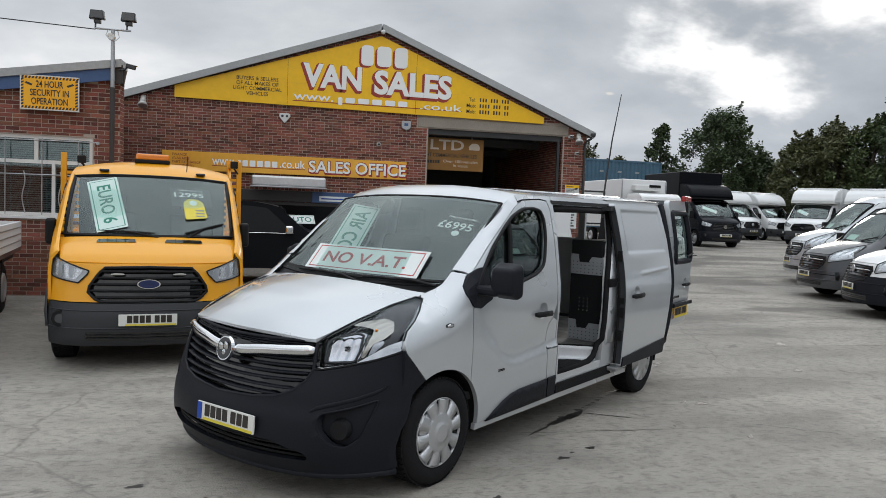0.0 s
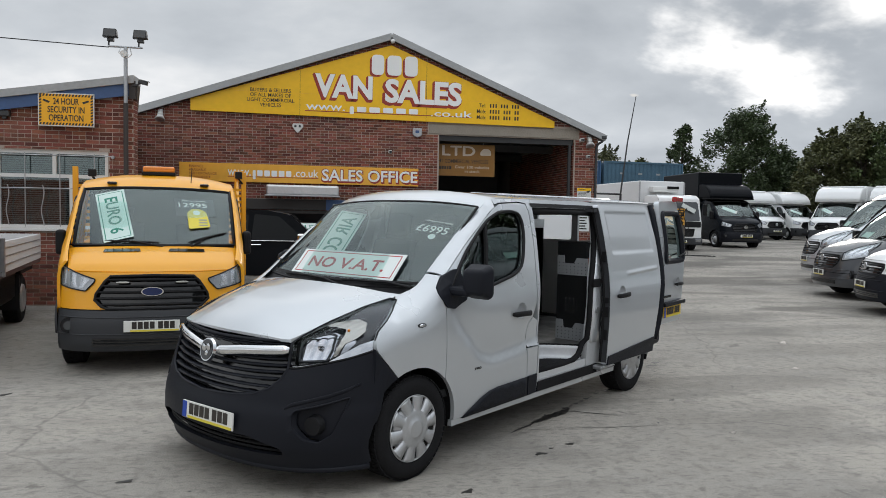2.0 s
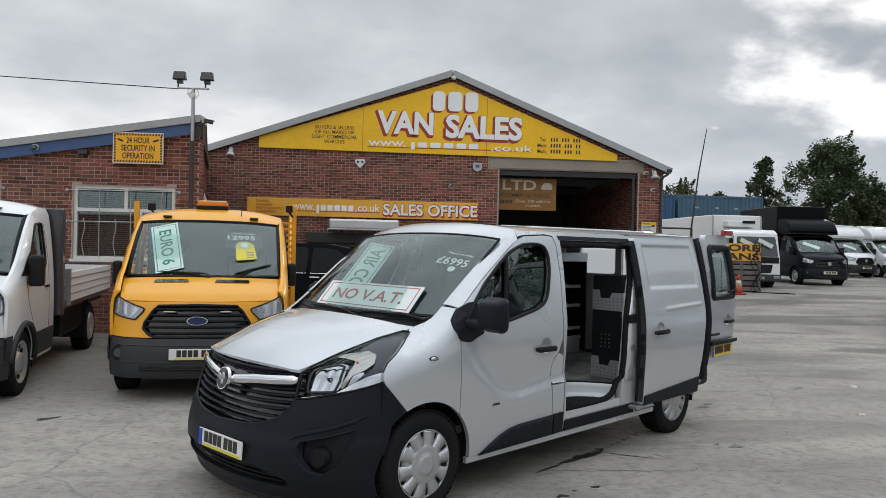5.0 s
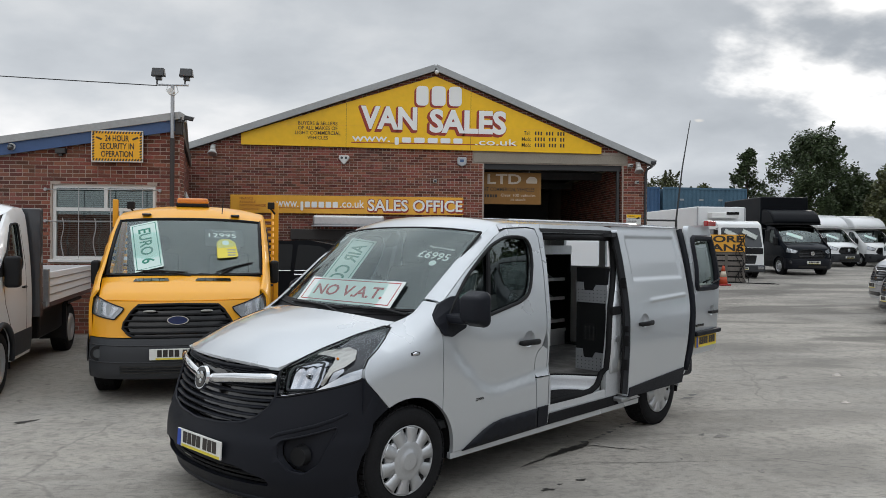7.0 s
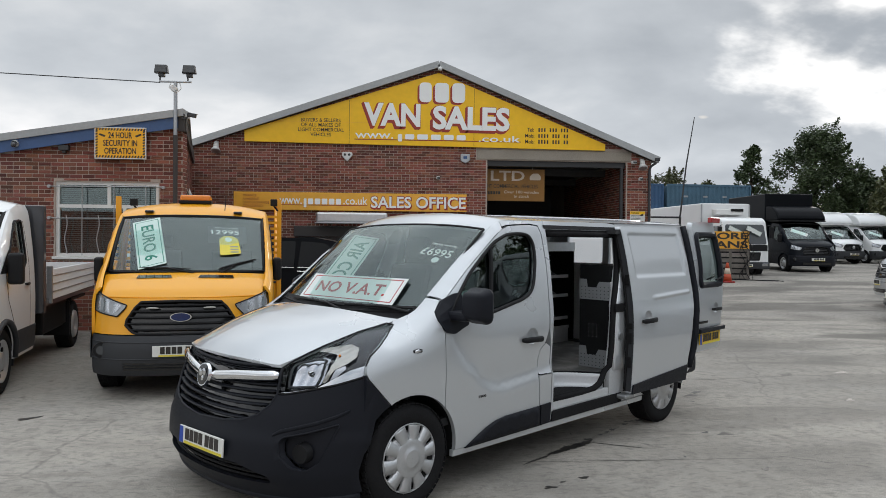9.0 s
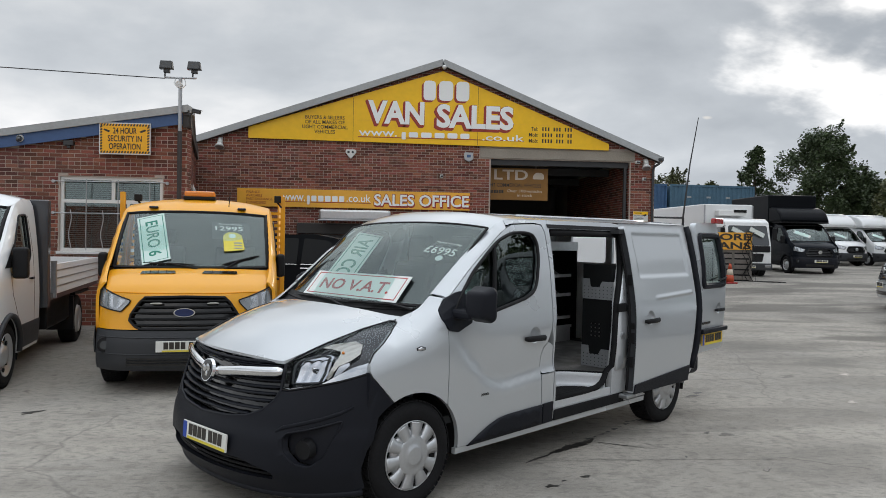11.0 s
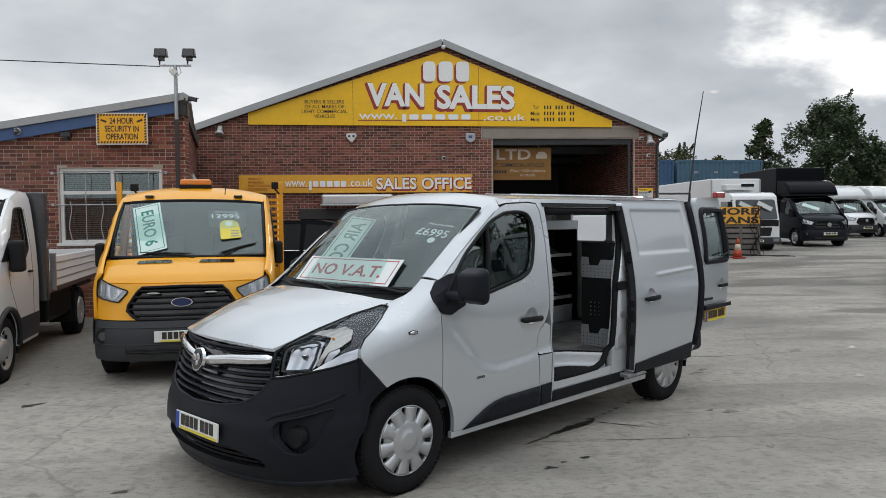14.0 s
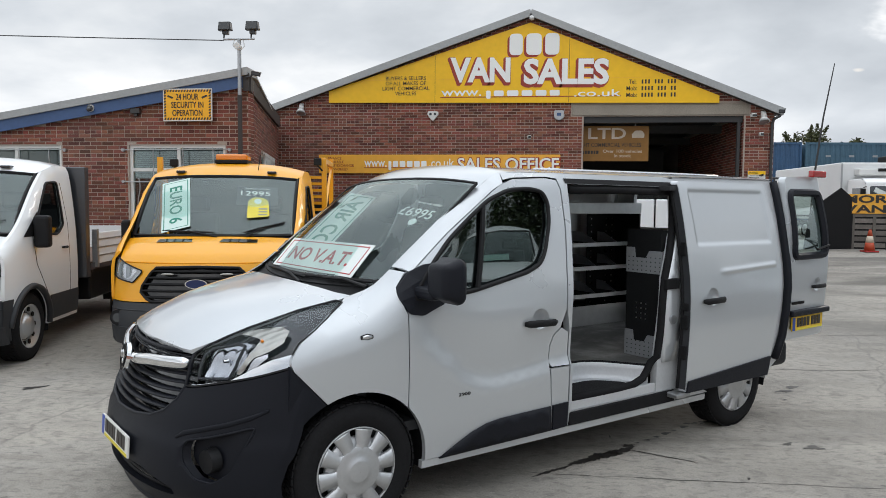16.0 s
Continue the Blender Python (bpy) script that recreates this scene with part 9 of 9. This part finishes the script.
def crack(pts, w):
    L, R = [], []
    for i, p in enumerate(pts):
        d = Vector(pts[min(i + 1, len(pts) - 1)]) - Vector(pts[max(i - 1, 0)])
        nn = Vector((-d.y, d.x)).normalized() * w * rnd.uniform(0.5, 1.3)
        L.append(bm.verts.new((p[0] + nn.x, p[1] + nn.y, 0.0025))); R.append(bm.verts.new((p[0] - nn.x, p[1] - nn.y, 0.0025)))
    for i in range(len(pts) - 1):
        bm.faces.new((L[i], L[i + 1], R[i + 1], R[i]))


def wander(a, b, n, amp):
    out = []
    o = 0.0
    for i in range(n + 1):
        u = i / n
        o += rnd.gauss(0, amp)
        out.append((a[0] + (b[0] - a[0]) * u + o * 0.4, a[1] + (b[1] - a[1]) * u + o))
    return out


crack(wander((0.82, 4.82), (2.85, 4.78), 40, 0.006), 0.0028)
crack(wander((2.86, 4.87), (3.40, 4.60), 14, 0.01), 0.004)
crack(wander((2.6, 7.6), (12.0, 8.9), 60, 0.03), 0.006)
crack(wander((3.0, 9.6), (15.0, 11.8), 60, 0.04), 0.008)
crack(wander((4.2, 14.0), (22.0, 16.0), 60, 0.06), 0.012)
crack(wander((-3.5, 4.6), (-1.4, 3.3), 20, 0.02), 0.004)
cr = part("crack_lines", bm, M["stain"], ground)
tagged(cr, "thin dark cracks in concrete", kind="stuff")
# ---- brickwork: bricks proud of the mortar ----
BL, BH, JT, PROUD = 0.200, 0.0575, 0.0105, 0.007


def courses(u0, u1, z0, z1, keep, seed):
    """Centres, lengths and heights of the bricks of a wall in stretcher bond, cut to fit openings and edges."""
    rnd = random.Random(seed)
    out = []
    z, row = z0, 0
    while z + BH < z1:
        head = row % 6 == 5
        l = BL / 2 - JT / 2 if head else BL
        u = u0 - (0 if row % 2 else (l + JT) / 2)
        while u < u1:
            a, b = max(u, u0), min(u + l, u1)
            if b - a > 0.03:
                for lo, hi in ((0, 1), (0, 0.62), (0.38, 1)):
                    za, zb = z + BH * lo, z + BH * hi
                    ok = [keep(a + (b - a) * k / 10, za) and keep(a + (b - a) * k / 10, zb) for k in range(11)]
                    runs, start = [], None
                    for k in range(12):
                        if k < 11 and ok[k]:
                            start = k if start is None else start
                        elif start is not None:
                            runs.append((k - 1 - start, start, k - 1))
                            start = None
                    best = max(runs, default=(0, 0, 0))
                    if best[0] * (b - a) / 10 > 0.03:
                        p, q = a + (b - a) * best[1] / 10, a + (b - a) * best[2] / 10
                        out.append(((p + q) / 2, (za + zb) / 2, q - p, rnd.uniform(0.6, 1.25), zb - za))
                        break
            u += l + JT
        z += BH + JT
        row += 1
    return out


def brick_field(items, at, name, parent, label):
    """All the bricks of a wall in one mesh; at(u, w, z): place with w metres proud."""
    vs, fs = [], []
    for u, z, l, k, h in items:
        a, b, c, d, p, e = u - l / 2, u + l / 2, z - h / 2, z + h / 2, PROUD * k, 0.003
        n = len(vs)
        for (uu, zz, w) in ((a, c, 0), (b, c, 0), (b, d, 0), (a, d, 0), (a + e, c + e, p), (b - e, c + e, p), (b - e, d - e, p), (a + e, d - e, p)):
            vs.append(at(uu, w, zz))
        fs += [(n + 4, n + 5, n + 6, n + 7), (n, n + 1, n + 5, n + 4), (n + 1, n + 2, n + 6, n + 5), (n + 2, n + 3, n + 7, n + 6), (n + 3, n, n + 4, n + 7)]
    me = bpy.data.meshes.new(name)
    me.from_pydata(vs, [], fs)
    ob = part(name, me, M["brick"], parent, label)
    tagged(ob, kind="stuff")
    return ob


def clear_of(rects, top):
    def keep(u, z):
        return z < top(u) and not any(a < u < b and c < z < d for a, b, c, d in rects)
    return keep


fw = courses(EAVE_L[0] + 0.02, EAVE_R[0] - 0.0, 0.02, 6.3, clear_of([(DOOR[0] - 0.02, DOOR[1] + 0.02, -1, DOOR[2]), (2.0, 6.14, 3.76, 4.06)], lambda x: gable(x) - 0.06), 1)
far_single = [it for it in fw if -1.8 < it[0] < 2.3 and 2.9 < it[1] < 3.75 and it[2] > 0.18 and it[4] > 0.055][:300]
far_chosen = set(far_single)
brick_field([it for it in fw if it not in far_chosen], lambda u, w, z: (u, FY - w, z), "brickwork", workshop, "red brick courses of the workshop front")
inner = courses(FY + 0.26, FY + 7.0, 0.02, 3.8, lambda u, z: True, 4)
brick_field(inner, lambda u, w, z: (6.08 - w, u, z), "inner_brickwork", workshop, "grimy red brick courses inside the door")
pier = courses(FY + 0.02, FY + 0.24, 0.02, 3.7, lambda u, z: True, 3)
brick_field(pier, lambda u, w, z: (DOOR[0] + w - 0.001, u, z), "reveal_brickwork", workshop, "red brick door reveal")
brick_field(pier, lambda u, w, z: (DOOR[1] - w + 0.001, u, z), "reveal_brickwork", workshop, "red brick door reveal")
sw = courses(BY + 0.01, FY - 0.05, 0.02, 3.52, clear_of([(SIDEW[0] - 0.02, SIDEW[1] + 0.02, SIDEW[2] - 0.02, SIDEW[3] + 0.02)], lambda x: 9), 5)
along_side(brick_field(sw, lambda u, w, z: (CX + w, u, z), "side_brickwork", office, "red brick courses of the office side"))
ends = courses(BY + 0.004, BY + 0.245, 0.02, 3.55, lambda u, z: True, 7)
brick_field(ends, lambda u, w, z: (CX + w, u, z), "corner_brickwork", office, "red brick corner of the office")
of = courses(LX, CX, 0.02, 3.75, clear_of([(a - 0.015, b + 0.015, WZ[0] - 0.055, WZ[1] + 0.01) for a, b in WINS], lambda x: office_roof(x) - 0.10), 2)


def stretch(it):
    """The stretch of wall over and between the windows, built brick by brick."""
    u, z = it[0], it[1]
    return (-7.2 < u < -4.0 and 2.62 < z < 3.02) or (-7.2 < u < -6.1 and 1.9 < z <= 2.62)


single = [it for it in of if stretch(it) and it[2] > 0.18 and it[4] > 0.055][:300]
chosen = set(single)
brick_field([it for it in of if it not in chosen], lambda u, w, z: (u, BY - w, z), "brickwork", office, "red brick courses of the office front")
bm = bmesh.new()
a, b, e = BL / 2, BH / 2, 0.003
V = [bm.verts.new(p) for p in ((-a, 0, -b), (a, 0, -b), (a, 0, b), (-a, 0, b), (-a + e, -PROUD, -b + e), (a - e, -PROUD, -b + e), (a - e, -PROUD, b - e), (-a + e, -PROUD, b - e))]
for f in ((4, 5, 6, 7), (0, 1, 5, 4), (1, 2, 6, 5), (2, 3, 7, 6), (3, 0, 4, 7)):
    bm.faces.new([V[i] for i in f])
one = mesh_of(bm, "brick")
one.materials.append(M["brick_one"])
owner = next(o for o in office.children if o.name.startswith("front_wall"))
for u, z, l, k, h in single:
    ob = new("brick", one)
    ob.parent = owner
    ob.matrix_basis = Matrix.Translation((u, BY, z)) @ Matrix.Diagonal((l / BL, k, 1, 1))
owner = next(o for o in workshop.children if o.name.startswith("front_wall"))
for u, z, l, k, h in far_single:
    ob = new("brick", one)
    ob.parent = owner
    ob.matrix_basis = Matrix.Translation((u, FY, z)) @ Matrix.Diagonal((l / BL, k, 1, 1))
